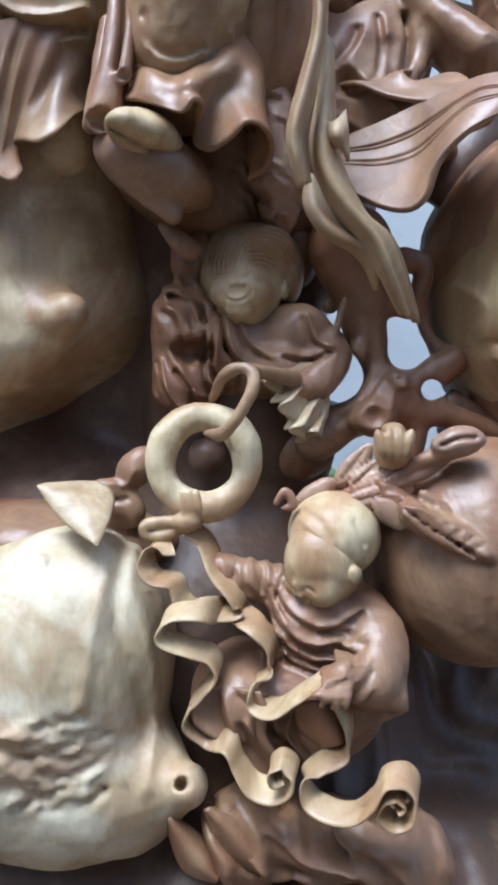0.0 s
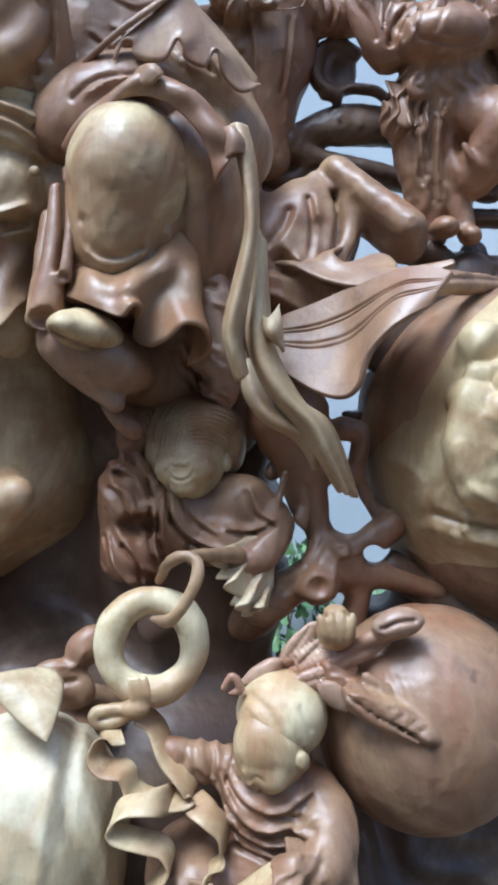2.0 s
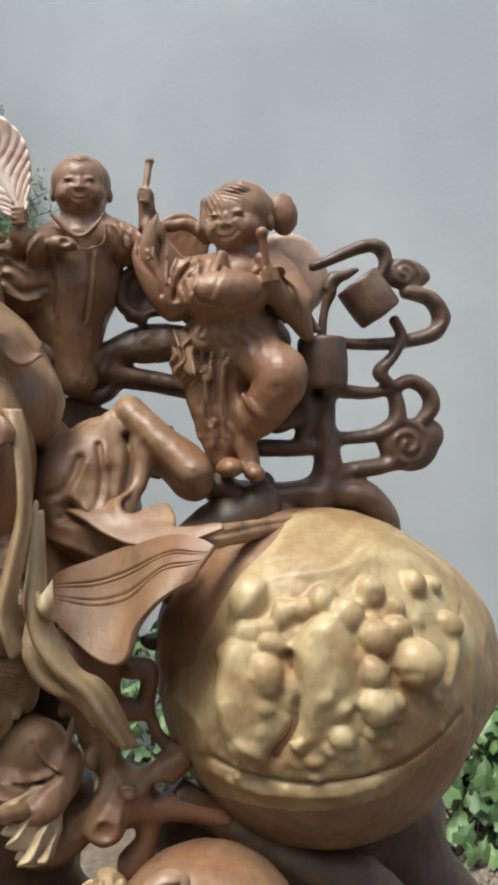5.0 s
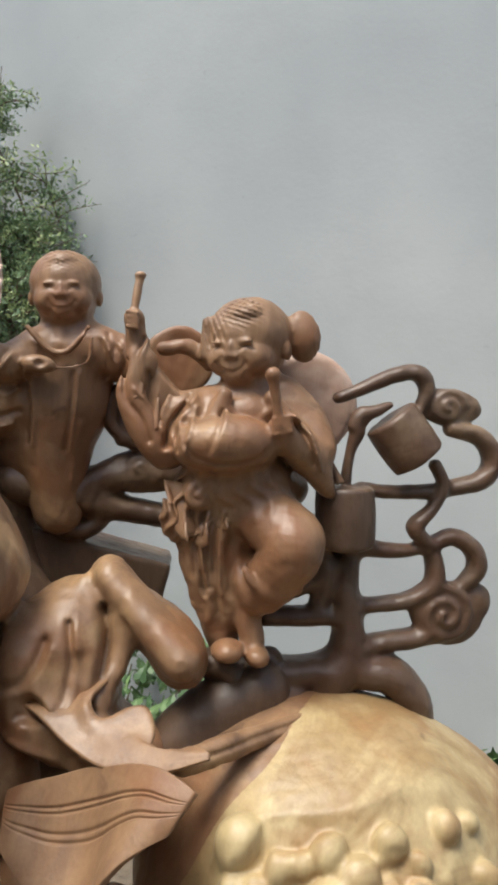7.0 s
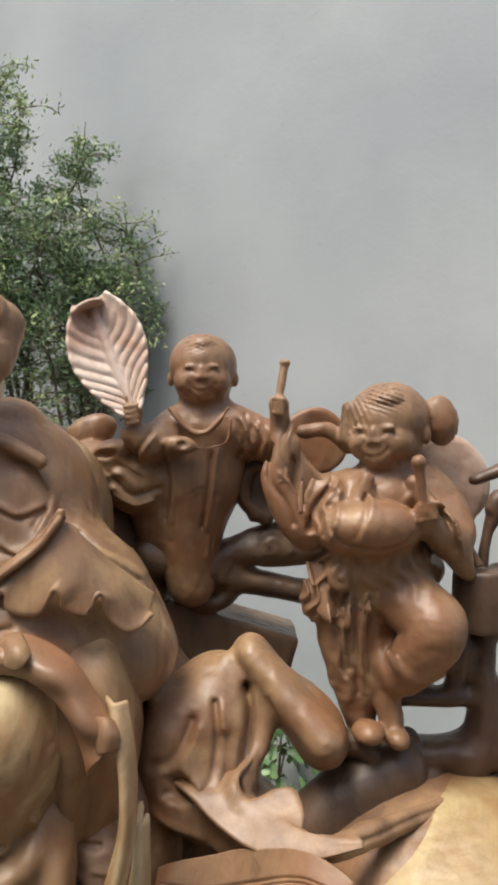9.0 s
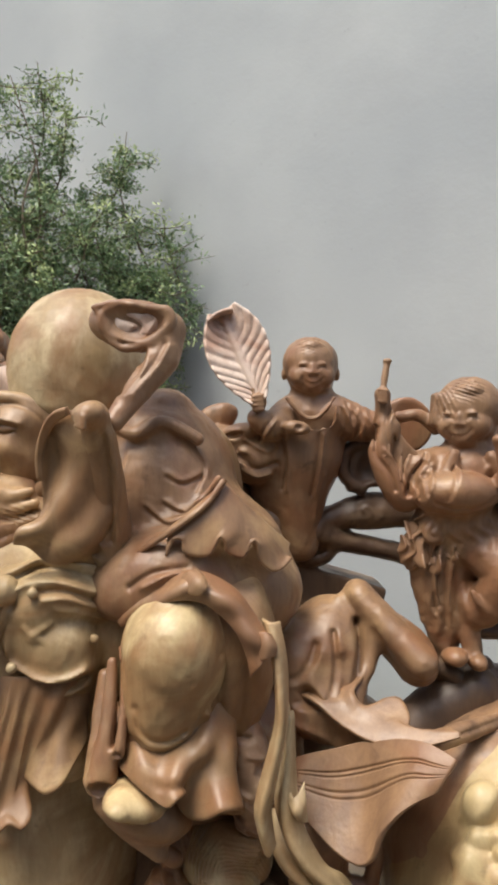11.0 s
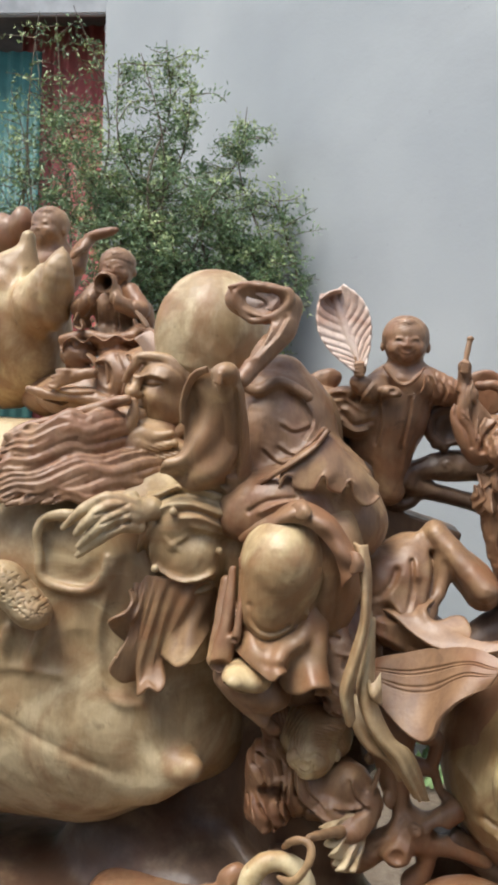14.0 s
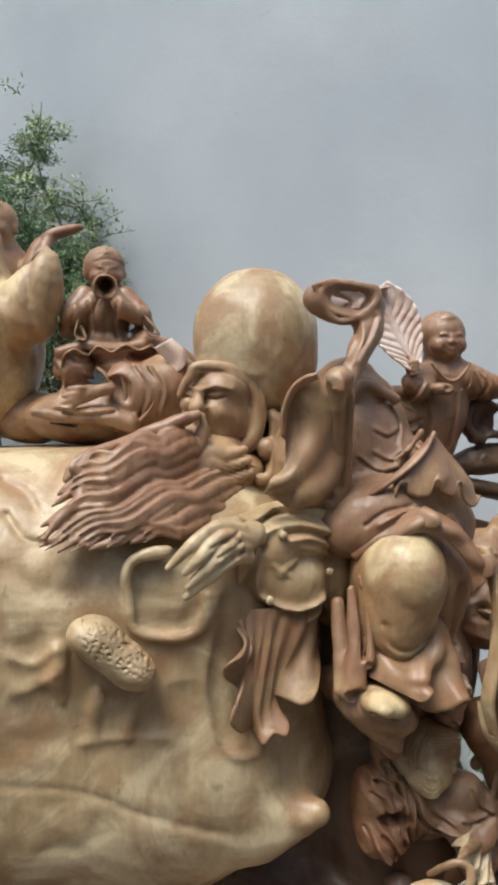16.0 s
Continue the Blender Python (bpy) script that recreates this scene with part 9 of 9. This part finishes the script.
def shrub(base, tips, seed, twigs, per, size, name, label, mats, thick=0.011, rise=1.5):
    rng = np.random.default_rng(seed)
    foot = V(base, float)
    base = foot + V((0, 0, rise))
    wood_, leaves, fresh = [], [], []
    wood_.append(tube(glide([foot, foot * 0.5 + base * 0.5 + V((0.06, 0.02, 0)), base], 6), np.linspace(0.03, 0.02, 13)))
    for t in tips:
        t = V(t, float)
        mid = base * 0.45 + t * 0.55 + V((rng.normal(0, 0.12), rng.normal(0, 0.1), 0.05))
        line = glide([base + rng.normal(0, 0.03, 3) * (1, 1, 0), base * 0.75 + t * 0.25 + rng.normal(0, 0.05, 3), mid, mid * 0.45 + t * 0.55 + rng.normal(0, 0.05, 3), t], 7)
        r = np.linspace(thick, 0.002, len(line))
        wood_.append(tube(line, r))
        for i in range(twigs):
            f = rng.uniform(0.28, 1.0)
            p = line[min(int(f * (len(line) - 1)), len(line) - 1)]
            w = rng.normal(size=3)
            w[2] = abs(w[2]) * 0.3 + 0.05
            w *= rng.uniform(0.12, 0.38) * (1.15 - 0.6 * f) / np.linalg.norm(w)
            tw = glide([p, p + w * 0.5 + rng.normal(0, 0.02, 3), p + w + V((0, 0, -0.02))], 5)
            wood_.append(tube(tw, np.linspace(0.0028, 0.001, len(tw)), 4))
            g = rng.uniform(0.15, 1.0, per)
            at = tw[(g * (len(tw) - 1)).astype(int)] + rng.normal(0, 0.02, (per, 3))
            (fresh if rng.uniform() < 0.22 + 0.3 * (f > 0.85) else leaves).append(at)
    ob = tagged(new(name), label, "shrub")
    part("branch_frame", [tray2(wood_)], BARK, ob, "thin bare brown branches")
    for nm, lst, mt in (("crown", leaves, mats[0]), ("young_leaves", fresh, mats[1])):
        if lst:
            q = part(nm, leaf_cloud(np.vstack(lst), rng, size, (0, 0, 0.4)), mt, ob, "", False)
            tagged(q, kind="stuff")
    return ob


def tube(line, r, s=6):
    line = V(line, float)
    tan = np.gradient(line, axis=0)
    tan /= np.linalg.norm(tan, axis=1, keepdims=True) + 1e-9
    a = np.cross(tan, (0.3, 0.9, 0.2))
    a /= np.linalg.norm(a, axis=1, keepdims=True) + 1e-9
    b = np.cross(tan, a)
    th = np.linspace(0, 2 * np.pi, s, endpoint=False)
    v = line[:, None] + (a[:, None] * np.cos(th)[None, :, None] + b[:, None] * np.sin(th)[None, :, None]) * V(r)[:, None, None]
    ids = np.arange(len(line) * s).reshape(len(line), s)
    return v.reshape(-1, 3), np.stack([ids[:-1], np.roll(ids[:-1], -1, 1), np.roll(ids[1:], -1, 1), ids[1:]], -1).reshape(-1, 4)


def tray2(pieces):
    vs, fs, base = [], [], 0
    for v, f in pieces:
        vs.append(v)
        fs.append(f + base)
        base += len(v)
    return np.vstack(vs), np.vstack(fs)


shrub((-0.75, 3.75, 0.0), [(-0.8799, 3.75, 3.3141), (-1.0021, 3.75, 3.2534), (-0.7391, 3.7, 3.0742), (-1.1119, 3.75, 3.2137), (-1.2723, 3.75, 2.9715), (-1.4302, 3.75, 3.0525), (-1.5243, 3.75, 2.8619), (-1.5753, 3.75, 2.6427), (-1.2683, 3.5, 2.7328), (-1.1062, 3.5, 2.6322), (-1.0177, 3.75, 2.8915), (-0.8407, 3.6, 2.6885), (-0.9679, 3.5, 2.4301), (-1.1775, 3.5, 2.3757), (-1.3988, 3.6, 2.3406), (-0.804, 3.6, 2.4032)],
      5, 36, 64, 0.026, "feathery_shrub", "tall feathery green shrub against the plaster wall", (FOLIAGE, FRESH))
shrub((-0.45, 3.85, 0.0), [(-0.4962, 3.9, 3.0526), (-0.5329, 3.85, 2.8445), (-0.3606, 3.95, 2.6392), (-0.5814, 3.85, 2.6526), (-0.7061, 3.9, 2.7753), (-0.3863, 3.95, 2.4289), (-0.514, 3.85, 2.3515), (-0.6933, 3.75, 2.3292), (-0.7918, 3.7, 2.2644), (-0.4574, 3.9, 2.1948), (-0.6245, 3.8, 2.5034)],
      8, 34, 64, 0.026, "feathery_shrub", "lower feathery green shrub with yellowish shoots by the wall", (FOLIAGE, FRESH))
shrub((-1.55, 4.2, 0.0), [(-1.7191, 4.3, 3.7122), (-1.6222, 4.3, 3.696), (-1.5276, 4.3, 3.7409), (-1.7477, 4.3, 3.59), (-1.8686, 4.3, 3.2826), (-1.8961, 4.3, 3.0967), (-2.0302, 4.3, 3.2205), (-2.1224, 4.3, 2.971), (-1.9194, 4.3, 2.7541), (-1.824, 4.3, 2.8486)],
      9, 22, 24, 0.03, "feathery_shrub", "green shrub reaching up in front of the gates", (FOLIAGE, FRESH))


# broad-leaved creeper at the foot of the wall
def ivy_leaf():
    out = [(0.0, -0.1), (0.32, -0.28), (0.5, 0.0), (0.34, 0.22), (0.3, 0.55), (0.12, 0.62), (0.0, 1.0), (-0.12, 0.62), (-0.3, 0.55), (-0.34, 0.22), (-0.5, 0.0), (-0.32, -0.28)]
    v = [(x, y, -0.25 * abs(x) + 0.12 * y * (1 - y)) for x, y in out] + [(0, 0.3, 0.1)]
    me = bpy.data.meshes.new("leaf")
    me.from_pydata(v, [], [(i, (i + 1) % 12, 12) for i in range(12)])
    me.materials.append(IVY)
    me.update()
    return me


IVY_LEAF = ivy_leaf()


def creeper(c, r, count, seed, size=0.075):
    rng = np.random.default_rng(seed)
    ob = tagged(new("creeper"), "dark green broad-leaved creeper at the foot of the wall", "creeper", "creepers along the wall")
    c = V(c, float)
    ob.location = (c[0], c[1], 0.0)
    stems = []
    for i in range(9):
        e = V((rng.normal(0, 0.5), rng.normal(0, 0.5), rng.uniform(0.3, 0.95))) * r
        stems.append(tube(glide([(0, 0, -0.02), e * (0.5, 0.5, 0.7), e], 5), np.linspace(0.007, 0.003, 11), 5))
    tagged(part("stem_tangle", [tray2(stems)], BARK, ob), kind="stuff")
    for i in range(count):
        a, q = rng.uniform(0, 6.2832), rng.uniform(0.45, 1.0)
        h = rng.uniform(0.05, 1.0)
        w = math.sqrt(max(1 - (h - 0.25) ** 2 * 1.3, 0.05)) * (0.8 + 0.2 * math.sin(3 * a + seed))
        leaf = new("leaf", IVY_LEAF)
        leaf.parent = ob
        s = size * rng.uniform(0.55, 1.25)
        leaf.matrix_basis = Matrix.LocRotScale((r[0] * q * w * math.cos(a), r[1] * q * w * math.sin(a), r[2] * h), Euler((rng.uniform(0.2, 1.5), rng.uniform(-0.5, 0.5), a + 1.57 + rng.normal(0, 0.6))), (s, s, s))
    return ob


creeper((1.1494, 2.45, 0.3569), (0.32, 0.25, 0.52), 290, 1, 0.062)
creeper((1.3262, 2.4, 0.3216), (0.34, 0.25, 0.55), 280, 2, 0.062)
creeper((0.75, 3.05, 0), (0.4, 0.25, 0.50), 260, 3, 0.06)
creeper((0.30, 3.4, 0), (0.38, 0.25, 0.62), 260, 4, 0.06)
creeper((-0.05, 3.6, 0), (0.35, 0.25, 0.85), 260, 5, 0.06)

# gravel heap near the carving's foot
rng = np.random.default_rng(21)
def stone_mesh(seed):
    r = np.random.default_rng(seed)
    bm = bmesh.new()
    bmesh.ops.create_icosphere(bm, subdivisions=1, radius=1)
    for v in bm.verts:
        v.co *= r.uniform(0.72, 1.1)
        v.co.z *= 0.65
    v = np.array([tuple(q.co) for q in bm.verts])
    f = np.array([[q.index for q in p.verts] for p in bm.faces])
    bm.free()
    return v, f


shapes = [stone_mesh(i) for i in range(6)]
heap = []
hc = V((0.9102, 2.35, 0.0094))
for i in range(2600):
    a, q = rng.uniform(0, 6.2832), math.sqrt(rng.uniform(0, 1)) * 0.62
    x, y = hc[0] + 0.1 + q * math.cos(a) * 1.2, hc[1] + q * math.sin(a) * 0.8
    z = 0.13 * max(0.0, 1 - (q / 0.55) ** 2) + rng.uniform(-0.004, 0.01)
    v, f = shapes[i % 6]
    s = rng.uniform(0.006, 0.02)
    m = turn(*rng.uniform(0, 360, 3))
    heap.append((v @ m.T * s + V((x, y, z)), f))
tagged(part("gravel", [tray2(heap)], STONE, None, "loose heap of pale grey gravel on the earth", False), category="gravel", kind="stuff")


def mound():
    def f(u, v):
        x, y = (u - 0.5) * 1.7, (v - 0.5) * 1.2
        return hc[0] + 0.1 + x, hc[1] + y, 0.13 * np.clip(1 - (np.hypot(x / 1.2, y / 0.8) / 0.55) ** 2, -0.3, 1) - 0.008
    return sheet(f, 24, 18, 0.01)


tagged(part("gravel_bed", mound(), STONE, None, "packed grey grit under the gravel heap"), category="grit")
